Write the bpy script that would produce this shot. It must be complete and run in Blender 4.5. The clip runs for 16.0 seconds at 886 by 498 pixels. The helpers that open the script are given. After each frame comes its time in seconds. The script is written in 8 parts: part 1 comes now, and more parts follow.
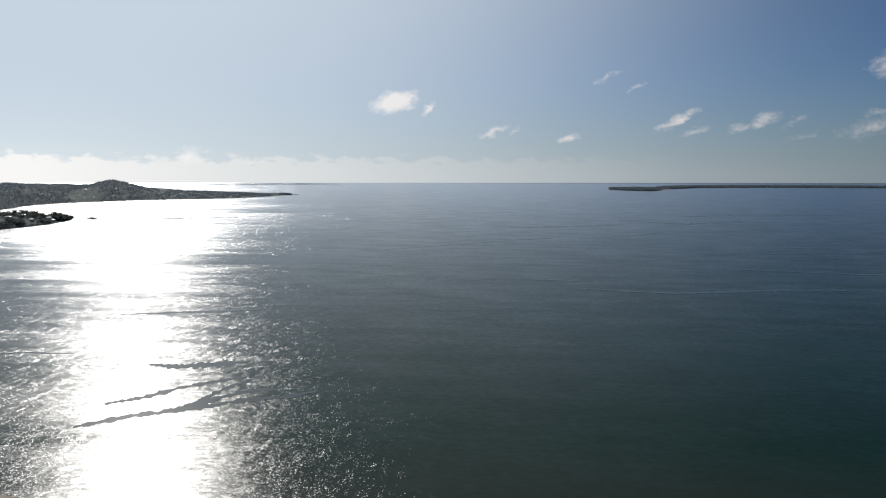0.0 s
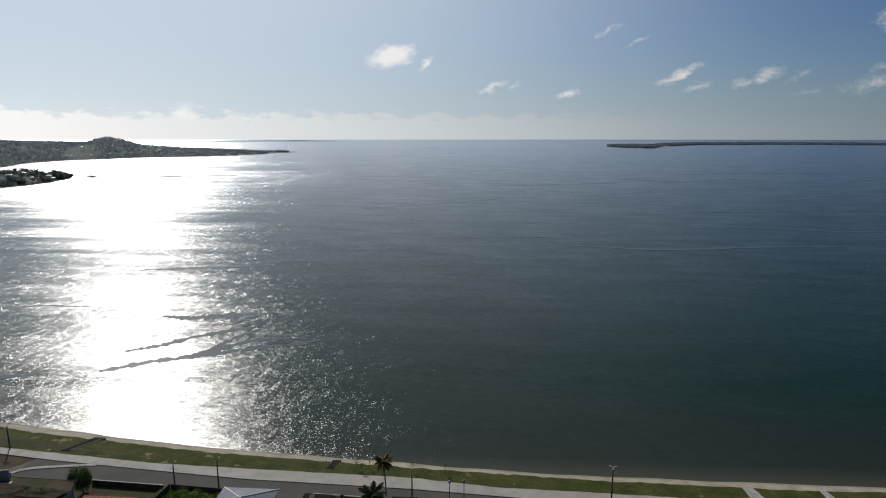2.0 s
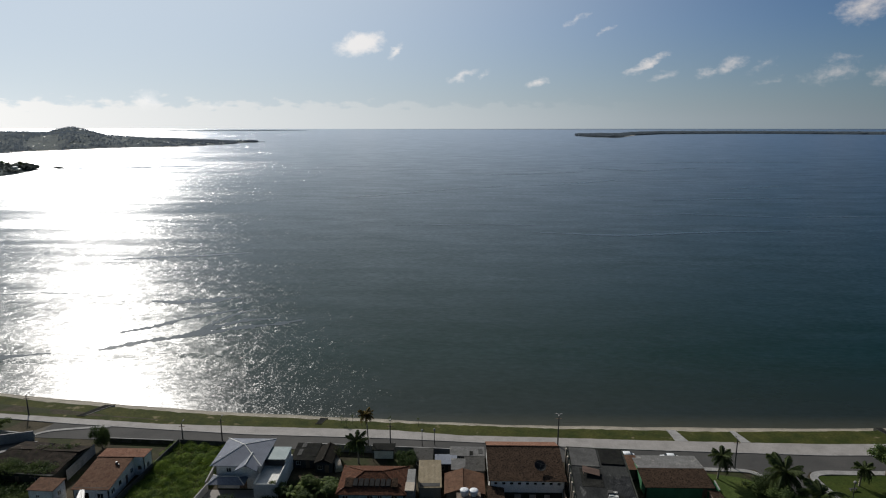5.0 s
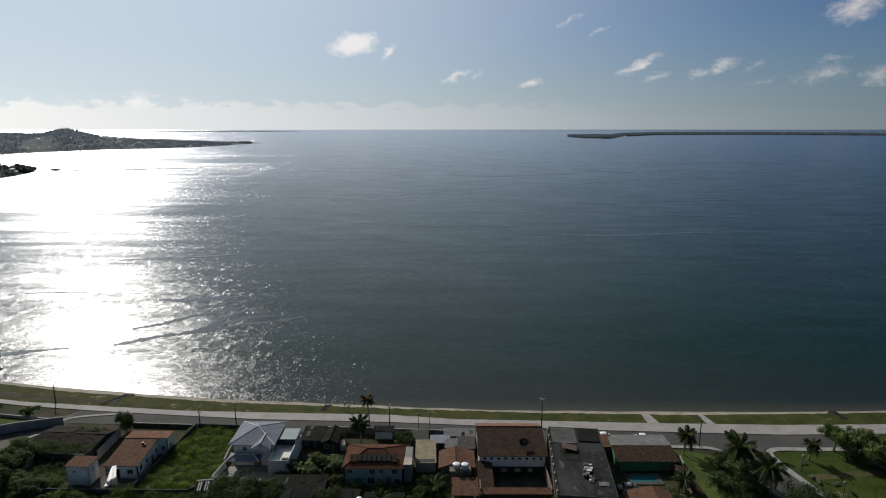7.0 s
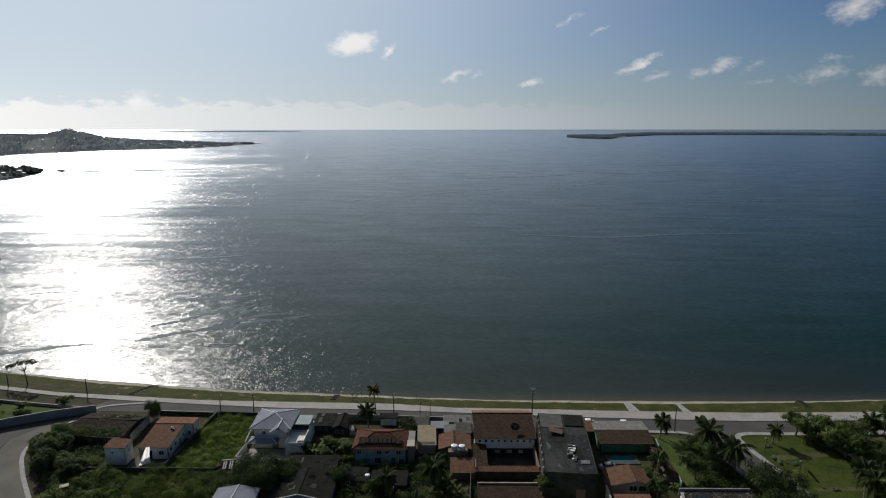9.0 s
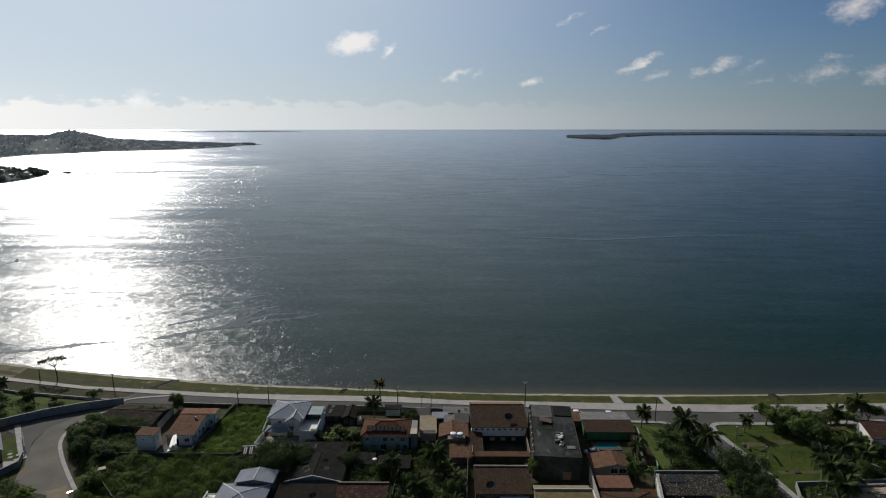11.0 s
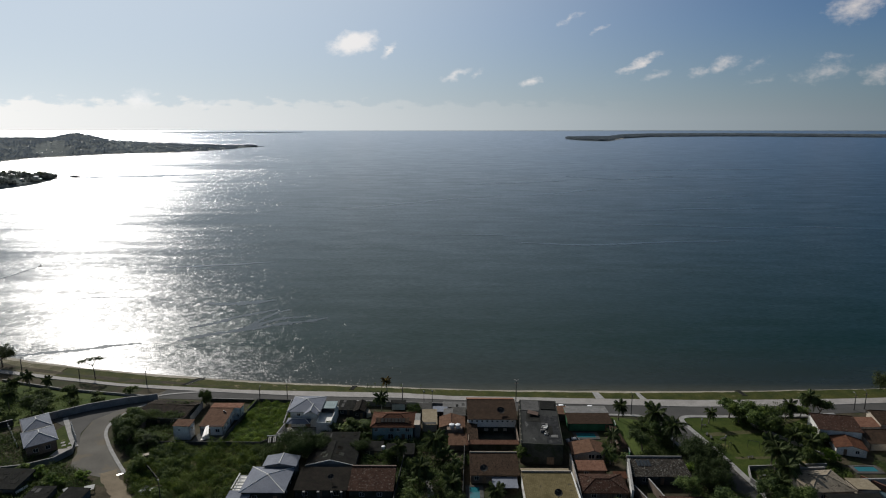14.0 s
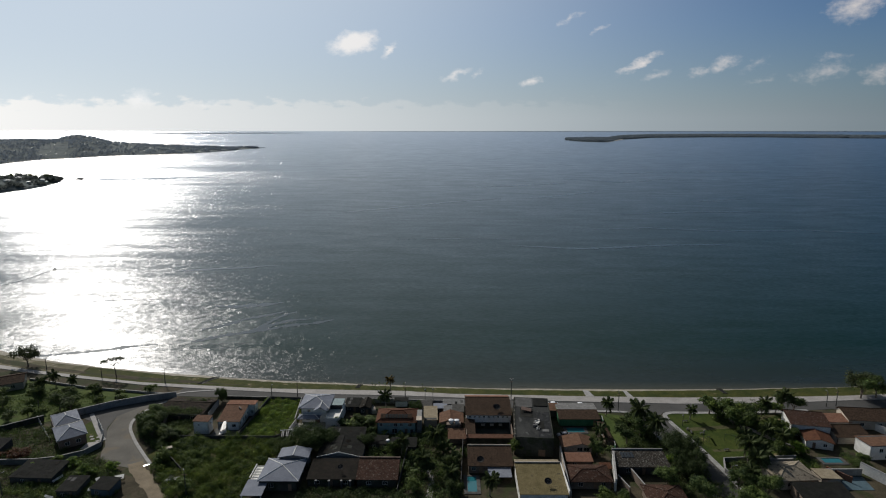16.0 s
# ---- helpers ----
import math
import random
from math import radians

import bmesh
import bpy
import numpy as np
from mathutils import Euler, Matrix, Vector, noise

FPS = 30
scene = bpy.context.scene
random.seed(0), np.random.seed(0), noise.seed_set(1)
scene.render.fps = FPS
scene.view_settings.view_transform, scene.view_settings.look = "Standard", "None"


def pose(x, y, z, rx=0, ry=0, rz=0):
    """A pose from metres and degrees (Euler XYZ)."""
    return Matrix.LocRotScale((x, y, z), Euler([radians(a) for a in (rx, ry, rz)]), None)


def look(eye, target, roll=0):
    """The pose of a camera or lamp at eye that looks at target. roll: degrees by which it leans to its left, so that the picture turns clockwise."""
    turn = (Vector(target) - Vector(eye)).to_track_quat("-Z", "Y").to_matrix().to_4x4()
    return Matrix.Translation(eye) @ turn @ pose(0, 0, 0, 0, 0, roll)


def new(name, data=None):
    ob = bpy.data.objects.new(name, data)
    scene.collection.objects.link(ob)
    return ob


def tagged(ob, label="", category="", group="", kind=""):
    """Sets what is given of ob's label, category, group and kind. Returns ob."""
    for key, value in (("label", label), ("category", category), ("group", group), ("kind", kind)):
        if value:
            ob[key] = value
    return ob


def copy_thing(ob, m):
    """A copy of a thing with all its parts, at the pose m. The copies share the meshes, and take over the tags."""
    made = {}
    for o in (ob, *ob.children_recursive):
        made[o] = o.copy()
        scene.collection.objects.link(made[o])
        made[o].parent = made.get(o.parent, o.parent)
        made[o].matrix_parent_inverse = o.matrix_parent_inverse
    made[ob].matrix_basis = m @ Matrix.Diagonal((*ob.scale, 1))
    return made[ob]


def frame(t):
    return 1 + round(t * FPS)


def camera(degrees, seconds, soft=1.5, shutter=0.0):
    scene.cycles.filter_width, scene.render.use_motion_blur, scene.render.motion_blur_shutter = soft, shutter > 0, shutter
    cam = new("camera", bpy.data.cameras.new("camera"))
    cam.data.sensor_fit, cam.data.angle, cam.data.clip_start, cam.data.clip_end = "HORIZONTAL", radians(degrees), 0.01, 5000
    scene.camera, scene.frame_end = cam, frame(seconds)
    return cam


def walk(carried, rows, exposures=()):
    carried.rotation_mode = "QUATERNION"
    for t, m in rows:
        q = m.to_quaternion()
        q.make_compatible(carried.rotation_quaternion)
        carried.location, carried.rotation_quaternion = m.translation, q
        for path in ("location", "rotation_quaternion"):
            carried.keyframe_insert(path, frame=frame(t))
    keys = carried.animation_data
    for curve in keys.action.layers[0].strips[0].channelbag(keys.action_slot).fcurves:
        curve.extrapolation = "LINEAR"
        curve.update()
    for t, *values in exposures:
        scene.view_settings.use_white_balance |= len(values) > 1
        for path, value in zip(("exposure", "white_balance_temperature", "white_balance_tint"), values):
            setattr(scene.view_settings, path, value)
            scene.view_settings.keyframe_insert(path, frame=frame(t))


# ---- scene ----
cam = camera(72.30, 16.0, soft=1.12)
walk(cam, [
    (0.0, pose(0.00, 163.40, 69.92, 82.939, 0, 4.048)),
    (0.5, pose(0.67, 160.12, 70.43, 81.721, 0, 4.079)),
    (1.0, pose(1.31, 156.84, 70.96, 80.501, 0, 4.071)),
    (1.5, pose(1.95, 153.55, 71.51, 79.510, 0, 4.052)),
    (2.0, pose(2.33, 150.23, 72.13, 78.922, 0, 3.869)),
    (2.5, pose(2.68, 147.21, 72.50, 78.515, 0, 3.107)),
    (3.0, pose(2.97, 143.99, 72.85, 78.142, 0, 2.403)),
    (3.5, pose(3.06, 140.69, 73.21, 77.932, 0, 1.872)),
    (4.0, pose(3.34, 137.12, 73.67, 77.908, 0, 1.642)),
    (6.5, pose(3.73, 119.65, 77.00, 77.934, 0, 0.503)),
    (7.0, pose(3.82, 116.15, 77.81, 77.954, 0, 0.502)),
    (7.5, pose(3.97, 112.66, 78.60, 77.953, 0, 0.507)),
    (8.0, pose(4.07, 109.07, 79.48, 77.940, 0, 0.490)),
    (8.5, pose(4.10, 105.25, 80.64, 77.922, 0, 0.494)),
    (9.0, pose(4.13, 101.75, 81.97, 77.906, 0, 0.510)),
    (11.5, pose(4.37, 84.37, 88.01, 77.843, 0, 0.529)),
    (12.0, pose(4.42, 80.95, 89.49, 77.843, 0, 0.533)),
    (12.5, pose(4.45, 77.43, 91.00, 77.836, 0, 0.527)),
    (13.0, pose(4.51, 73.91, 92.48, 77.829, 0, 0.515)),
    (13.5, pose(4.52, 70.49, 93.93, 77.814, 0, 0.506)),
    (14.0, pose(4.55, 67.14, 95.38, 77.826, 0, 0.519)),
    (14.5, pose(4.64, 63.68, 96.86, 77.826, 0, 0.522)),
    (15.0, pose(4.61, 60.26, 98.32, 77.822, 0, 0.531)),
    (15.5, pose(4.61, 56.93, 99.78, 77.821, 0, 0.514)),
    (16.0, pose(4.70, 53.55, 101.14, 77.813, 0, 0.526)),
])

# ---- light ----
SUN_AZ, SUN_EL, SKY = -32.0, 34.0, 0.03
sun_way = Vector((math.sin(radians(SUN_AZ)) * math.cos(radians(SUN_EL)),
                  math.cos(radians(SUN_AZ)) * math.cos(radians(SUN_EL)), math.sin(radians(SUN_EL))))
sun_data = bpy.data.lights.new("sun", "SUN")
sun_data.energy, sun_data.angle, sun_data.color = 4.0, radians(0.53), (1.0, 0.96, 0.9)
sun_lamp = new("sun", sun_data)
sun_lamp.matrix_world = look(sun_way * 300, (0, 0, 0))
scene.view_settings.exposure = 0.0

# clouds of the sky: azimuth, elevation, half length, half height (degrees), tilt, density
CLOUDS = [(-9.3, 6.5, 2.7, 1.15, 10, 2.0), (-7.9, 6.9, 1.2, 0.7, 35, 1.0), (-6.2, 5.9, 1.1, 0.55, 38, 1.3), (-0.2, 3.8, 1.9, 0.5, 20, 0.85), (1.9, 4.1, 0.8, 0.3, 35, 0.55), (6.6, 3.2, 1.3, 0.5, 18, 1.0),
          (9.9, 8.5, 1.5, 0.4, 25, 0.6), (12.4, 7.6, 0.9, 0.35, 30, 0.6), (15.9, 4.6, 2.4, 0.5, 27, 1.05), (17.4, 3.6, 1.5, 0.45, 14, 0.55),
          (20.8, 3.8, 1.2, 0.6, 12, 0.6), (22.6, 4.4, 1.6, 0.8, 28, 0.75), (25.0, 4.2, 1.6, 0.5, 25, 0.32), (25.5, 3.0, 1.5, 0.35, 12, 0.28), (29.8, 3.5, 2.6, 0.9, 14, 0.5), (30.2, 4.6, 1.6, 0.4, 6, 0.45), (33.4, 3.3, 1.5, 1.0, 8, 0.6),
          (31.4, 8.2, 2.2, 1.4, 16, 0.95), (-27.2, 1.5, 1.4, 1.0, 0, 0.85), (-22.0, 1.2, 1.8, 0.4, 5, 0.5)]


def make_world():
    w = bpy.data.worlds.new("sky")
    w.use_nodes = True
    scene.world = w
    n, l = w.node_tree.nodes, w.node_tree.links
    n.clear()
    out, bg = n.new("ShaderNodeOutputWorld"), n.new("ShaderNodeBackground")
    sky = n.new("ShaderNodeTexSky")
    sky.sky_type, sky.sun_disc = "NISHITA", False
    sky.sun_elevation, sky.sun_rotation = radians(SUN_EL), radians(SUN_AZ)
    sky.air_density, sky.dust_density, sky.ozone_density = 1.0, 0.3, 3.0
    co = n.new("ShaderNodeTexCoord")
    sep = n.new("ShaderNodeSeparateXYZ")
    l.new(co.outputs["Generated"], sep.inputs[0])

    def m(op, a, b=0.0, c=0.0):
        k = n.new("ShaderNodeMath")
        k.operation = op
        for i, v in enumerate((a, b, c)):
            if isinstance(v, (int, float)):
                k.inputs[i].default_value = v
            else:
                l.new(v, k.inputs[i])
        return k.outputs[0]

    az = m("MULTIPLY", m("ARCTAN2", sep.outputs[0], sep.outputs[1]), 180 / math.pi)
    el = m("MULTIPLY", m("ARCSINE", sep.outputs[2]), 180 / math.pi)
    flat = n.new("ShaderNodeCombineXYZ")
    l.new(az, flat.inputs[0])
    l.new(el, flat.inputs[1])

    def fbm(scale, detail, rough, stretch):
        mp, t = n.new("ShaderNodeMapping"), n.new("ShaderNodeTexNoise")
        mp.inputs["Scale"].default_value = (1, stretch, 1)
        l.new(flat.outputs[0], mp.inputs[0])
        l.new(mp.outputs[0], t.inputs["Vector"])
        t.inputs["Scale"].default_value, t.inputs["Detail"].default_value, t.inputs["Roughness"].default_value = scale, detail, rough
        return t

    # warped coordinates give ragged outlines
    warp = fbm(0.9, 4, 0.55, 1.6)
    add = n.new("ShaderNodeVectorMath")
    add.operation = "MULTIPLY_ADD"
    l.new(warp.outputs["Color"], add.inputs[0])
    add.inputs[1].default_value, add.inputs[2].default_value = (2.0, 1.1, 0), (0, 0, 0)
    l.new(flat.outputs[0], add.inputs[2])
    total = None
    for a, e, hl, hh, tilt, dens in CLOUDS:
        mp = n.new("ShaderNodeMapping")
        mp.vector_type = "TEXTURE"
        mp.inputs["Location"].default_value = (a + 1.8, e + 0.55, 0)
        mp.inputs["Rotation"].default_value = (0, 0, radians(tilt))
        mp.inputs["Scale"].default_value = (hl, hh, 1)
        l.new(add.outputs[0], mp.inputs[0])
        ln = n.new("ShaderNodeVectorMath")
        ln.operation = "LENGTH"
        l.new(mp.outputs[0], ln.inputs[0])
        v = m("MULTIPLY", m("MAXIMUM", m("SUBTRACT", 1.0, ln.outputs["Value"]), 0.0), dens)
        total = v if total is None else m("MAXIMUM", total, v)
    puff = fbm(1.5, 6, 0.62, 1.4)
    ragged = m("MULTIPLY_ADD", m("SUBTRACT", puff.outputs["Fac"], 0.5), 1.7, m("MULTIPLY", total, 1.6))
    dens = m("MULTIPLY", ragged, m("MINIMUM", m("MULTIPLY", total, 7.0), 1.0))
    mr = n.new("ShaderNodeMapRange")
    mr.interpolation_type = "SMOOTHSTEP"
    for i, v in ((1, -0.1), (2, 2.1), (3, 0.0), (4, 0.95)):
        mr.inputs[i].default_value = v
    l.new(dens, mr.inputs[0])
    # low bank of far cumulus along the horizon
    bank = fbm(0.55, 6, 0.55, 2.2)
    top = m("MULTIPLY_ADD", bank.outputs["Fac"], 3.2, -0.2)
    edge = n.new("ShaderNodeMapRange")
    edge.interpolation_type = "SMOOTHSTEP"
    for i, v in ((1, -0.2), (2, 0.4), (3, 0.0), (4, 0.9)):
        edge.inputs[i].default_value = v
    l.new(m("SUBTRACT", top, el), edge.inputs[0])

    def mix(fac, a, b):
        k = n.new("ShaderNodeMix")
        k.data_type = "RGBA"
        l.new(fac, k.inputs[0])
        for s, v in ((6, a), (7, b)):
            if isinstance(v, tuple):
                k.inputs[s].default_value = (*v, 1)
            else:
                l.new(v, k.inputs[s])
        return k.outputs[2]

    # haze: a broad glow round the sun and a pale veil that thickens towards the horizon
    dot = n.new("ShaderNodeVectorMath")
    dot.operation = "DOT_PRODUCT"
    l.new(co.outputs["Generated"], dot.inputs[0])
    dot.inputs[1].default_value = sun_way
    ang = m("MULTIPLY", m("ARCCOSINE", dot.outputs["Value"]), 180 / math.pi)
    glow = n.new("ShaderNodeMapRange")
    glow.interpolation_type = "SMOOTHERSTEP"
    for i, v in ((1, 10.0), (2, 70.0), (3, 0.84), (4, 0.0)):
        glow.inputs[i].default_value = v
    l.new(ang, glow.inputs[0])
    veil = m("MULTIPLY", m("EXPONENT", m("MULTIPLY", m("MAXIMUM", el, 0.0), -0.17)), 0.9)
    # brightness of cloud follows the sun's side of the sky
    near = n.new("ShaderNodeMapRange")
    for i, v in ((1, -38.0), (2, 38.0), (3, 1.0), (4, 0.0)):
        near.inputs[i].default_value = v
    l.new(az, near.inputs[0])
    bank_col = mix(near.outputs[0], tuple(c / SKY for c in (0.33, 0.38, 0.4)), tuple(c / SKY for c in (0.97, 0.955, 0.93)))
    cloud_col = mix(near.outputs[0], tuple(c / SKY for c in (0.63, 0.585, 0.565)), tuple(c / SKY for c in (1.0, 1.0, 1.0)))
    tint = n.new("ShaderNodeMix")
    tint.data_type, tint.blend_type = "RGBA", "MULTIPLY"
    tint.inputs[0].default_value = 1.0
    l.new(sky.outputs[0], tint.inputs[6])
    high = n.new("ShaderNodeMapRange")
    for i, v in ((1, 8.0), (2, 28.0), (3, 0.0), (4, 1.0)):
        high.inputs[i].default_value = v
    l.new(el, high.inputs[0])
    l.new(mix(high.outputs[0], (0.52, 1.0, 1.58), (0.84, 1.02, 1.06)), tint.inputs[7])
    hazy = mix(glow.outputs[0], tint.outputs[2], tuple(c / SKY for c in (0.655, 0.735, 0.81)))
    veil_col = mix(near.outputs[0], tuple(c / SKY for c in (0.18, 0.224, 0.256)), tuple(c / SKY for c in (0.78, 0.84, 0.88)))
    hazy = mix(veil, hazy, veil_col)
    c1 = mix(m("MULTIPLY", edge.outputs[0], m("MAXIMUM", m("MULTIPLY_ADD", near.outputs[0], 1.35, -0.36), 0.0)), hazy, bank_col)
    c2 = mix(mr.outputs[0], c1, cloud_col)
    l.new(c2, bg.inputs[0])
    bg.inputs[1].default_value = SKY
    l.new(bg.outputs[0], out.inputs[0])


make_world()


# ---- materials ----
MATS = {}


def node_mat(name):
    mt = bpy.data.materials.new(name)
    mt.use_nodes = True
    b = mt.node_tree.nodes["Principled BSDF"]
    MATS[name] = mt
    return mt, mt.node_tree.nodes, mt.node_tree.links, b


def surface(name, c1, c2, scale=1.0, rough=0.85, fine=12.0, bump=0.25, dist=0.03, spread=(0.35, 0.65), metal=0.0, stretch=(1, 1, 1), spot=None, per_piece=0.0, spec=0.4):
    """Two colours by a large noise, a finer grain over it, and relief from the grain."""
    mt, n, l, b = node_mat(name)
    co, mp = n.new("ShaderNodeTexCoord"), n.new("ShaderNodeMapping")
    mp.inputs["Scale"].default_value = stretch
    geo = n.new("ShaderNodeNewGeometry")
    l.new(geo.outputs["Position"], mp.inputs[0])
    big, small = n.new("ShaderNodeTexNoise"), n.new("ShaderNodeTexNoise")
    big.inputs["Scale"].default_value, big.inputs["Detail"].default_value, big.inputs["Roughness"].default_value = scale, 6, 0.6
    small.inputs["Scale"].default_value, small.inputs["Detail"].default_value = fine, 4
    for t in (big, small):
        l.new(mp.outputs[0], t.inputs["Vector"])
    ramp = n.new("ShaderNodeValToRGB")
    e = ramp.color_ramp.elements
    e[0].position, e[0].color, e[1].position, e[1].color = spread[0], (*c1, 1), spread[1], (*c2, 1)
    l.new(big.outputs["Fac"], ramp.inputs[0])
    hsv = n.new("ShaderNodeHueSaturation")
    mr = n.new("ShaderNodeMapRange")
    for i, v in ((1, 0.3), (2, 0.7), (3, 0.72), (4, 1.28)):
        mr.inputs[i].default_value = v
    l.new(small.outputs["Fac"], mr.inputs[0])
    val = mr.outputs[0]
    if per_piece:
        oi, m2 = n.new("ShaderNodeObjectInfo"), n.new("ShaderNodeMath")
        m3 = n.new("ShaderNodeMath")
        m3.operation = "MULTIPLY_ADD"
        m3.inputs[1].default_value, m3.inputs[2].default_value = per_piece * 2, 1 - per_piece
        l.new(oi.outputs["Random"], m3.inputs[0])
        m2.operation = "MULTIPLY"
        l.new(val, m2.inputs[0])
        l.new(m3.outputs[0], m2.inputs[1])
        val = m2.outputs[0]
    l.new(val, hsv.inputs["Value"])
    col = ramp.outputs[0]
    if spot:
        s2 = n.new("ShaderNodeTexNoise")
        s2.inputs["Scale"].default_value, s2.inputs["Detail"].default_value = spot[1], 5
        l.new(mp.outputs[0], s2.inputs["Vector"])
        sm, mx = n.new("ShaderNodeMapRange"), n.new("ShaderNodeMix")
        mx.data_type = "RGBA"
        for i, v in ((1, spot[2]), (2, spot[2] + 0.07), (3, 0.0), (4, 0.85)):
            sm.inputs[i].default_value = v
        l.new(s2.outputs["Fac"], sm.inputs[0])
        l.new(sm.outputs[0], mx.inputs[0])
        l.new(col, mx.inputs[6])
        mx.inputs[7].default_value = (*spot[0], 1)
        col = mx.outputs[2]
    l.new(col, hsv.inputs["Color"])
    l.new(hsv.outputs[0], b.inputs["Base Color"])
    b.inputs["Roughness"].default_value, b.inputs["Metallic"].default_value = rough, metal
    b.inputs["Specular IOR Level"].default_value = spec
    if bump:
        bp = n.new("ShaderNodeBump")
        bp.inputs["Strength"].default_value, bp.inputs["Distance"].default_value = bump, dist
        l.new(small.outputs["Fac"], bp.inputs["Height"])
        l.new(bp.outputs[0], b.inputs["Normal"])
    return mt


def ribbed(name, c1, c2, pitch, rough=0.8, metal=0.0, depth=0.05, scale=0.8, axis="X", rows=0.0, moss=None):
    """Roofing: ribs running down the slope (object space), weathered patches, optional course lines."""
    mt = surface(name, c1, c2, scale, rough, 5.0, 0.0, metal=metal, spot=moss, spec=0.06)
    n, l, b = mt.node_tree.nodes, mt.node_tree.links, mt.node_tree.nodes["Principled BSDF"]
    co = n.new("ShaderNodeTexCoord")
    wv = n.new("ShaderNodeTexWave")
    wv.wave_type, wv.bands_direction, wv.wave_profile = "BANDS", axis, "SIN"
    wv.inputs["Scale"].default_value = 2 * math.pi / pitch / 20
    wv.inputs["Distortion"].default_value = 0.3
    l.new(co.outputs["Object"], wv.inputs["Vector"])
    bp = n.new("ShaderNodeBump")
    bp.inputs["Strength"].default_value, bp.inputs["Distance"].default_value = 0.8, depth
    l.new(wv.outputs["Fac"], bp.inputs["Height"])
    last = bp
    if rows:
        w2 = n.new("ShaderNodeTexWave")
        w2.wave_type, w2.bands_direction, w2.wave_profile = "BANDS", "Y" if axis == "X" else "X", "SAW"
        w2.inputs["Scale"].default_value = 2 * math.pi / rows / 20
        w2.inputs["Distortion"].default_value = 0.6
        l.new(co.outputs["Object"], w2.inputs["Vector"])
        last = n.new("ShaderNodeBump")
        last.inputs["Strength"].default_value, last.inputs["Distance"].default_value = 0.7, depth
        l.new(w2.outputs["Fac"], last.inputs["Height"])
        l.new(bp.outputs[0], last.inputs["Normal"])
    l.new(last.outputs[0], b.inputs["Normal"])
    return mt


def leaf_mat(name, c1, c2, rough=0.7, through_light=0.35, patch=0.0, patch_scale=0.35):
    mt, n, l, b = node_mat(name)
    geo, oi = n.new("ShaderNodeNewGeometry"), n.new("ShaderNodeObjectInfo")
    ramp = n.new("ShaderNodeValToRGB")
    e = ramp.color_ramp.elements
    e[0].color, e[1].color = (*c1, 1), (*c2, 1)
    l.new(geo.outputs["Random Per Island"], ramp.inputs[0])
    hsv, mr = n.new("ShaderNodeHueSaturation"), n.new("ShaderNodeMapRange")
    mr.inputs[3].default_value, mr.inputs[4].default_value = 0.75, 1.25
    l.new(oi.outputs["Random"], mr.inputs[0])
    l.new(mr.outputs[0], hsv.inputs["Value"])
    l.new(ramp.outputs[0], hsv.inputs["Color"])
    if patch:
        # patches of yellower and darker growth, a few metres across
        nt, pm, tn = n.new("ShaderNodeTexNoise"), n.new("ShaderNodeMapRange"), n.new("ShaderNodeMix")
        l.new(geo.outputs["Position"], nt.inputs["Vector"])
        nt.inputs["Scale"].default_value, nt.inputs["Detail"].default_value, nt.inputs["Roughness"].default_value = patch_scale, 4, 0.6
        pm.inputs[1].default_value, pm.inputs[2].default_value = 0.36, 0.64
        l.new(nt.outputs["Fac"], pm.inputs[0])
        pale, deep = n.new("ShaderNodeMix"), n.new("ShaderNodeMix")
        for k, c in ((pale, (1 + 0.9 * patch, 1 + 0.65 * patch, 1 + 0.2 * patch)), (deep, (1 - 0.6 * patch, 1 - 0.5 * patch, 1 - 0.4 * patch))):
            k.data_type, k.blend_type = "RGBA", "MULTIPLY"
            k.inputs[0].default_value = 1.0
            l.new(ramp.outputs[0], k.inputs[6])
            k.inputs[7].default_value = (*c, 1)
        tn.data_type = "RGBA"
        l.new(pm.outputs[0], tn.inputs[0])
        l.new(deep.outputs[2], tn.inputs[6])
        l.new(pale.outputs[2], tn.inputs[7])
        l.new(tn.outputs[2], hsv.inputs["Color"])
    l.new(hsv.outputs[0], b.inputs["Base Color"])
    b.inputs["Roughness"].default_value, b.inputs["Specular IOR Level"].default_value = rough, 0.15
    tr, mx = n.new("ShaderNodeBsdfTranslucent"), n.new("ShaderNodeMixShader")
    l.new(hsv.outputs[0], tr.inputs[0])
    mx.inputs[0].default_value = through_light
    l.new(b.outputs[0], mx.inputs[1])
    l.new(tr.outputs[0], mx.inputs[2])
    l.new(mx.outputs[0], n["Material Output"].inputs[0])
    return mt


RIPPLE, SWELL, FACET = (0.1, 0.14), (0.06, 0.12), 0.205


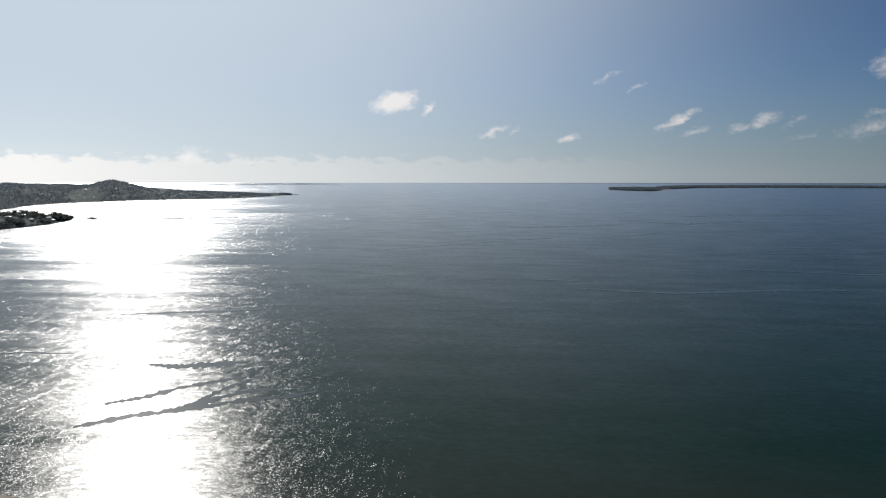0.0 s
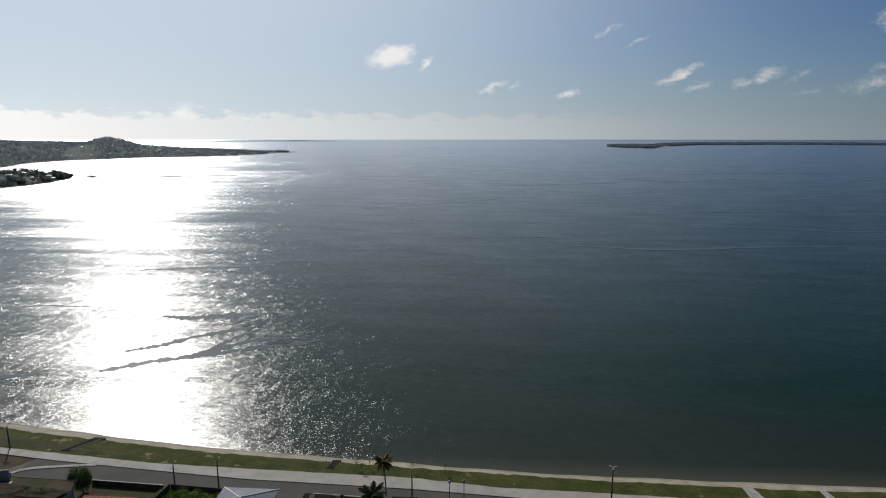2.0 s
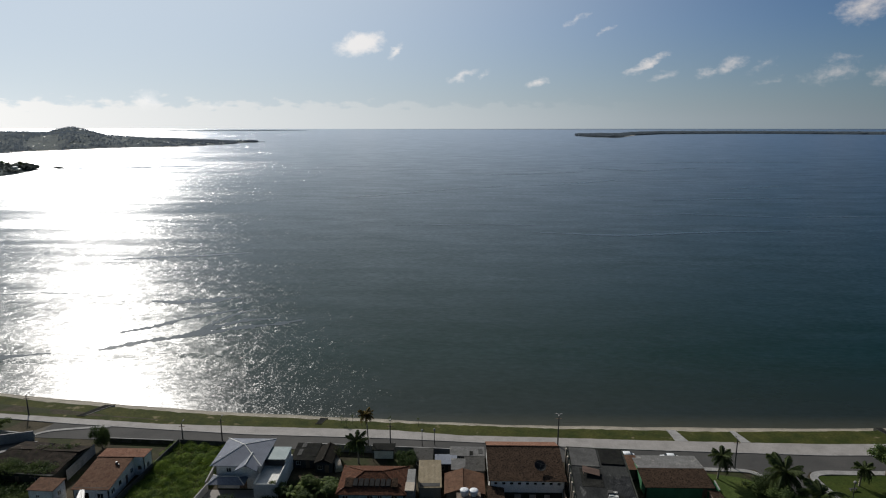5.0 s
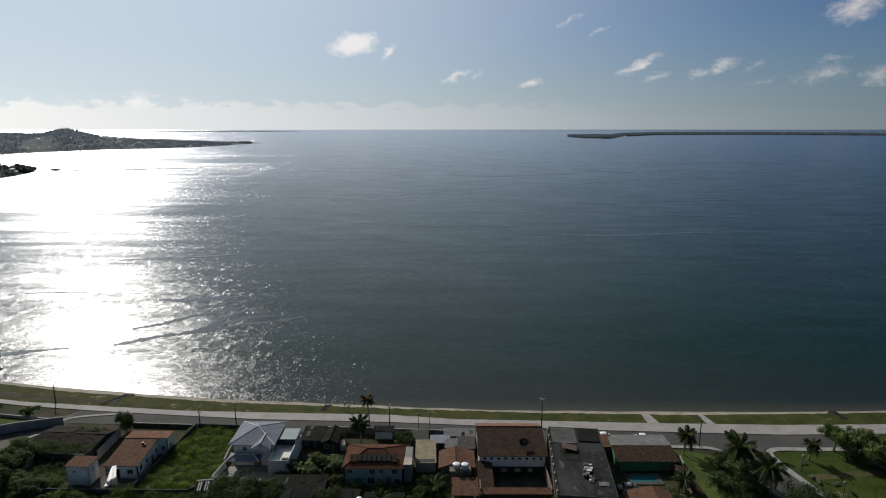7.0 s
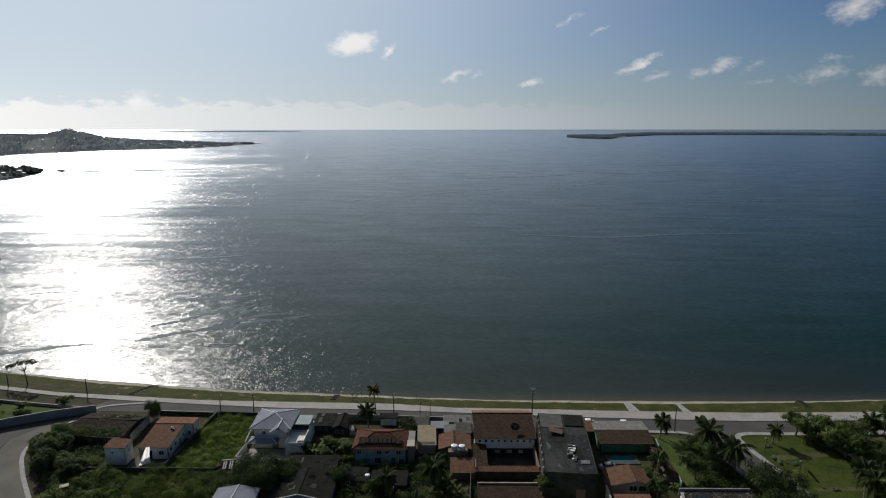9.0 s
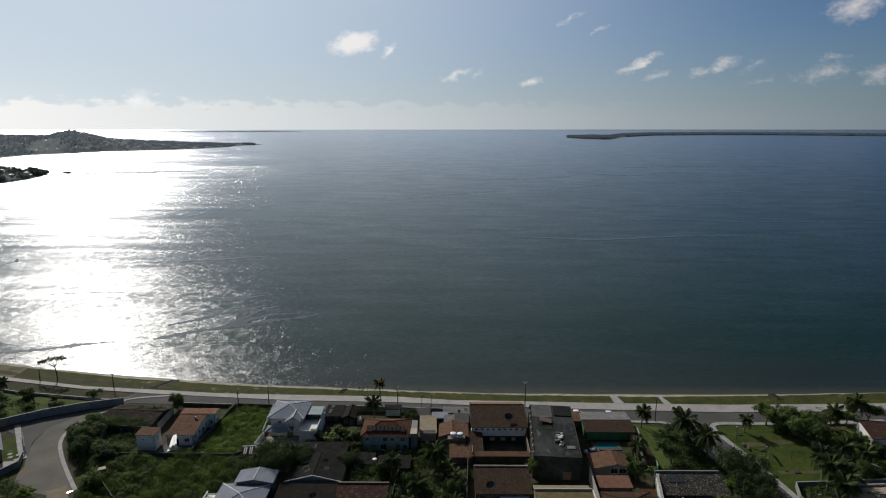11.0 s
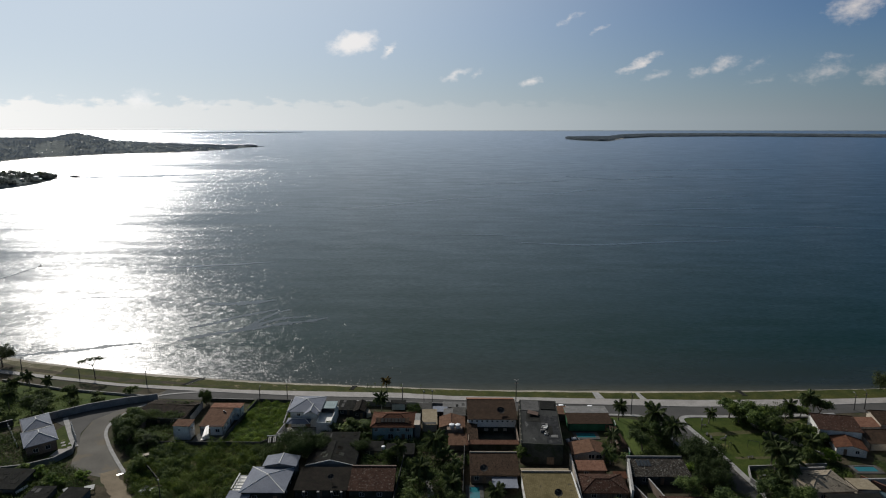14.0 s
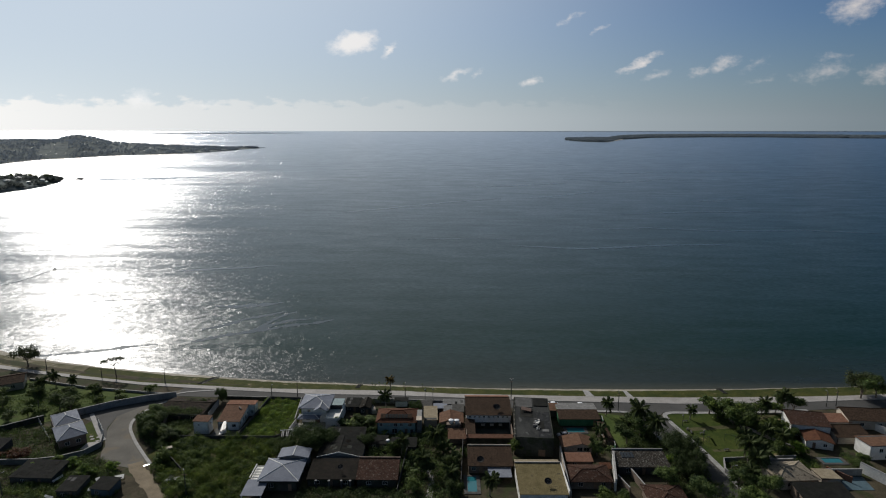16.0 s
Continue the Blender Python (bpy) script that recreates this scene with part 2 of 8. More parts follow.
def water_mat():
    mt, n, l, b = node_mat("bay_water")
    geo = n.new("ShaderNodeNewGeometry")

    def noise_at(scale, detail, stretch, rot=0.0, rough=0.55):
        mp, t = n.new("ShaderNodeMapping"), n.new("ShaderNodeTexNoise")
        mp.inputs["Scale"].default_value, mp.inputs["Rotation"].default_value = stretch, (0, 0, radians(rot))
        l.new(geo.outputs["Position"], mp.inputs[0])
        l.new(mp.outputs[0], t.inputs["Vector"])
        t.inputs["Scale"].default_value, t.inputs["Detail"].default_value, t.inputs["Roughness"].default_value = scale, detail, rough
        return t.outputs["Fac"]

    # shallows: the bed shows through within about sixty metres of the beach
    sep = n.new("ShaderNodeSeparateXYZ")
    l.new(geo.outputs["Position"], sep.inputs[0])
    dist = n.new("ShaderNodeMapRange")
    for i, v in ((1, 268.0), (2, 430.0), (3, 0.0), (4, 1.0)):
        dist.inputs[i].default_value = v
    l.new(sep.outputs[1], dist.inputs[0])
    ramp = n.new("ShaderNodeValToRGB")
    e = ramp.color_ramp.elements
    e[0].position, e[0].color = 0.0, (0.05, 0.05, 0.034, 1)
    e[1].position, e[1].color = 1.0, (0.005, 0.019, 0.015, 1)
    for p, c in ((0.05, (0.014, 0.02, 0.015, 1)), (0.3, (0.002, 0.015, 0.008, 1))):
        k = ramp.color_ramp.elements.new(p)
        k.color = c
    l.new(dist.outputs[0], ramp.inputs[0])
    n.remove(b)
    body, fres, both = n.new("ShaderNodeBsdfDiffuse"), n.new("ShaderNodeFresnel"), n.new("ShaderNodeMixShader")
    gloss, spark, share = n.new("ShaderNodeBsdfGlossy"), n.new("ShaderNodeBsdfGlossy"), n.new("ShaderNodeMixShader")
    for g in (gloss, spark):
        g.distribution, g.inputs["Color"].default_value = "BECKMANN", (0.875, 0.876, 0.886, 1)
    fres.inputs["IOR"].default_value = 1.23
    share.inputs[0].default_value = 0.34
    l.new(ramp.outputs[0], body.inputs["Color"])
    l.new(gloss.outputs[0], share.inputs[1])
    l.new(spark.outputs[0], share.inputs[2])
    l.new(fres.outputs[0], both.inputs[0])
    l.new(body.outputs[0], both.inputs[1])
    l.new(share.outputs[0], both.inputs[2])
    l.new(both.outputs[0], n["Material Output"].inputs[0])

    def vec(op, a, b=None, scale=None):
        k = n.new("ShaderNodeVectorMath")
        k.operation = op
        for i, v in enumerate((a, b)):
            if v is None:
                continue
            if isinstance(v, tuple):
                k.inputs[i].default_value = v
            else:
                l.new(v, k.inputs[i])
        if scale is not None:
            if isinstance(scale, (int, float)):
                k.inputs["Scale"].default_value = scale
            else:
                l.new(scale, k.inputs["Scale"])
        return k.outputs["Value"] if op == "DOT_PRODUCT" else k.outputs[0]

    def ranged(v, lo, hi, a, c):
        k = n.new("ShaderNodeMapRange")
        for i, q in ((1, lo), (2, hi), (3, a), (4, c)):
            k.inputs[i].default_value = q
        l.new(v, k.inputs[0])
        return k.outputs[0]

    # wind streaks change how rough the surface is
    mx = n.new("ShaderNodeMath")
    mx.operation = "MULTIPLY_ADD"
    l.new(noise_at(0.0035, 4, (0.2, 1.0, 1.0), 5, 0.6), mx.inputs[0])
    mx.inputs[1].default_value = 0.8
    l.new(noise_at(0.03, 6, (0.14, 1.0, 1.0), 6, 0.68), mx.inputs[2])
    wind = mx.outputs[0]
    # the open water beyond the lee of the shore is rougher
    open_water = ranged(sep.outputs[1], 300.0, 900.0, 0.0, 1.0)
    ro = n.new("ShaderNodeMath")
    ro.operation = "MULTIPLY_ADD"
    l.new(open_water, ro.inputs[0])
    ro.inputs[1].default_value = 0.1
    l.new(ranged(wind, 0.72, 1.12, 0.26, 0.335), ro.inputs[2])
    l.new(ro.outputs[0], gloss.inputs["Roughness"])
    spark.inputs["Roughness"].default_value = 0.27
    gloss.inputs["Anisotropy"].default_value = -0.1
    way = n.new("ShaderNodeCombineXYZ")
    way.inputs[0].default_value, way.inputs[1].default_value = math.sin(radians(SUN_AZ)), math.cos(radians(SUN_AZ))
    l.new(way.outputs[0], gloss.inputs["Tangent"])

    def slopes(scale, detail, stretch, rot, steep):
        """Smooth random slopes of one size of wave."""
        mp, t = n.new("ShaderNodeMapping"), n.new("ShaderNodeTexNoise")
        mp.inputs["Scale"].default_value, mp.inputs["Rotation"].default_value = stretch, (0, 0, radians(rot))
        l.new(geo.outputs["Position"], mp.inputs[0])
        l.new(mp.outputs[0], t.inputs["Vector"])
        t.inputs["Scale"].default_value, t.inputs["Detail"].default_value = scale, detail
        return vec("MULTIPLY", vec("SUBTRACT", t.outputs["Color"], (0.5, 0.5, 0.5)), (*steep, 0))

    def facets(size, stretch, rot, steep):
        """Flat wavelets that lean at random; three throws added make the usual bell of slopes."""
        mp, v = n.new("ShaderNodeMapping"), n.new("ShaderNodeTexVoronoi")
        mp.inputs["Scale"].default_value, mp.inputs["Rotation"].default_value = stretch, (0, 0, radians(rot))
        l.new(geo.outputs["Position"], mp.inputs[0])
        v.voronoi_dimensions, v.inputs["Scale"].default_value = "2D", 1 / size
        l.new(mp.outputs[0], v.inputs["Vector"])
        got = []
        for k in range(2):
            w = n.new("ShaderNodeTexWhiteNoise")
            w.noise_dimensions = "3D"
            l.new(vec("ADD", v.outputs["Position"], (3.7 * k, 1.9 * k, 0.37 + k)), w.inputs["Vector"])
            got.append(vec("DOT_PRODUCT", vec("SUBTRACT", w.outputs["Color"], (0.5, 0.5, 0.5)), (steep, steep, steep)))
        c = n.new("ShaderNodeCombineXYZ")
        l.new(got[0], c.inputs[0])
        l.new(got[1], c.inputs[1])
        return c.outputs[0]

    def normal(slope, strength):
        return vec("NORMALIZE", vec("ADD", vec("SCALE", slope, None, strength), (0, 0, 1)))

    ripples = vec("ADD", slopes(0.8, 2, (0.45, 1.0, 1.0), 14, RIPPLE), slopes(0.09, 3, (0.3, 1.0, 1.0), 5, SWELL))
    gust = ranged(wind, 0.72, 1.1, 0.66, 1.2)
    smooth = normal(ripples, gust)
    for node in (gloss, fres):
        l.new(smooth, node.inputs["Normal"])
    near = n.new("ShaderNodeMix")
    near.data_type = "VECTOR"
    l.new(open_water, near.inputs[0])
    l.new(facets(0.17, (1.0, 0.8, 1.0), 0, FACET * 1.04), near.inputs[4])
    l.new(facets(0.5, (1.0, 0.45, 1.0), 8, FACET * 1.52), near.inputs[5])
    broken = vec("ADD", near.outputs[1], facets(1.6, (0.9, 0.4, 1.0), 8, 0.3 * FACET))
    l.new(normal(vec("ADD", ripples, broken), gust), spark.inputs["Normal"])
    return mt


water_mat()
surface("lane_water", (0.01, 0.024, 0.023), (0.016, 0.03, 0.028), 0.4, 0.26, 2.0, 0.08, 0.02, spec=0.55)
surface("slick_water", (0.012, 0.02, 0.024), (0.02, 0.028, 0.03), 0.4, 0.17, 2.0, 0.05, 0.03, spec=0.25)
surface("sand", (0.16, 0.142, 0.108), (0.245, 0.219, 0.172), 0.25, 0.95, 6.0, 0.3, 0.03)
surface("turf", (0.022, 0.031, 0.0055), (0.05, 0.051, 0.012), 0.22, 0.95, 2.0, 0.6, 0.08, spot=((0.15, 0.125, 0.07), 0.3, 0.64), spec=0.1)
surface("park_turf", (0.02, 0.036, 0.005), (0.046, 0.058, 0.011), 0.18, 0.95, 3.0, 0.6, 0.08, spot=((0.2, 0.16, 0.09), 0.22, 0.67), spec=0.1)
surface("field_turf", (0.034, 0.056, 0.012), (0.068, 0.088, 0.022), 0.16, 0.95, 3.0, 0.6, 0.08, spot=((0.09, 0.08, 0.04), 0.3, 0.66), spec=0.1)
surface("dry_turf", (0.07, 0.068, 0.035), (0.14, 0.122, 0.08), 0.2, 0.95, 3.0, 0.6, 0.06, spot=((0.2, 0.175, 0.13), 0.25, 0.6), spec=0.1)
surface("soil", (0.03, 0.026, 0.016), (0.064, 0.053, 0.034), 0.2, 0.95, 3.0, 0.5, 0.06, spot=((0.03, 0.036, 0.014), 0.15, 0.5), spec=0.1)
surface("dirt_track", (0.12, 0.092, 0.056), (0.18, 0.142, 0.092), 0.25, 0.95, 4.0, 0.4, 0.05)
surface("asphalt", (0.050, 0.049, 0.047), (0.070, 0.067, 0.063), 0.12, 0.9, 18.0, 0.25, 0.02, spot=((0.06, 0.06, 0.058), 0.3, 0.62), spec=0.15)
surface("paving", (0.212, 0.197, 0.182), (0.28, 0.262, 0.244), 0.3, 0.85, 7.0, 0.2, 0.02, per_piece=0.06)
surface("kerb_stone", (0.184, 0.177, 0.171), (0.262, 0.256, 0.243), 0.6, 0.85, 7.0, 0.2, 0.02)
surface("plaster_white", (0.5, 0.49, 0.455), (0.66, 0.65, 0.61), 0.35, 0.85, 6.0, 0.15, 0.02, spot=((0.4, 0.39, 0.36), 0.5, 0.68))
surface("plaster_grey", (0.145, 0.145, 0.138), (0.215, 0.212, 0.2), 0.35, 0.88, 6.0, 0.2, 0.02, spot=((0.2, 0.2, 0.19), 0.6, 0.64))
surface("plaster_blue", (0.17, 0.25, 0.25), (0.25, 0.34, 0.34), 0.4, 0.85, 6.0, 0.15, 0.02, spot=((0.16, 0.18, 0.17), 0.5, 0.64))
surface("plaster_brown", (0.11, 0.08, 0.06), (0.19, 0.145, 0.11), 0.4, 0.88, 6.0, 0.2, 0.02)
surface("plaster_green", (0.035, 0.145, 0.065), (0.055, 0.2, 0.095), 0.4, 0.8, 6.0, 0.15, 0.02)
surface("plaster_cream", (0.289, 0.246, 0.196), (0.391, 0.340, 0.272), 0.4, 0.85, 6.0, 0.15, 0.02)
surface("old_concrete", (0.043, 0.043, 0.041), (0.081, 0.079, 0.076), 0.35, 0.92, 5.0, 0.35, 0.03, spot=((0.1, 0.1, 0.09), 0.3, 0.58), spec=0.15)
surface("rust_metal", (0.060, 0.030, 0.018), (0.102, 0.060, 0.042), 0.8, 0.7, 6.0, 0.2, 0.02)
ribbed("tile_orange", (0.108, 0.058, 0.036), (0.145, 0.085, 0.056), 0.22, 0.85, rows=0.4, moss=((0.085, 0.048, 0.032), 1.4, 0.54))
ribbed("tile_brown", (0.048, 0.031, 0.021), (0.074, 0.047, 0.031), 0.22, 0.9, rows=0.4, moss=((0.014, 0.011, 0.008), 3.2, 0.51))
ribbed("tile_mossy", (0.013, 0.0115, 0.0095), (0.025, 0.02, 0.016), 0.22, 0.92, rows=0.4, moss=((0.014, 0.014, 0.01), 1.6, 0.52))
ribbed("tile_derelict", (0.018, 0.014, 0.011), (0.045, 0.034, 0.026), 0.22, 0.92, rows=0.4, moss=((0.015, 0.013, 0.01), 0.7, 0.52))
ribbed("tile_red", (0.085, 0.036, 0.021), (0.112, 0.052, 0.03), 0.22, 0.85, rows=0.4, moss=((0.045, 0.022, 0.015), 3.2, 0.51))
# lighter copy of tile_orange with sunlight put into its colour
ribbed("tile_lit_orange", (0.17, 0.085, 0.055), (0.23, 0.125, 0.085), 0.22, 0.9, rows=0.4, moss=((0.09, 0.05, 0.035), 3.2, 0.55))
ribbed("tile_beige", (0.2, 0.168, 0.125), (0.28, 0.238, 0.18), 0.22, 0.9, rows=0.4, moss=((0.07, 0.058, 0.044), 1.2, 0.58))
ribbed("metal_pale", (0.135, 0.147, 0.177), (0.18, 0.192, 0.222), 0.3, 0.7, 0.0, 0.03, 0.3)
ribbed("fibre_grey", (0.052, 0.050, 0.047), (0.091, 0.088, 0.082), 0.18, 0.92, 0.0, 0.05, moss=((0.035, 0.035, 0.03), 0.8, 0.55))
ribbed("fibre_dark", (0.010, 0.010, 0.010), (0.020, 0.020, 0.017), 0.18, 0.92, 0.0, 0.05, moss=((0.012, 0.013, 0.01), 0.9, 0.53))
ribbed("fibre_pale", (0.123, 0.120, 0.114), (0.170, 0.167, 0.162), 0.18, 0.85, 0.0, 0.05, moss=((0.25, 0.24, 0.22), 0.5, 0.6))
ribbed("sheet_stained", (0.014, 0.015, 0.016), (0.034, 0.035, 0.036), 0.3, 0.92, 0.0, 0.05, moss=((0.07, 0.07, 0.068), 0.7, 0.6))
ribbed("sheet_khaki", (0.09, 0.073, 0.034), (0.14, 0.114, 0.058), 0.5, 0.85, 0.0, 0.035, 0.5, moss=((0.06, 0.05, 0.03), 0.5, 0.62))
ribbed("sheet_cream", (0.21, 0.172, 0.115), (0.26, 0.22, 0.155), 0.25, 0.85, 0.0, 0.04, moss=((0.34, 0.28, 0.2), 0.4, 0.62))
surface("timber", (0.12, 0.08, 0.05), (0.22, 0.15, 0.1), 1.0, 0.8, 10.0, 0.3, 0.02, stretch=(6, 1, 1))
surface("dark_metal", (0.06, 0.06, 0.06), (0.1, 0.1, 0.1), 1.0, 0.5, 8.0, 0.1, 0.01, metal=0.5)
surface("tank_plastic", (0.560, 0.576, 0.592), (0.640, 0.648, 0.656), 1.0, 0.5, 6.0, 0.05, 0.01)
surface("boat_paint", (0.12, 0.13, 0.15), (0.2, 0.2, 0.22), 1.0, 0.4, 6.0, 0.05, 0.01)
# dark mossy render; on some fronts its darkness also stands for shade
surface("mossy_shaded_wall", (0.024, 0.027, 0.022), (0.057, 0.059, 0.049), 0.3, 0.95, 5.0, 0.35, 0.03, spot=((0.025, 0.032, 0.018), 0.4, 0.55), spec=0.12)
surface("old_road", (0.085, 0.079, 0.068), (0.125, 0.116, 0.1), 0.1, 0.92, 14.0, 0.25, 0.02, spot=((0.125, 0.105, 0.078), 0.16, 0.56), spec=0.15)
surface("sheet_teal", (0.1, 0.15, 0.155), (0.15, 0.2, 0.205), 0.4, 0.5, 5.0, 0.05, 0.01, spec=0.2)
surface("yard_blue", (0.035, 0.065, 0.08), (0.06, 0.1, 0.12), 0.3, 0.7, 5.0, 0.1, 0.01)
surface("deck_felt", (0.016, 0.017, 0.017), (0.040, 0.041, 0.039), 0.3, 0.9, 4.0, 0.3, 0.03, stretch=(1.0, 0.35, 1), spot=((0.11, 0.11, 0.105), 0.5, 0.63), spec=0.08)
ribbed("tile_patched", (0.034, 0.019, 0.0135), (0.062, 0.033, 0.0235), 0.22, 0.92, rows=0.4, moss=((0.13, 0.105, 0.085), 2.2, 0.58))
ribbed("tile_broken", (0.022, 0.02, 0.017), (0.05, 0.042, 0.034), 0.22, 0.92, rows=0.4, moss=((0.2, 0.19, 0.17), 2.6, 0.56))
surface("dish_mesh", (0.02, 0.02, 0.02), (0.035, 0.034, 0.033), 1.0, 0.95, 8.0, 0.1, 0.01, spec=0.05)
surface("wall_pale", (0.2, 0.2, 0.195), (0.28, 0.28, 0.27), 0.3, 0.9, 5.0, 0.15, 0.02, spot=((0.17, 0.17, 0.16), 0.5, 0.6))
surface("worn_earth", (0.048, 0.05, 0.02), (0.078, 0.072, 0.036), 0.3, 0.95, 4.0, 0.3, 0.03, spec=0.1)
leaf_mat("white_cloth", (0.8, 0.79, 0.77), (0.84, 0.83, 0.81), 0.9, 0.85)
surface("dark_stone", (0.012, 0.012, 0.011), (0.025, 0.025, 0.022), 0.5, 0.95, 4.0, 0.4, 0.04, spec=0.05)
surface("rock", (0.06, 0.055, 0.05), (0.13, 0.12, 0.11), 0.2, 0.9, 2.0, 0.6, 0.2)
surface("bark", (0.12, 0.09, 0.065), (0.22, 0.18, 0.14), 1.0, 0.95, 9.0, 0.5, 0.04, stretch=(1, 1, 0.3))
surface("palm_bark", (0.18, 0.15, 0.12), (0.3, 0.26, 0.21), 2.0, 0.95, 9.0, 0.5, 0.04, stretch=(0.4, 0.4, 3))
# distant ground: air haze over the bay is mixed into this colour
surface("hazed_far_land", (0.074, 0.092, 0.092), (0.094, 0.114, 0.11), 0.012, 0.95, 0.15, 0.3, 0.5, spec=0.1)
surface("far_beach", (0.45, 0.42, 0.36), (0.58, 0.55, 0.48), 0.05, 0.95, 0.4, 0.0)
surface("far_roof", (0.7, 0.69, 0.67), (0.8, 0.79, 0.77), 0.2, 0.45, 2.0, 0.0, spec=0.5)
leaf_mat("leaf_dark", (0.036, 0.06, 0.02), (0.088, 0.125, 0.038), patch=0.5)
leaf_mat("leaf_mid", (0.042, 0.072, 0.018), (0.1, 0.14, 0.04), patch=0.7)
leaf_mat("leaf_bright", (0.057, 0.115, 0.017), (0.161, 0.230, 0.040), patch=0.75, patch_scale=0.45)
leaf_mat("leaf_palm", (0.042, 0.062, 0.02), (0.1, 0.122, 0.044))
leaf_mat("leaf_palm_dry", (0.1, 0.075, 0.025), (0.2, 0.15, 0.05))
leaf_mat("leaf_weed", (0.026, 0.056, 0.012), (0.1, 0.138, 0.03), patch=0.95)
# headland foliage, paled and blued in its colour to stand for haze
leaf_mat("hazed_leaf_far", (0.174, 0.203, 0.234), (0.182, 0.212, 0.243), 0.95, 0.42)
# island foliage: distance haze is held in the blue-grey base colour
leaf_mat("hazed_leaf_isle", (0.17, 0.205, 0.232), (0.182, 0.217, 0.244), 0.95, 0.42)
# horizon foliage, very pale because the haze is coloured in
leaf_mat("hazed_leaf_farthest", (0.36, 0.41, 0.44), (0.4, 0.45, 0.48), 0.95, 0.75)
leaf_mat("leaf_point", (0.062, 0.072, 0.068), (0.1, 0.112, 0.105), 0.9, 0.7)
leaf_mat("leaf_rust", (0.05, 0.024, 0.01), (0.11, 0.04, 0.016))
leaf_mat("leaf_dense", (0.026, 0.044, 0.013), (0.064, 0.09, 0.026), 0.75, 0.25)
leaf_mat("leaf_almond", (0.028, 0.042, 0.014), (0.07, 0.08, 0.028))
mt, n_, l_, b_ = node_mat("window_glass")
b_.inputs["Base Color"].default_value = (0.015, 0.018, 0.02, 1)
b_.inputs["Roughness"].default_value = 0.06
mt, n_, l_, b_ = node_mat("pool_water")
b_.inputs["Base Color"].default_value = (0.02, 0.12, 0.14, 1)
b_.inputs["Roughness"].default_value = 0.08

mt, n_, l_, b_ = node_mat("zinc")
b_.inputs["Base Color"].default_value = (0.78, 0.78, 0.76, 1)
b_.inputs["Metallic"].default_value, b_.inputs["Roughness"].default_value = 0.9, 0.2

# ---- builders ----
G = 1.5          # level of the town's ground over the bay


def part(name, bm, material, parent=None, label="", smooth=False):
    me = bpy.data.meshes.new(name)
    if smooth:
        for f in bm.faces:
            f.smooth = True
    bm.to_mesh(me)
    bm.free()
    me.materials.append(MATS[material])
    ob = new(name, me)
    if parent:
        ob.parent = parent
    if label:
        ob["label"] = label
    return ob


def raw(name, verts, faces, material, parent=None, label=""):
    me = bpy.data.meshes.new(name)
    me.from_pydata(verts, [], faces)
    me.materials.append(MATS[material])
    ob = new(name, me)
    if parent:
        ob.parent = parent
    if label:
        ob["label"] = label
    return ob


def thing(name, x, y, z, label, category, turn=0.0, group="", kind=""):
    ob = new(name)
    ob.matrix_basis = pose(x, y, z, 0, 0, turn)
    return tagged(ob, label, category, group, kind)


def lerp(table, x):
    return float(np.interp(x, [p[0] for p in table], [p[1] for p in table]))


def box(bm, x0, y0, z0, x1, y1, z1):
    v = [bm.verts.new((x, y, z)) for z in (z0, z1) for x, y in ((x0, y0), (x1, y0), (x1, y1), (x0, y1))]
    for q in ((3, 2, 1, 0), (4, 5, 6, 7), (0, 1, 5, 4), (1, 2, 6, 5), (2, 3, 7, 6), (3, 0, 4, 7)):
        bm.faces.new([v[i] for i in q])


def soft_box(x0, y0, z0, x1, y1, z1, r=0.03):
    bm = bmesh.new()
    box(bm, x0, y0, z0, x1, y1, z1)
    bmesh.ops.bevel(bm, geom=list(bm.edges), offset=r, segments=1, affect="EDGES")
    return bm


def prism(poly, z0, z1, bm=None):
    bm = bm or bmesh.new()
    lo, hi = [bm.verts.new((x, y, z0)) for x, y in poly], [bm.verts.new((x, y, z1)) for x, y in poly]
    area = sum(a[0] * b[1] - b[0] * a[1] for a, b in zip(poly, poly[1:] + poly[:1]))
    up = hi if area > 0 else hi[::-1]
    dn = lo[::-1] if area > 0 else lo
    bm.faces.new(up)
    bm.faces.new(dn)
    k = len(poly)
    for i in range(k):
        j = (i + 1) % k
        q = [lo[i], lo[j], hi[j], hi[i]]
        bm.faces.new(q if area > 0 else q[::-1])
    return bm


def tube(bm, pts, radii, sides=6, cap=True):
    rings = []
    for i, p in enumerate(pts):
        p = Vector(p)
        d = (Vector(pts[min(i + 1, len(pts) - 1)]) - Vector(pts[max(i - 1, 0)])).normalized()
        a = d.orthogonal().normalized()
        b = d.cross(a)
        rings.append([bm.verts.new(p + (a * math.cos(t) + b * math.sin(t)) * radii[i]) for t in [2 * math.pi * k / sides for k in range(sides)]])
    for r0, r1 in zip(rings, rings[1:]):
        for k in range(sides):
            bm.faces.new((r0[k], r0[(k + 1) % sides], r1[(k + 1) % sides], r1[k]))
    if cap:
        bm.faces.new(rings[0][::-1])
        bm.faces.new(rings[-1])


def lathe(profile, sides=16):
    bm = bmesh.new()
    rings = [[bm.verts.new((r * math.cos(2 * math.pi * k / sides), r * math.sin(2 * math.pi * k / sides), z)) for k in range(sides)] for r, z in profile]
    for r0, r1 in zip(rings, rings[1:]):
        for k in range(sides):
            bm.faces.new((r0[k], r0[(k + 1) % sides], r1[(k + 1) % sides], r1[k]))
    bm.faces.new(rings[0][::-1])
    bm.faces.new(rings[-1])
    return bm


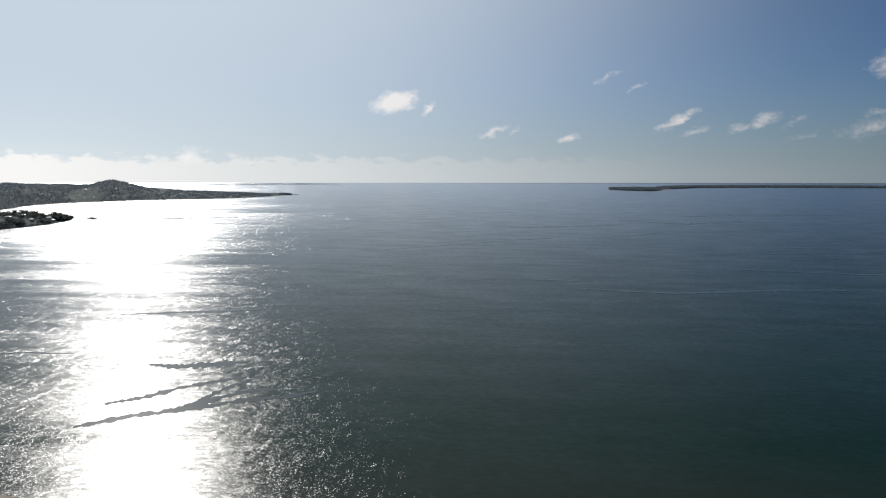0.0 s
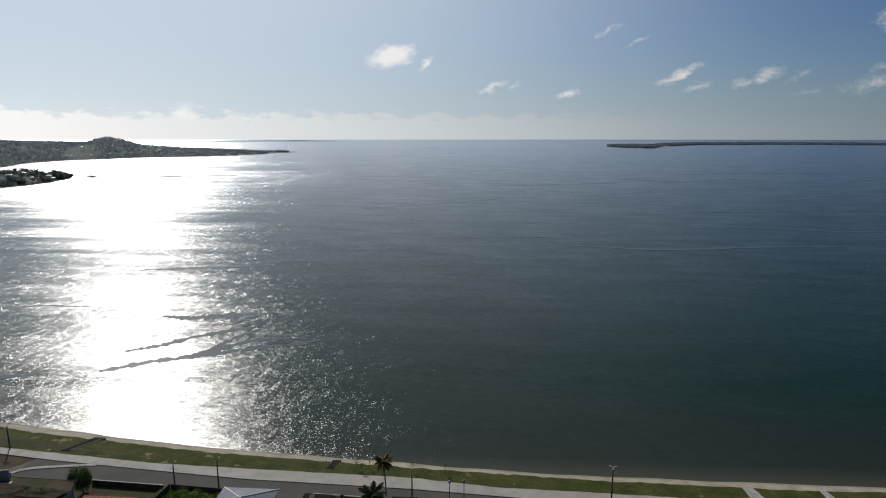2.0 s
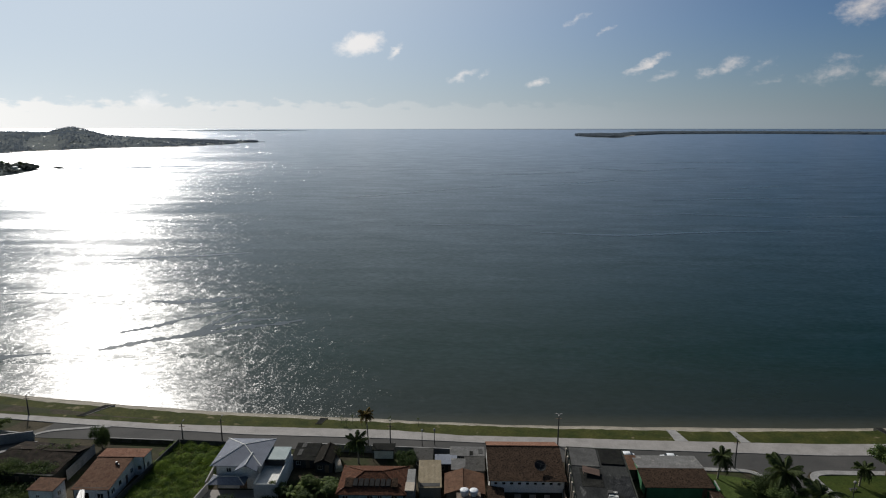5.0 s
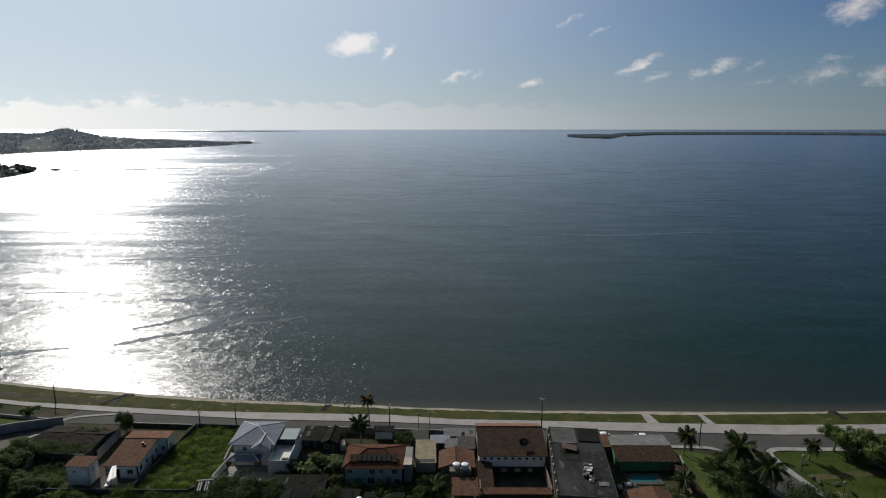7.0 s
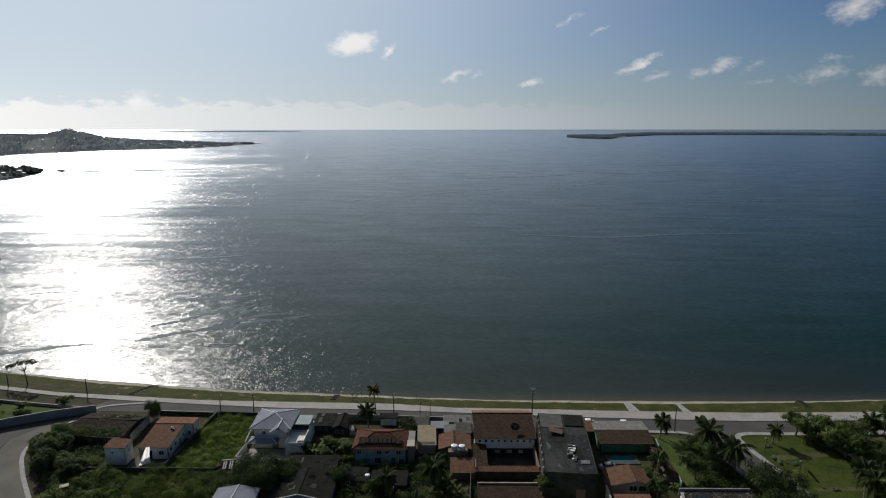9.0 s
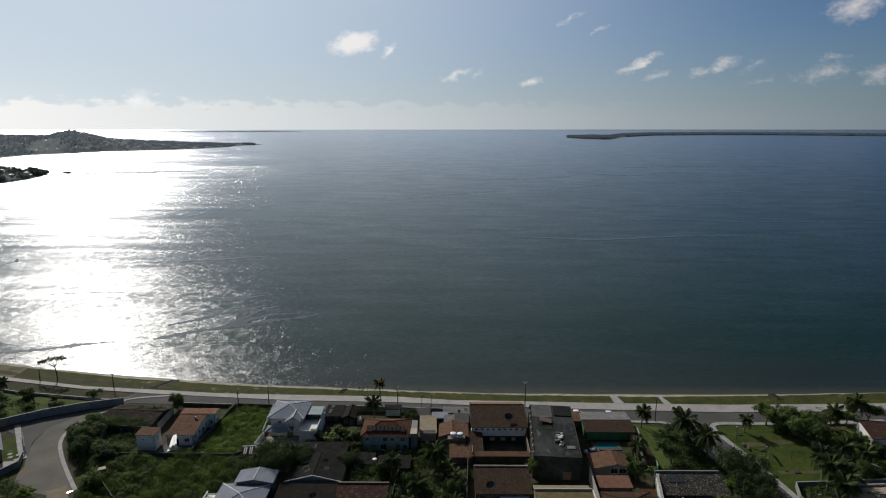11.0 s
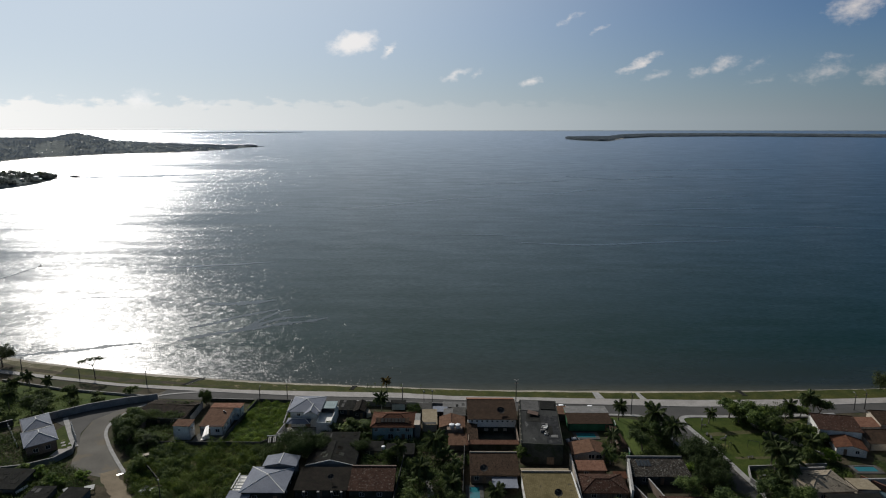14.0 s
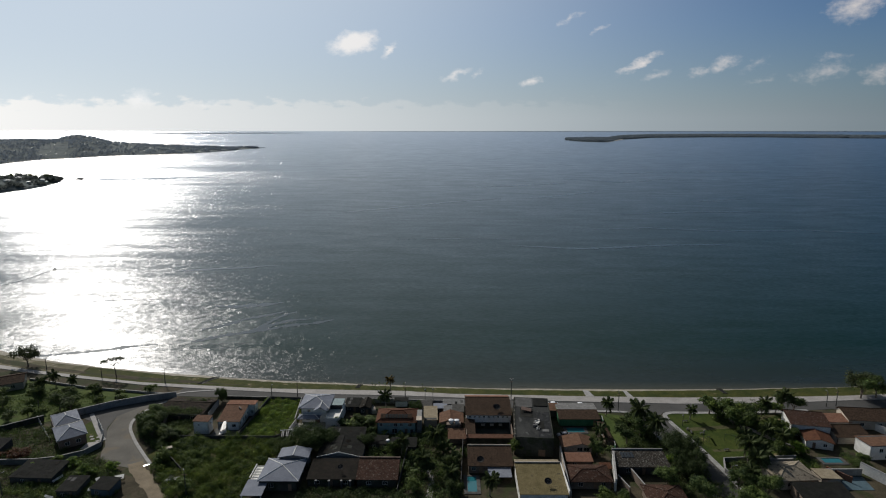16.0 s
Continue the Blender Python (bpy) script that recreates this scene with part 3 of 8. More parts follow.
def wall_run(bm, a, b, z0, z1, thick, holes=()):
    """A wall from a to b (outer face on the right-hand side of a->b), with rectangular holes (u0, u1, z0, z1) through it."""
    a, b = Vector((*a, 0)), Vector((*b, 0))
    d = (b - a).normalized()
    inn = Vector((-d.y, d.x, 0)) * thick
    length = (b - a).length
    us = sorted({0.0, length, *[h[0] for h in holes], *[h[1] for h in holes]})
    zs = sorted({z0, z1, *[h[2] for h in holes], *[h[3] for h in holes]})

    def at(u, z, k):
        p = a + d * u + inn * k
        return bm.verts.new((p.x, p.y, z))

    def face(*q):
        bm.faces.new([at(*p) for p in q])
    for u0, u1 in zip(us, us[1:]):
        for s0, s1 in zip(zs, zs[1:]):
            if any(h[0] <= u0 + 1e-6 and u1 <= h[1] + 1e-6 and h[2] <= s0 + 1e-6 and s1 <= h[3] + 1e-6 for h in holes):
                continue
            face((u0, s0, 0), (u1, s0, 0), (u1, s1, 0), (u0, s1, 0))
            face((u1, s0, 1), (u0, s0, 1), (u0, s1, 1), (u1, s1, 1))
    for u0, u1, s0, s1 in holes:
        face((u0, s0, 0), (u0, s0, 1), (u1, s0, 1), (u1, s0, 0))
        face((u0, s1, 0), (u1, s1, 0), (u1, s1, 1), (u0, s1, 1))
        face((u0, s0, 0), (u0, s1, 0), (u0, s1, 1), (u0, s0, 1))
        face((u1, s0, 0), (u1, s0, 1), (u1, s1, 1), (u1, s1, 0))
    face((0, z1, 0), (length, z1, 0), (length, z1, 1), (0, z1, 1))
    face((0, z0, 0), (0, z0, 1), (0, z1, 1), (0, z1, 0))
    face((length, z0, 0), (length, z1, 0), (length, z1, 1), (length, z0, 1))


def add_window(parent, a, b, hole, kind, frame_mat="plaster_white"):
    """Frame and pane in a hole of the wall run a->b, as parts of the house."""
    a, b = Vector((*a, 0)), Vector((*b, 0))
    d = (b - a).normalized()
    u0, u1, s0, s1 = hole
    m = Matrix.Translation(a) @ Matrix(((d.x, -d.y, 0, 0), (d.y, d.x, 0, 0), (0, 0, 1, 0), (0, 0, 0, 1)))
    bm = bmesh.new()
    t = 0.07
    for q in ((u0, s0, u1, s0 + t), (u0, s1 - t, u1, s1), (u0, s0 + t, u0 + t, s1 - t), (u1 - t, s0 + t, u1, s1 - t), ((u0 + u1) / 2 - t / 2, s0 + t, (u0 + u1) / 2 + t / 2, s1 - t)):
        box(bm, q[0], 0.04, q[1], q[2], 0.12, q[3])
    bm.transform(m)
    if kind == "door":
        ob = part("door", bm, "timber", parent)
    else:
        ob = part("window", bm, frame_mat, parent)
    bm = bmesh.new()
    box(bm, u0 + 0.02, 0.07, s0 + 0.02, u1 - 0.02, 0.1, s1 - 0.02)
    bm.transform(m)
    part("door_leaf" if kind == "door" else "pane", bm, "timber" if kind == "door" else "window_glass", ob)
    if kind == "sill":
        bm = bmesh.new()
        box(bm, u0 - 0.1, -0.12, s0 - 0.1, u1 + 0.1, 0.0, s0 - 0.003)
        bm.transform(m)
        part("sill", bm, frame_mat, ob)


def slab(bm, corners, thick):
    """A sloping sheet with thickness under it."""
    up = [bm.verts.new(c) for c in corners]
    dn = [bm.verts.new((c[0], c[1], c[2] - thick)) for c in corners]
    bm.faces.new(up)
    bm.faces.new(dn[::-1])
    k = len(up)
    for i in range(k):
        j = (i + 1) % k
        bm.faces.new((up[j], up[i], dn[i], dn[j]))


def roof_on(parent, kind, w, d, h, rise, mat, over=0.5, thick=0.12, off=(0, 0), ridge_at=0.0, name="roof", label=""):
    """w along x, d along y, eaves at height h. kinds: gable_x (ridge along x), gable_y, hip, hip_y, mono_front (falls to -y), mono_left, mono_right, mono_back, flat."""
    x0, x1, y0, y1 = off[0] - w / 2 - over, off[0] + w / 2 + over, off[1] - d / 2 - over, off[1] + d / 2 + over
    bm = bmesh.new()
    if kind == "gable_x":
        r = off[1] + ridge_at
        slab(bm, [(x0, y0, h), (x1, y0, h), (x1, r, h + rise), (x0, r, h + rise)], thick)
        slab(bm, [(x1, y1, h), (x0, y1, h), (x0, r, h + rise), (x1, r, h + rise)], thick)
    elif kind == "gable_y":
        r = off[0] + ridge_at
        slab(bm, [(x0, y1, h), (x0, y0, h), (r, y0, h + rise), (r, y1, h + rise)], thick)
        slab(bm, [(x1, y0, h), (x1, y1, h), (r, y1, h + rise), (r, y0, h + rise)], thick)
    elif kind in ("hip", "hip_y"):
        if kind == "hip":
            e = min((y1 - y0) / 2, (x1 - x0) / 2 - 0.05)
            a, b = (x0 + e, (y0 + y1) / 2, h + rise), (x1 - e, (y0 + y1) / 2, h + rise)
            quads = [[(x0, y0, h), (x1, y0, h), b, a], [(x1, y1, h), (x0, y1, h), a, b], [(x0, y1, h), (x0, y0, h), a], [(x1, y0, h), (x1, y1, h), b]]
        else:
            e = min((x1 - x0) / 2, (y1 - y0) / 2 - 0.05)
            a, b = ((x0 + x1) / 2, y0 + e, h + rise), ((x0 + x1) / 2, y1 - e, h + rise)
            quads = [[(x0, y1, h), (x0, y0, h), a, b], [(x1, y0, h), (x1, y1, h), b, a], [(x0, y0, h), (x1, y0, h), a], [(x1, y1, h), (x0, y1, h), b]]
        for q in quads:
            slab(bm, q, thick)
    else:
        zf = {"mono_front": (0, 0, 1, 1), "mono_back": (1, 1, 0, 0), "mono_left": (0, 1, 1, 0), "mono_right": (1, 0, 0, 1), "flat": (0, 0, 0, 0)}[kind]
        slab(bm, [(x, y, h + rise * k) for (x, y), k in zip(((x0, y0), (x1, y0), (x1, y1), (x0, y1)), zf)], thick)
    ob = part(name, bm, mat, parent, label)
    if kind in ("gable_x", "hip") or kind in ("gable_y", "hip_y"):
        bm = bmesh.new()
        if kind == "gable_x":
            ends = [((x0, r, h + rise + 0.03), (x1, r, h + rise + 0.03))]
        elif kind == "gable_y":
            ends = [((r, y0, h + rise + 0.03), (r, y1, h + rise + 0.03))]
        else:
            cs = [(x0, y0, h), (x1, y0, h), (x1, y1, h), (x0, y1, h)]
            near = lambda c: a if (Vector(c) - Vector(a)).length < (Vector(c) - Vector(b)).length else b
            ends = [(a, b)] + [(c, near(c)) for c in cs]
        for p, q in ends:
            tube(bm, [p, q], [0.12, 0.12], 6)
        part("ridge_tiles", bm, "plaster_white" if mat == "metal_pale" else mat, ob)
    return ob


SIDES = {"front": ((-1, -1), (1, -1)), "right": ((1, -1), (1, 1)), "back": ((1, 1), (-1, 1)), "left": ((-1, 1), (-1, -1))}


def house(name, x, y, w, d, h, wall_mat, label, turn=0.0, roofs=(), holes=None, gable=None, category="house", thick=0.2, parapet=0.0, z=G, frame_mat="plaster_white", group="houses of the block"):
    """holes: side -> list of (centre along the side 0..1, sill, width, height, kind)."""
    t = thing(name, x, y, z, label, category, turn, group)
    bm = bmesh.new()
    wins = []
    top = h + parapet - (0.16 if roofs and not parapet else 0.0)
    for side, (s, e) in SIDES.items():
        a, b = (s[0] * w / 2, s[1] * d / 2), (e[0] * w / 2, e[1] * d / 2)
        length = w if side in ("front", "back") else d
        hs = []
        for c, sill, ww, hh, kind in (holes or {}).get(side, []):
            hole = (c * length - ww / 2, c * length + ww / 2, sill, sill + hh)
            hs.append(hole)
            if kind != "open":
                wins.append((a, b, hole, kind))
        wall_run(bm, a, b, 0.0, top, thick, hs)
    if gable:
        kind, rise, at = gable
        if kind == "x":
            for sx in (-1, 1):
                xx = sx * w / 2
                q = [(xx, -d / 2, top), (xx, d / 2, top), (xx, at, top + rise)]
                prism_x(bm, q, -sx * thick)
        else:
            for sy in (-1, 1):
                yy = sy * d / 2
                q = [(-w / 2, yy, top), (w / 2, yy, top), (at, yy, top + rise)]
                prism_y(bm, q, -sy * thick)
    part("wall", bm, wall_mat, t)
    bm = bmesh.new()
    box(bm, -w / 2 + thick, -d / 2 + thick, h - 0.15, w / 2 - thick, d / 2 - thick, h - 0.02)
    part("ceiling_slab", bm, "old_concrete", t)
    for a, b, hole, kind in wins:
        add_window(t, a, b, hole, kind, frame_mat)
    for r in roofs:
        roof_on(t, **r)
    return t


def prism_x(bm, tri, dx):
    a = [bm.verts.new(p) for p in tri]
    b = [bm.verts.new((p[0] + dx, p[1], p[2])) for p in tri]
    bm.faces.new(a), bm.faces.new(b[::-1])
    for i in range(3):
        j = (i + 1) % 3
        bm.faces.new((a[j], a[i], b[i], b[j]))


def prism_y(bm, tri, dy):
    a = [bm.verts.new(p) for p in tri]
    b = [bm.verts.new((p[0], p[1] + dy, p[2])) for p in tri]
    bm.faces.new(a), bm.faces.new(b[::-1])
    for i in range(3):
        j = (i + 1) % 3
        bm.faces.new((a[j], a[i], b[i], b[j]))


# ---- lie of the land ----
SHORE = [(-4000, 2100), (-1500, 1700), (-1010, 1430), (-900, 1150), (-700, 840), (-600, 720), (-420, 520), (-260, 348), (-210, 313.5), (-186, 301), (-161, 293), (-133, 286), (-107, 281.4), (-84, 277.8),
         (-60, 274.6), (-38, 272.9), (-15, 271.2), (6, 269.4), (28, 268.6), (50, 268.4), (92, 268.3), (114, 269), (158, 271), (172, 272.4), (230, 279), (420, 312), (900, 380), (4000, 600)]
TURF_TOP = [(-260, 340), (-210, 308), (-186, 297), (-158, 289.2), (-106, 277.6), (-59, 271.4), (-15, 268.2), (27, 265.8), (69, 265), (112, 266.5), (156, 269.1), (230, 276), (420, 308)]
PROM_TOP = [(-260, 333), (-210, 301.5), (-180, 286.4), (-165, 281.8), (-139, 275.7), (-114, 270.2), (-90, 267.7), (-68, 265.3), (-36, 264.2), (-12, 263.5), (6, 261.2), (27, 260.6), (48, 259.8), (88, 258.9), (109, 259.3), (130, 259.9), (151, 261), (230, 268), (420, 299)]
PROM_LOW = [(-260, 329.5), (-210, 298), (-182, 284), (-165, 279.2), (-138, 273.3), (-113, 268), (-90, 265), (-68, 262.8), (-46, 260.8), (-12, 259.6), (27, 256.8), (47, 255.6), (86, 254), (107, 254.4), (127, 255.3), (149, 257.2), (230, 263), (420, 293)]
ROAD_LOW = [(-96, 258.6), (-73, 257.6), (-50, 256.6), (-34, 254.6), (0, 252.6), (26, 250.4), (48, 250.2), (60, 248.6), (80, 247.6), (106, 248.2), (128, 249.5), (149, 251.4), (230, 256), (420, 286)]


def shore_ground():
    xs = [-4000, -3000, -2000, -1500, -1200, -1010, -900, -800, -700, -600, -500, -420, -340] + list(range(-260, 240, 6)) + [260, 320, 420, 600, 900, 2000, 4000]
    prof = [(-60, -4.0), (-14, -1.0), (-4, -0.3), (0, 0.0), (1.2, 0.32), (3.0, 0.78), (4.5, 1.0), (8.0, 1.38), (11.0, 1.44), (60, 1.46), (200, 1.46)]
    verts, faces = [], []
    for x in xs:
        ys = lerp(SHORE, x) + (0.5 * noise.noise((x * 0.09, 0, 0)) if abs(x) < 260 else 0)
        for s, z in prof:
            verts.append((x, ys - s, z))
        verts.append((x, -4000 if ys < 1000 else -4000, 1.46))
    k = len(prof) + 1
    for i in range(len(xs) - 1):
        for j in range(k - 1):
            faces.append((i * k + j, i * k + j + 1, (i + 1) * k + j + 1, (i + 1) * k + j))
    ob = raw("ground", verts, faces, "soil")
    return tagged(ob, "bare brown soil under the seaside town, thinly overgrown", "ground", kind="structure")


shore_ground()


def strip(name, upper, lower, z_up, z_lo, thick, mat, label, category, x0, x1, step=4.0, wobble=0.0, skip=()):
    """A long band between two lines that follow the shore."""
    bm = bmesh.new()
    xs = np.arange(x0, x1 + 0.1, step)
    rows = []
    for x in xs:
        a, b = lerp(upper, x), lerp(lower, x)
        if wobble:
            a += wobble * noise.noise((x * 0.35, 3.1, 0)) + 0.5 * wobble * noise.noise((x * 1.3, 7.7, 0))
        rows.append([bm.verts.new(p) for p in ((x, a, z_up), (x, b, z_lo), (x, b, z_lo - thick), (x, a, z_up - thick))])
    for r0, r1 in zip(rows, rows[1:]):
        for k in range(4):
            bm.faces.new((r0[k], r0[(k + 1) % 4], r1[(k + 1) % 4], r1[k]))
    bm.faces.new(rows[0][::-1])
    bm.faces.new(rows[-1])
    bmesh.ops.recalc_face_normals(bm, faces=list(bm.faces))
    return tagged(part(name, bm, mat), label, category, kind="structure")


# sandy beach over the slope, turf above it, promenade, road
def beach():
    verts, faces = [], []
    xs = list(np.arange(-420, 421, 3.0))
    for x in xs:
        ys = lerp(SHORE, x) + (0.5 * noise.noise((x * 0.09, 0, 0)) if abs(x) < 260 else 0)
        for s, z in ((-14, -0.98), (-4, -0.27), (0, 0.03), (1.2, 0.35), (3.0, 0.81), (4.6, 0.93), (7.0, 0.98)):
            verts.append((x, ys - s, z + 0.02))
    for i in range(len(xs) - 1):
        for j in range(6):
            faces.append((i * 7 + j, i * 7 + j + 1, (i + 1) * 7 + j + 1, (i + 1) * 7 + j))
    tagged(raw("beach", verts, faces, "sand"), "narrow strip of pale sand at the water's edge", "beach", kind="structure")


beach()
strip("grass_verge", TURF_TOP, PROM_TOP, 1.12, 1.5, 0.4, "turf", "mown green grass verge between beach and promenade", "grass", -142, 260, 1.5, 0.5)
strip("dry_verge", TURF_TOP, PROM_TOP, 1.12, 1.5, 0.4, "dry_turf", "dry sandy grass verge above the beach", "grass", -258, -142, 1.5, 0.5)
strip("promenade", PROM_TOP, PROM_LOW, 1.58, 1.6, 0.4, "paving", "pale concrete promenade along the beach", "pavement", -258, 260, 3.0)
strip("worn_edge", [(x, y + 0.22) for x, y in PROM_TOP], [(x, y - 0.02) for x, y in PROM_TOP], 1.5, 1.52, 0.3, "sand", "worn sandy edge between promenade and grass", "ground", -150, 260, 1.0, 0.24)
strip("kerb", [(x, y + 0.18) for x, y in PROM_LOW], [(x, y - 0.02) for x, y in PROM_LOW], 1.615, 1.615, 0.3, "kerb_stone", "concrete kerb between promenade and street", "kerb", -258, 260, 3.0)
strip("road", [(x, y - 0.02) for x, y in PROM_LOW], ROAD_LOW, 1.5, 1.5, 0.3, "asphalt", "grey asphalt street along the promenade", "road", -95, 260, 3.0)


def flat_piece(name, poly, z, thick, mat, label, category, kind="structure"):
    return tagged(part(name, prism(poly, z - thick, z), mat), label, category, kind=kind)


# streets that leave the shore road
def ragged(poly, amount, per=3.0):
    """The outline broken up by wear."""
    out = []
    for a, b in zip(poly, poly[1:] + poly[:1]):
        k = max(1, int((Vector(b) - Vector(a)).length / per))
        for i in range(k):
            p = Vector(a).lerp(Vector(b), i / k)
            out.append((p.x + amount * noise.noise((p.x * 0.5, p.y * 0.5, 1.7)), p.y + amount * noise.noise((p.x * 0.5, p.y * 0.5, 8.3))))
    return out


flat_piece("side_road", [(-94.9, 264.8), (-98, 261), (-104, 251), (-108.4, 243), (-107, 235), (-104.6, 228.8), (-101.8, 223.8), (-101.2, 220.6), (-99.4, 216.8), (-94.6, 213.6), (-89, 212.2), (-84.6, 211.6), (-84.2, 214.6), (-89.4, 221.4), (-96, 229), (-100.8, 236.3), (-102, 243), (-100, 249.6), (-96.2, 254), (-94.9, 258.5)],
           1.497, 0.3, "old_road", "grey asphalt side street curving inland from the shore road", "road")
# darker asphalt than the street: the wall's shadow is put into it
flat_piece("parking_apron", [(-95.4, 256.6), (-103.8, 254), (-113.6, 249.2), (-122, 243), (-113.5, 238.6), (-107, 229.8), (-104, 228.6), (-107.4, 235), (-108.4, 243), (-103.6, 250.4), (-98.6, 254.6)], 1.505, 0.2, "asphalt", "paved apron before the tall wall, dark to stand for its shadow", "pavement")
flat_piece("dirt_track", ragged([(-90, 213.6), (-85.6, 208.4), (-75, 197), (-64, 183), (-58.5, 186), (-69.7, 197.7), (-77.7, 205.9), (-82.4, 211.4), (-86, 215.4)], 0.9, 1.2), 1.503, 0.2, "dirt_track", "sandy unpaved track running on from the side street", "track")
flat_piece("park_road", [(67.6, 249), (70, 243.6), (71, 238.6), (72.2, 233), (74, 224), (76, 211), (79.6, 196), (80.6, 180), (86.6, 180), (85, 198), (83.8, 209), (81.9, 222), (80, 232.5), (78.4, 240), (77.7, 245.8), (80, 248.3)], 1.498, 0.3, "asphalt", "grey asphalt street beside the small park", "road")


def curve_through(pts, closed=False, n=5):
    """Points of a smooth curve through the given ones."""
    out, k = [], len(pts)
    at = (lambda i: pts[i % k]) if closed else (lambda i: pts[max(0, min(k - 1, i))])
    for i in range(k if closed else k - 1):
        a, b, c, d = [Vector(at(i + j)) for j in (-1, 0, 1, 2)]
        for m in range(n):
            t = m / n
            p = b + (c - a) * (0.5 * t) + (a * 2 - b * 5 + c * 4 - d) * (0.5 * t * t) + (b * 3 - a - c * 3 + d) * (0.5 * t * t * t)
            out.append((p.x, p.y))
    return out if closed else out + [tuple(pts[-1])]


def kerb_line(name, pts, width, z, mat, label):
    pts = curve_through(pts)
    bm = bmesh.new()
    n = len(pts)
    lo, hi = [], []
    for i, p in enumerate(pts):
        d = (Vector(pts[min(i + 1, n - 1)]) - Vector(pts[max(i - 1, 0)])).normalized()
        q = Vector((-d.y, d.x)) * width / 2
        rows = []
        for s in (-1, 1):
            for zz in (G - 0.3, z):
                rows.append(bm.verts.new((p[0] + q.x * s, p[1] + q.y * s, zz)))
        lo.append(rows)
    for a, b in zip(lo, lo[1:]):
        for i, j in ((1, 3), (3, 2), (2, 0), (0, 1)):
            bm.faces.new((a[i], a[j], b[j], b[i]))
    for e in (lo[0], lo[-1]):
        bm.faces.new((e[0], e[1], e[3], e[2]))
    bmesh.ops.recalc_face_normals(bm, faces=list(bm.faces))
    return tagged(part(name, bm, mat), label, "pavement", kind="structure")


kerb_line("pavement", [(-93, 256.4), (-95.6, 255), (-99, 250.6), (-101.4, 243), (-100.2, 236), (-95.2, 228.4), (-88.8, 220.6), (-83, 214)], 0.95, 1.62, "kerb_stone", "pale concrete pavement round the bend of the side street")
kerb_line("pavement", [(-118, 244.5), (-108.2, 231.8), (-104.2, 227.2)], 1.4, 1.62, "kerb_stone", "pale concrete pavement outside the walled garden")
kerb_line("pavement", [(-80, 264.0), (-92.5, 261.8), (-96.0, 259.6)], 0.9, 1.62, "kerb_stone", "pale concrete pavement at the street corner")
kerb_line("pavement", [(130, 249.3), (106, 247.6), (90, 247.2), (82, 247.2), (79, 245.4), (79.3, 240), (80.9, 232.4), (82.8, 222.2), (84.7, 209), (85.8, 199), (87.4, 182)], 1.5, 1.63, "kerb_stone", "pale concrete pavement edging the small park")
kerb_line("pavement", [(40, 249), (56, 248.2), (64.6, 247.8), (67.6, 246.6), (69.2, 243.2), (70.2, 239), (71.4, 234), (73.2, 225), (75.2, 213), (77, 198)], 1.2, 1.62, "kerb_stone", "pale concrete pavement in front of the gardens")
flat_piece("park_lawn", [(79.8, 246), (90, 246.5), (128, 248.4), (126, 246), (116, 231), (110, 219), (88, 217), (85.6, 209), (83.6, 222), (81.6, 232.6), (80, 240)], 1.56, 0.2, "park_turf", "worn lawn of the small park", "grass")
flat_piece("garden_lawn", [(56, 246.8), (63, 245.4), (69, 242), (73, 232), (70, 224), (62, 222), (57.5, 222.5), (57, 234)], 1.53, 0.2, "field_turf", "green garden lawn behind the street", "grass")
flat_piece("field_lawn", [(-210, 276), (-166, 274), (-135, 264.5), (-95, 258.2), (-104, 255), (-114, 250.2), (-126, 241.6), (-150, 226), (-210, 222)], 1.52, 0.2, "field_turf", "open green plot behind a tall wall", "grass")
flat_piece("lot_turf", [(-61.5, 257), (-47.5, 256), (-45.5, 240), (-50, 228.6), (-62.4, 229)], 1.52, 0.2, "turf", "overgrown vacant plot by the street", "grass")
flat_piece("lower_lot_turf", ragged([(-86.4, 219), (-82, 228.2), (-50.4, 228.1), (-47, 220), (-50, 196), (-58, 187), (-67.4, 198.6), (-76, 208), (-82.6, 215.4)], 1.0, 1.5), 1.51, 0.2, "turf", "large overgrown vacant plot between the houses", "grass")
for k, (xa, xb, lab) in enumerate(((55.2, 57.6, 0), (70.2, 71.8, -3.5))):
    p = [(xa + lab, lerp(PROM_TOP, xa) - 0.05 + 0.1), (xb + lab + 0.6, lerp(PROM_TOP, xb) + 0.05), (xb - 0.4, lerp(TURF_TOP, xb) + 0.4), (xa, lerp(TURF_TOP, xa) + 0.4)]
    bm = bmesh.new()
    slab(bm, [(p[0][0] + (3.5 if k else 0), p[0][1], 1.6), (p[1][0] + (3.5 if k else 0), p[1][1], 1.6), (p[2][0], p[2][1], 1.15), (p[3][0], p[3][1], 1.15)], 0.3)
    tagged(part("beach_ramp", bm, "kerb_stone"), "pale concrete ramp from promenade to beach", "ramp", kind="structure")


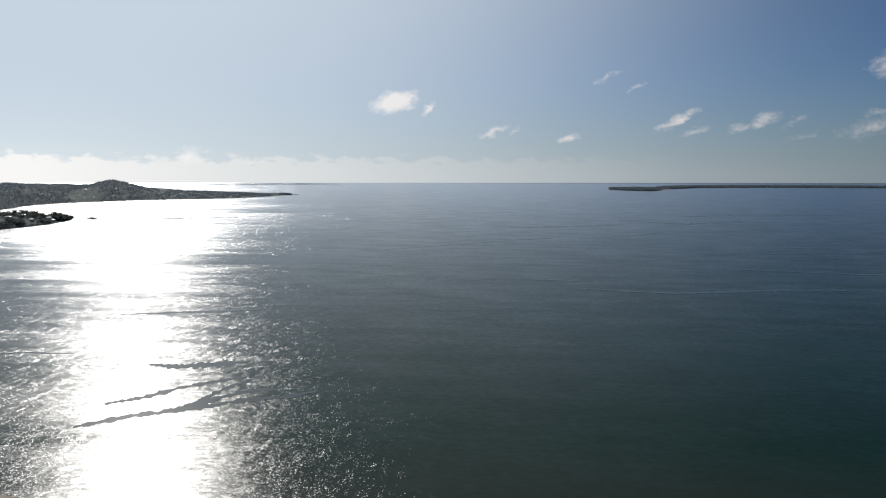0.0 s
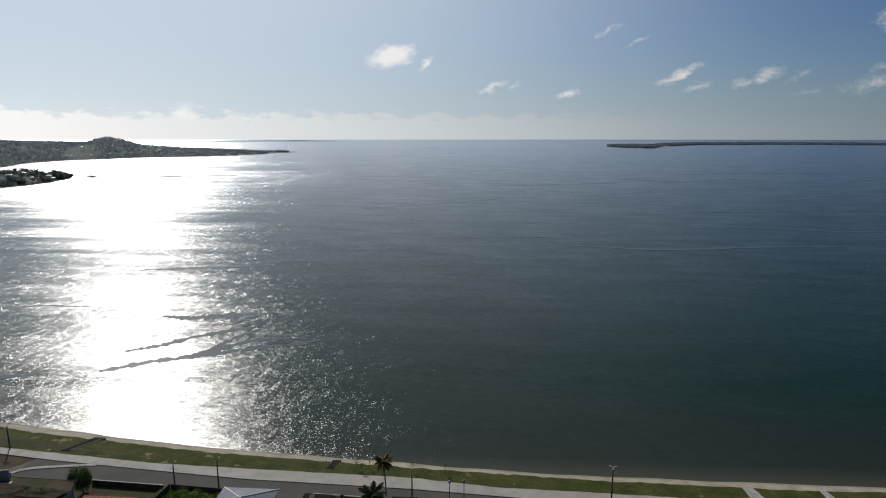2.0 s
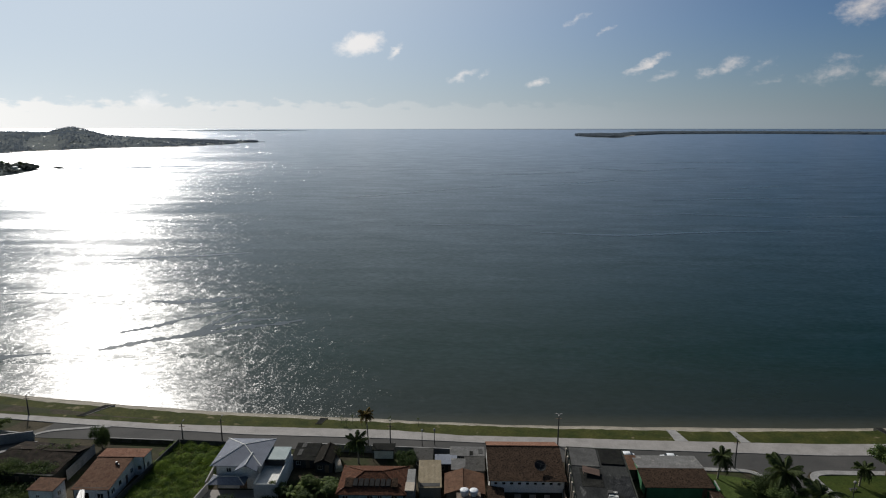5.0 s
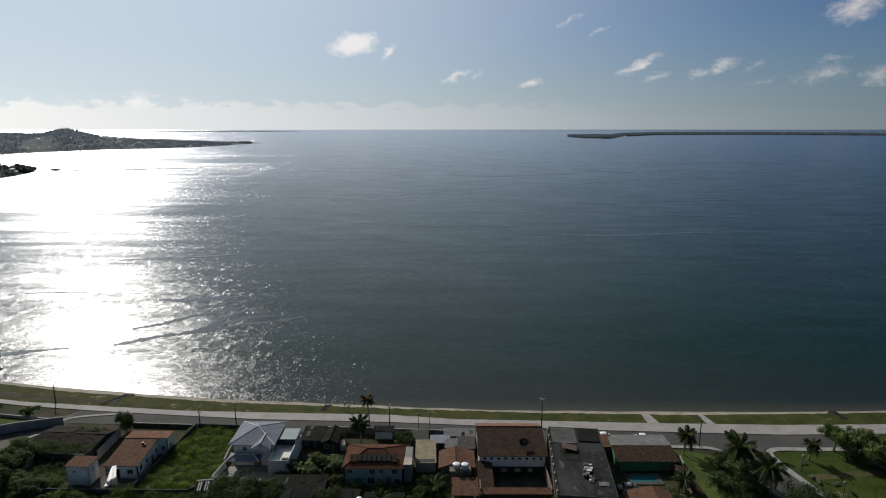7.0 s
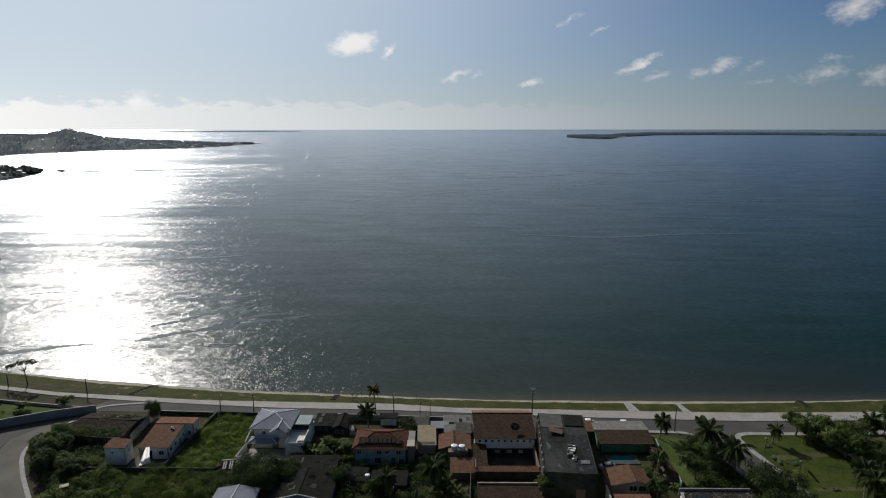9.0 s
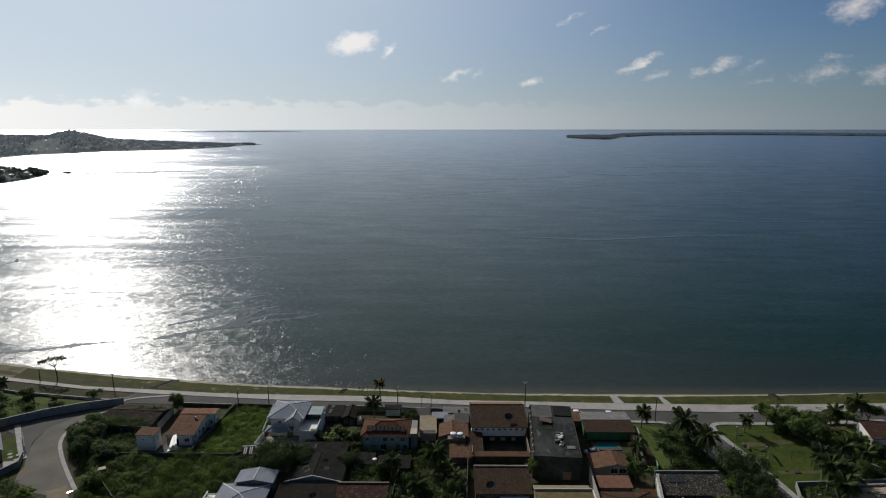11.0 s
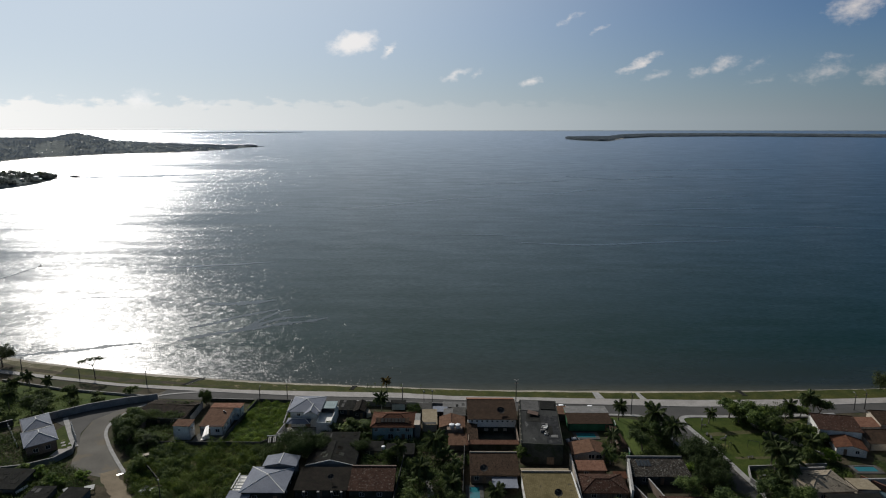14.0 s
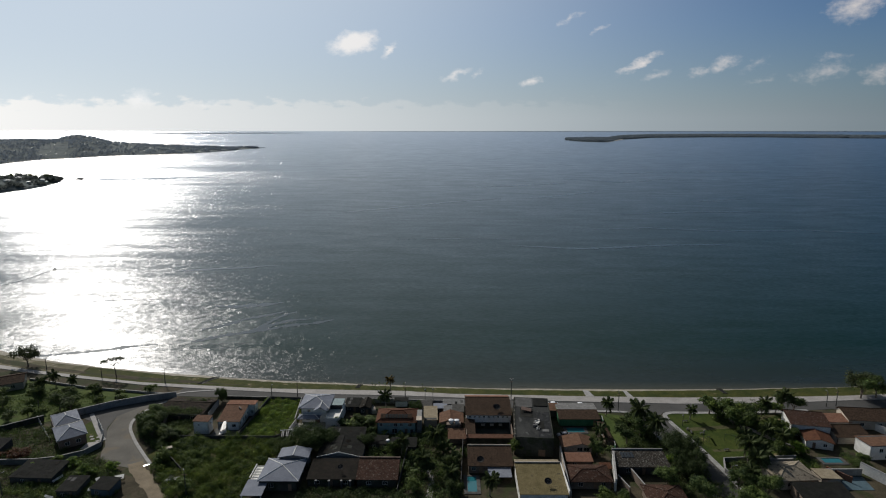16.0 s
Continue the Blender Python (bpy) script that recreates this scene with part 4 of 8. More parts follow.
# storm drains that cut the verge towards the beach
def drain(x, skew, wid, start, stop):
    y0, dy = lerp(PROM_TOP, x), lerp(TURF_TOP, x) - lerp(PROM_TOP, x)
    t = thing("storm_drain", x, y0, 0.99, "stone-lined storm drain across the grass verge, gap darkness in its bed colour", "drain", 0, "drains of the verge")

    def at(o, f, z):
        return (o + skew * f, dy * f, z - 0.36 * f)

    for o in (-wid / 2, wid / 2):
        bm = bmesh.new()
        slab(bm, [at(o - 0.07, start, 0.58), at(o + 0.07, start, 0.58), at(o * 1.4 + 0.07, stop, 0.58), at(o * 1.4 - 0.07, stop, 0.58)], 0.9)
        part("side_wall", bm, "kerb_stone" if o > 0 and skew > 4 else "mossy_shaded_wall", t)
    # bed lies just above the turf; the gap's darkness is its colour
    bm = bmesh.new()
    o = wid / 2
    slab(bm, [at(-o + 0.08, start, 0.54), at(o - 0.08, start, 0.54), at(o * 1.4 - 0.08, stop, 0.54), at(-o * 1.4 + 0.08, stop, 0.54)], 0.3)
    part("channel_bed", bm, "dark_stone", t)
    h = at(0, start, 0.62)
    part("outfall_head", soft_box(h[0] - o - 0.25, h[1] - 0.3, 0.3, h[0] + o + 0.25, h[1] + 0.05, h[2]), "dark_stone", t, "dark outfall head")


drain(-91.6, 4.4, 1.7, 0.2, 1.05)
drain(-30.2, 1.0, 1.2, 0.5, 1.15)
drain(107.9, -0.6, 1.3, 0.55, 1.2)

# the bay
bm = bmesh.new()
bm.faces.new([bm.verts.new(p) for p in ((-6000, -4000, 0), (6000, -4000, 0), (6000, 4900, 0), (-6000, 4900, 0))])
tagged(part("water", bm, "bay_water"), "wide calm bay with wind ripples and a glaring sun path", "water", kind="structure")


SLICKS = []


def slick(pts, width, name_label, mat="slick_water"):
    """A low smooth swell of calm water lying on the rippled bay."""
    bm = bmesh.new()
    rows = []
    lift = 0.02 + 0.005 * len(SLICKS)
    SLICKS.append(name_label)
    total = len(pts) * 30
    for i in range(total + 1):
        f = i / total * (len(pts) - 1)
        k = min(int(f), len(pts) - 2)
        p = Vector(pts[k]).lerp(Vector(pts[k + 1]), f - k)
        d = (Vector(pts[k + 1]) - Vector(pts[k])).normalized()
        q = Vector((-d.y, d.x))
        w = 0.62 * width * (0.3 + 0.65 * math.sin(math.pi * i / total) ** 0.6) * (0.55 + 0.8 * abs(noise.noise((p.x * 0.14, p.y * 0.14, width))) + 0.7 * max(-0.4, noise.noise((p.x * 0.7, p.y * 0.7, width))))
        p = p + q * (1.8 * noise.noise((p.x * 0.06, p.y * 0.06, 5)) + 0.5 * noise.noise((p.x * 0.35, p.y * 0.35, 9)))
        rows.append([bm.verts.new((p.x + q.x * s * w, p.y + q.y * s * w, lift + z)) for s, z in ((-1, 0), (-0.4, 0), (0.4, 0), (1, 0))])
    for a, b in zip(rows, rows[1:]):
        for k in range(3):
            bm.faces.new((a[k], a[k + 1], b[k + 1], b[k]))
    bmesh.ops.recalc_face_normals(bm, faces=list(bm.faces))
    tagged(part("sandbar_slick", bm, mat, smooth=True), name_label, "water", kind="structure")


slick([(-180, 299), (-160, 303), (-142, 310), (-128, 314.5)], 3.2, "dark calm line of water over a sandbar")
slick([(-114, 317), (-103.4, 325.2), (-95.9, 328.8), (-89.5, 334), (-84, 341), (-76, 347), (-66, 351)], 4.8, "dark calm line of water over a sandbar")
slick([(-90, 336), (-86.5, 346), (-81, 358), (-76, 362)], 3.6, "dark calm line of water over a sandbar")
slick([(-116, 334), (-109.3, 338.7), (-104.7, 343.6), (-100.1, 349.5), (-91, 356.5), (-82, 363)], 4.2, "dark patch of calm water over a sandbar")
slick([(-98, 327), (-88, 332.5), (-76, 338), (-64, 344), (-54, 350)], 3.6, "dark calm line of water over a sandbar")
slick([(-124, 372), (-112, 371), (-100, 373), (-88, 379)], 5.5, "dark patch of calm water over a sandbar")
slick([(-182, 449), (-160, 454), (-140, 459), (-112, 467)], 4.0, "dark calm line of water over a sandbar")
slick([(-196, 379), (-178, 384), (-160, 383)], 1.4, "dark patch of calm water over a sandbar")
slick([(-640, 1050), (-560, 1072), (-480, 1092), (-400, 1118)], 34.0, "long grey calm lane of water off the point")

for pts, wd in (([(323, 1191), (415, 1216), (505, 1228), (620, 1230)], 9.0), ([(102, 831), (157, 861), (213, 907)], 5.0), ([(141, 609), (190, 618), (259, 601), (333, 607), (392, 589)], 2.6), ([(56, 535), (111, 524), (177, 537), (232, 542)], 3.0),
                ([(-112, 709), (-55, 749), (9, 798), (73, 831)], 4.2), ([(200, 1091), (279, 1033), (380, 1091)], 7.0), ([(302, 799), (386, 832)], 4.0), ([(190, 700), (270, 716), (350, 722)], 3.4), ([(-40, 560), (30, 566), (70, 560)], 1.6), ([(30, 960), (120, 985), (190, 1020)], 6.0)):
    slick(pts, wd * 1.9, "pale thread of smooth water drawn out by the wind", "lane_water")


# ---- far shores ----
def blob(verts, faces, x, y, z, r, h, rng, n=6):
    """A ragged tree crown: two jittered rings and a top."""
    i0 = len(verts)
    for lev, rr in ((0.0, 0.75), (0.45, 1.0), (0.8, 0.6)):
        for k in range(n):
            a = 2 * math.pi * (k + rng.random() * 0.6) / n
            q = r * rr * (0.7 + 0.6 * rng.random())
            verts.append((x + q * math.cos(a), y + q * math.sin(a), z + h * (lev + 0.12 * (rng.random() - 0.5))))
    verts.append((x, y, z + h))
    for lev in range(2):
        for k in range(n):
            a, b = i0 + lev * n + k, i0 + lev * n + (k + 1) % n
            faces.append((a, b, b + n, a + n))
    for k in range(n):
        faces.append((i0 + 2 * n + k, i0 + 2 * n + (k + 1) % n, i0 + 3 * n))


def tuft(verts, faces, x, y, z, r, h, rng, n=8, leaf=(0.35, 0.65)):
    """A loose far crown: sprays of foliage at all angles."""
    for _ in range(n):
        c = Vector((x + rng.gauss(0, 0.45) * r, y + rng.gauss(0, 0.45) * r, z + h * rng.uniform(0.25, 0.95)))
        nn = Vector((rng.gauss(0, 1), rng.gauss(0, 1), rng.gauss(0, 0.7))).normalized()
        a = nn.orthogonal().normalized()
        a = Matrix.Rotation(rng.uniform(0, 6.28), 3, nn) @ a
        d = nn.cross(a)
        s = r * rng.uniform(*leaf)
        i = len(verts)
        verts.extend([tuple(c - a * s), tuple(c - d * s * 0.7), tuple(c + a * s * 0.8), tuple(c + d * s * 0.6)])
        faces.append((i, i + 1, i + 2, i + 3))


RIDGE = [(-1185, 1544, 46), (-1243, 1741, 40), (-1240, 1878, 34), (-1191, 1908, 34), (-1140, 1950, 46), (-1066, 1998, 25), (-884, 1996, 13), (-789, 2030, 8), (-729, 2070, 4), (-685, 2165, 1.5), (-634, 2185, 0.5)]
FRONT = [(-900, 1180), (-994, 1404), (-1004, 1531), (-974, 1572), (-940, 1640), (-907, 1709), (-788, 1787), (-725, 1872), (-692, 1967), (-666, 2108), (-631, 2180)]


HOMES = [(0.30, 6), (0.5, 4), (0.52, 9), (0.56, 3), (0.6, 6), (0.66, 4), (0.7, 2), (0.12, 8), (0.24, 2), (0.4, 2), (0.64, 3), (0.36, 9), (0.42, 5), (0.74, 3), (0.68, 6), (0.2, 5),
         (0.26, 2), (0.28, 3), (0.31, 2), (0.34, 2), (0.37, 3), (0.44, 2), (0.47, 3), (0.54, 6), (0.57, 5), (0.59, 2), (0.62, 5), (0.65, 7), (0.71, 5), (0.76, 2), (0.79, 4), (0.15, 4), (0.18, 9), (0.22, 8), (0.1, 5), (0.33, 7), (0.46, 8), (0.72, 7)]


def headland():
    rng = random.Random(5)
    verts, faces, k = [], [], 22
    rows = []
    steps = 90
    for i in range(steps + 1):
        f = i / steps * (len(RIDGE) - 1)
        j = min(int(f), len(RIDGE) - 2)
        r = Vector(RIDGE[j]).lerp(Vector(RIDGE[j + 1]), f - j)
        s = Vector((*FRONT[j], 0)).lerp(Vector((*FRONT[j + 1], 0)), f - j)
        row = []
        for m in range(k):
            v = m / (k - 1) * 2.0
            p = Vector((s.x + (r.x - s.x) * v, s.y + (r.y - s.y) * v, 0))
            hgt = r.z * math.sin(min(v, 2 - v) * math.pi / 2) ** 1.1
            hgt += 0.2 * r.z * noise.noise((p.x * 0.012, p.y * 0.012, 0)) * math.sin(v * math.pi / 2)
            row.append(Vector((p.x, p.y, max(hgt, 0) + (0.6 if 0 < m < k - 1 else -1.0))))
        rows.append(row)
    for row in rows:
        verts.extend(tuple(p) for p in row)
    for i in range(steps):
        for m in range(k - 1):
            faces.append((i * k + m, (i + 1) * k + m, (i + 1) * k + m + 1, i * k + m + 1))
    tagged(raw("headland", verts, faces, "hazed_far_land"), "wooded headland across the bay with a low hill, haze in its colour", "headland", kind="structure")
    tv, tf = [], []
    homes = [rows[int(f * steps)][m] for f, m in HOMES]
    for _ in range(9500):
        i, m = rng.random() * steps, (rng.random() ** 1.15) * (k - 1) * 0.62 + 0.5
        a = rows[int(i)][int(m)].lerp(rows[min(int(i) + 1, steps)][min(int(m) + 1, k - 1)], rng.random())
        # a long grassy clearing climbs the slope
        u, w = (a.x + 1040) * -0.55 + (a.y - 1670) * 0.835, (a.x + 1040) * 0.835 + (a.y - 1670) * 0.55
        bare = (u / 150) ** 2 + ((w + 14 * noise.noise((u * 0.03, 0, 0))) / 38) ** 2 < 1
        if (bare and rng.random() < 0.45) or any(abs(a.x - h.x) < 9 and -14 < h.y - a.y < 24 for h in homes):
            continue
        end = i / steps
        if end > 0.72 and noise.noise((a.x * 0.03, a.y * 0.03, 9)) < (end - 0.9) * 1.6:
            continue
        r = rng.uniform(1.8, 4.2)
        hgt = rng.uniform(4, 9) if end < 0.72 else rng.uniform(3.5, 10.5) * (1.15 - 0.4 * end)
        tuft(tv, tf, a.x, a.y, a.z - 0.8, r * (0.5 if bare else 0.9), hgt * (0.4 if bare else 0.85), rng, 15, (0.22, 0.4))
    tagged(raw("headland_woods", tv, tf, "hazed_leaf_far"), "distant woods covering the headland, haze mixed into their colour", "trees", kind="stuff")
    return rows, steps, k


rows_h, steps_h, k_h = headland()
for i0, i1 in ((10, 22), (24, 34), (36, 47), (50, 60)):
    bm = bmesh.new()
    for i in range(i0, i1):
        a, c = rows_h[i][0], rows_h[i + 1][0]
        a2, c2 = rows_h[i][1], rows_h[i + 1][1]
        slab(bm, [(a.x, a.y, 0.1), (c.x, c.y, 0.1), (a2.x * 0.4 + c.x * 0.6, a2.y * 0.4 + c.y * 0.6, 1.8), (a2.x * 0.4 + a.x * 0.6, a2.y * 0.4 + a.y * 0.6, 1.8)], 0.4)
    tagged(part("headland_beach", bm, "far_beach"), "pale strip of beach below the headland", "beach", kind="structure")


def far_house():
    t = thing("far_house", 0, 0, 0, "small pale distant house among the trees of the headland", "house", 0, "houses on the headland")
    bm = bmesh.new()
    wall_run(bm, (-5, -4), (5, -4), 0, 4.5, 0.3, [(1.5, 3, 1, 2.6), (6.5, 8, 1, 2.6)])
    wall_run(bm, (5, -4), (5, 4), 0, 4.5, 0.3)
    wall_run(bm, (5, 4), (-5, 4), 0, 4.5, 0.3)
    wall_run(bm, (-5, 4), (-5, -4), 0, 4.5, 0.3)
    part("wall", bm, "plaster_white", t)
    roof_on(t, "hip", 10, 8, 4.4, 1.8, "far_roof", 0.4)
    return t


rng = random.Random(11)
first = far_house()
for i, (f, m) in enumerate(HOMES):
    p = rows_h[int(f * steps_h)][m]
    mm = pose(p.x, p.y, p.z - 0.8, 0, 0, rng.uniform(0, 90)) @ Matrix.Scale(rng.uniform(0.3, 0.75), 4)
    if i == 0:
        first.matrix_basis = mm
    else:
        copy_thing(first, mm)


POINT_HOMES = [(9, 4, 10, 1.2), (14, 3, 35, 1.0), (12, 7, 60, 1.2), (18, 5, 20, 1.1), (6, 6, 0, 1.3), (20, 3, 70, 0.8)]


def near_point():
    rng = random.Random(8)
    verts, faces, k = [], [], 14
    front = [(-640, 800), (-612, 879), (-603, 912), (-604, 963), (-614, 1000), (-631, 1047)]
    crest = [(-720, 860, 24), (-660, 930, 21), (-642, 962, 16), (-636, 1004, 8), (-647, 1038, 2.0), (-636, 1052, 0.2)]
    steps = 30
    rows = []
    for i in range(steps + 1):
        f = i / steps * (len(front) - 1)
        j = min(int(f), len(front) - 2)
        s = Vector((*front[j], 0)).lerp(Vector((*front[j + 1], 0)), f - j)
        r = Vector(crest[j]).lerp(Vector(crest[j + 1]), f - j)
        row = []
        for m in range(k):
            v = m / (k - 1) * 2
            hgt = r.z * math.sin(min(v, 2 - v) * math.pi / 2) * 0.66
            row.append(Vector((s.x + (r.x - s.x) * v, s.y + (r.y - s.y) * v, hgt + (0.5 if 0 < m < k - 1 else -0.8))))
        rows.append(row)
    for row in rows:
        verts.extend(tuple(p) for p in row)
    for i in range(steps):
        for m in range(k - 1):
            faces.append((i * k + m, (i + 1) * k + m, (i + 1) * k + m + 1, i * k + m + 1))
    tagged(raw("wooded_point", verts, faces, "hazed_far_land"), "dark wooded point reaching into the bay", "headland", kind="structure")
    tv, tf = [], []
    for _ in range(900):
        i, m = int(rng.random() * steps), int(rng.random() * (k - 4)) + 1
        a = rows[i][m].lerp(rows[i + 1][m + 1], rng.random())
        if any(abs(a.x - rows[h][q].x) < 9 and -10 < rows[h][q].y - a.y < 24 for h, q, _, _ in POINT_HOMES):
            continue
        tall = max(0.5, 3 + 8 * noise.noise((a.x * 0.06, a.y * 0.06, 2)))
        for _ in range(3):
            tuft(tv, tf, a.x + rng.uniform(-3, 3), a.y + rng.uniform(-3, 3), a.z + tall * rng.uniform(0, 1), rng.uniform(1.4, 2.8), rng.uniform(1.8, 4.2), rng, 9)
    tagged(raw("point_woods", tv, tf, "leaf_point"), "dark mixed woods on the near point", "trees", kind="stuff")
    return rows


rows_p = near_point()
for i, m, tn, sc in POINT_HOMES:
    p = rows_p[i][m]
    copy_thing(first, pose(p.x, p.y, p.z - 0.3, 0, 0, tn) @ Matrix.Scale(sc, 4))


def islet():
    bm = bmesh.new()
    bmesh.ops.create_icosphere(bm, subdivisions=3, radius=1)
    for v in bm.verts:
        q = v.co.copy()
        v.co = Vector((q.x * 9, q.y * 4, q.z * 3.2)) * (1 + 0.3 * noise.noise(q * 2.2))
    ob = part("rock_islet", bm, "rock", None, smooth=False)
    ob.matrix_basis = pose(-618, 1074, -0.4)
    tagged(ob, "small dark rock islet off the wooded point", "rock")


islet()


def right_shore():
    rng = random.Random(21)
    front = [(561, 2956), (590, 2760), (640, 2700), (684, 2690), (839, 3031), (1057, 3287), (1390, 3379), (1690, 3375), (1933, 3277), (2213, 3184), (3400, 2900)]
    verts, faces = [], []
    for x, y in front:
        d = Vector((x, y)).normalized()
        for s, z in ((-20, -0.8), (0, 0.2), (14, 0.9), (120, 1.2), (500, 1.5), (1250, 2.0)):
            lim = min(s * min(1.0, (x - 545) / 60) * (0.55 if x < 700 else 0.6), (4780 - y) / d.y)
            verts.append((x + d.x * lim, y + d.y * lim, z))
    for i in range(len(front) - 1):
        for j in range(5):
            faces.append((i * 6 + j, i * 6 + j + 1, (i + 1) * 6 + j + 1, (i + 1) * 6 + j))
    tagged(raw("low_island", verts, faces, "hazed_far_land"), "low wooded land on the far side of the bay, haze in its colour", "island", kind="structure")
    tv, tf = [], []
    for _ in range(9800):
        f = rng.random() ** 1.6 * (len(front) - 1)
        j = int(f)
        p = Vector(front[j]).lerp(Vector(front[min(j + 1, len(front) - 1)]), f - j)
        d = p.normalized()
        s = (16 + rng.random() ** (2.2 if f > 4 else 1.0) * 900) * min(1.0, (p.x - 545) / 60) * (0.52 if p.x < 720 else 0.58)
        q = p + d * s
        if q.y > 4760:
            continue
        tuft(tv, tf, q.x, q.y, 0.2, rng.uniform(4, 8), rng.uniform(3, 9), rng, 11, (0.28, 0.5))
    tagged(raw("island_woods", tv, tf, "hazed_leaf_isle"), "distant low woods on the island, haze in their colour", "trees", kind="stuff")
    # pale beach at its corner
    bm = bmesh.new()
    slab(bm, [(684, 2686, 0.8), (845, 3020, 0.8), (835, 3035, 2.2), (676, 2700, 2.2)], 0.6)
    tagged(part("island_beach", bm, "far_beach"), "pale strip of beach on the island", "beach", kind="structure")


right_shore()


def far_coast():
    rng = random.Random(31)
    verts, faces = [], []
    for i in range(2800):
        az = radians(-22 + 66 * i / 2800 + rng.uniform(-0.05, 0.05))
        r = rng.uniform(4800, 4860)
        thin = max(0.15, min(1, (math.degrees(az) + 22) / 40))
        blob(verts, faces, r * math.tan(az), r, -1.0, rng.uniform(14, 30), rng.uniform(2.6, 4.2) * thin, rng, 5)
    tagged(raw("far_coast", verts, faces, "hazed_leaf_farthest"), "thin line of distant coast on the horizon, paled by haze in its colour", "coast", kind="stuff")


far_coast()


def low_spit():
    rng = random.Random(37)
    verts, faces = [], []
    for i in range(520):
        f = i / 520
        x = -2080 + 1080 * f + rng.uniform(-6, 6)
        y = 4060 + 210 * f + rng.uniform(-14, 14)
        low = min(1.0, f * 5, (1 - f) * 3 + 0.35) * (0.6 + 0.6 * abs(noise.noise((x * 0.006, 0, 3))))
        blob(verts, faces, x, y, -0.8, rng.uniform(7, 15), (1.2 + rng.uniform(2, 7) * low), rng, 5)
    tagged(raw("low_spit", verts, faces, "hazed_leaf_farthest"), "thin wooded spit far out in the bay, greyed by haze in its colour", "coast", kind="stuff")


low_spit()


# ---- garden and street walls ----
def wall_thing(name, pts, h, mat, label, thick=0.18, z=G, coping=True, category="wall", group="garden walls"):
    t = thing(name, pts[0][0], pts[0][1], z, label, category, 0, group)
    bm, bc = bmesh.new(), bmesh.new()
    o = Vector(pts[0])
    for a, b in zip(pts, pts[1:]):
        a, b = Vector(a) - o, Vector(b) - o
        wall_run(bm, a, b, -0.1, h, thick)
        d = (b - a).normalized()
        q = Vector((-d.y, d.x))
        p = [a - q * 0.05, b - q * 0.05, b + q * (thick + 0.05), a + q * (thick + 0.05)]
        prism([(v.x, v.y) for v in p], h + 0.003, h + 0.08, bc)
    part("wall", bm, mat, t)
    if coping and mat != "old_concrete":
        part("coping", bc, "kerb_stone", t)
    else:
        bc.free()
    return t


wall_thing("tall_wall", [(-125.6, 240.8), (-113.5, 249.5), (-103.6, 254.3), (-94.2, 257.2)], 2.3, "wall_pale", "tall pale grey rendered wall round the open plot", 0.25)
wall_thing("tall_wall", [(-95.2, 258.9), (-132, 264.8), (-158, 272)], 0.7, "wall_pale", "low pale grey rendered wall behind the promenade", 0.25)
wall_thing("garden_wall", [(-150, 212), (-117, 213.6), (-111, 215), (-105.2, 218.5), (-102.8, 223.4), (-104.8, 228)], 1.7, "plaster_grey", "curved grey garden wall round the corner plot", 0.2)
wall_thing("garden_wall", [(-62.4, 230), (-59.6, 256.4)], 1.3, "old_concrete", "weathered block wall between two plots", 0.16)
wall_thing("garden_wall", [(-76.4, 257), (-61, 256.2)], 0.9, "mossy_shaded_wall", "stained grey street wall of the plots", 0.16)
wall_thing("garden_wall", [(-59.4, 256.2), (-47.6, 255.4)], 1.2, "old_concrete", "low dark street wall of the vacant plot", 0.16)
wall_thing("garden_wall", [(-83, 228.4), (-50.4, 228.3), (-46.6, 232)], 1.2, "old_concrete", "weathered block wall between the vacant plots", 0.16)
wall_thing("garden_wall", [(-46.4, 239), (-47.8, 254.8)], 1.6, "plaster_grey", "grey side wall of the white house's garden", 0.16)
wall_thing("garden_wall", [(8.4, 204), (9.4, 226)], 2.0, "old_concrete", "weathered block wall between two gardens", 0.16)
wall_thing("garden_wall", [(-9, 200), (-7.6, 222)], 1.8, "old_concrete", "mossy block wall of the shaded garden", 0.16)
wall_thing("garden_wall", [(37.2, 196), (38.4, 219)], 3.4, "plaster_cream", "pale rendered wall along the yard", 0.25)
wall_thing("park_wall", [(86, 206), (84.4, 211), (86.4, 216.6), (96, 217.2), (108.4, 218)], 1.4, "plaster_grey", "grey rendered wall behind the park", 0.18)
wall_thing("park_wall", [(112.6, 222), (106, 231), (99, 241.5)], 0.9, "plaster_cream", "low pale wall beside the park lawn", 0.2)
wall_thing("garden_wall", [(55.9, 237.4), (56.2, 240.6)], 2.2, "plaster_green", "green painted garden wall by the pool yard", 0.16)
wall_thing("garden_wall", [(55.9, 222.4), (56.3, 225.2)], 1.9, "plaster_green", "green painted garden wall by the pool yard", 0.16)
wall_thing("garden_wall", [(-30, 254.2), (-4, 252.8), (10, 252)], 1.7, "plaster_grey", "grey street wall of the gardens", 0.16)
wall_thing("garden_wall", [(126, 247), (112, 246.6), (100, 246)], 0.5, "kerb_stone", "low stone edging wall at the park's end", 0.2)
# very dark tone stands for the shadow side of this wall
wall_thing("tall_wall", [(-164, 228), (-141, 231.6), (-131.2, 239.6)], 2.0, "mossy_shaded_wall", "dark wall along the open plot, its shadow side put into the colour", 0.2)
# white gate piers of the corner plot
g = thing("gate", -112, 238, G, "white metal gate with piers at the corner plot", "gate", -52)
for i in range(6):
    part("pier", soft_box(i * 1.9 - 0.15, -0.15, 0, i * 1.9 + 0.15, 0.15, 2.1), "plaster_white", g)
for z in (0.5, 1.1, 1.7):
    part("rail", soft_box(0, -0.04, z, 9.5, 0.04, z + 0.12, 0.01), "plaster_white", g)

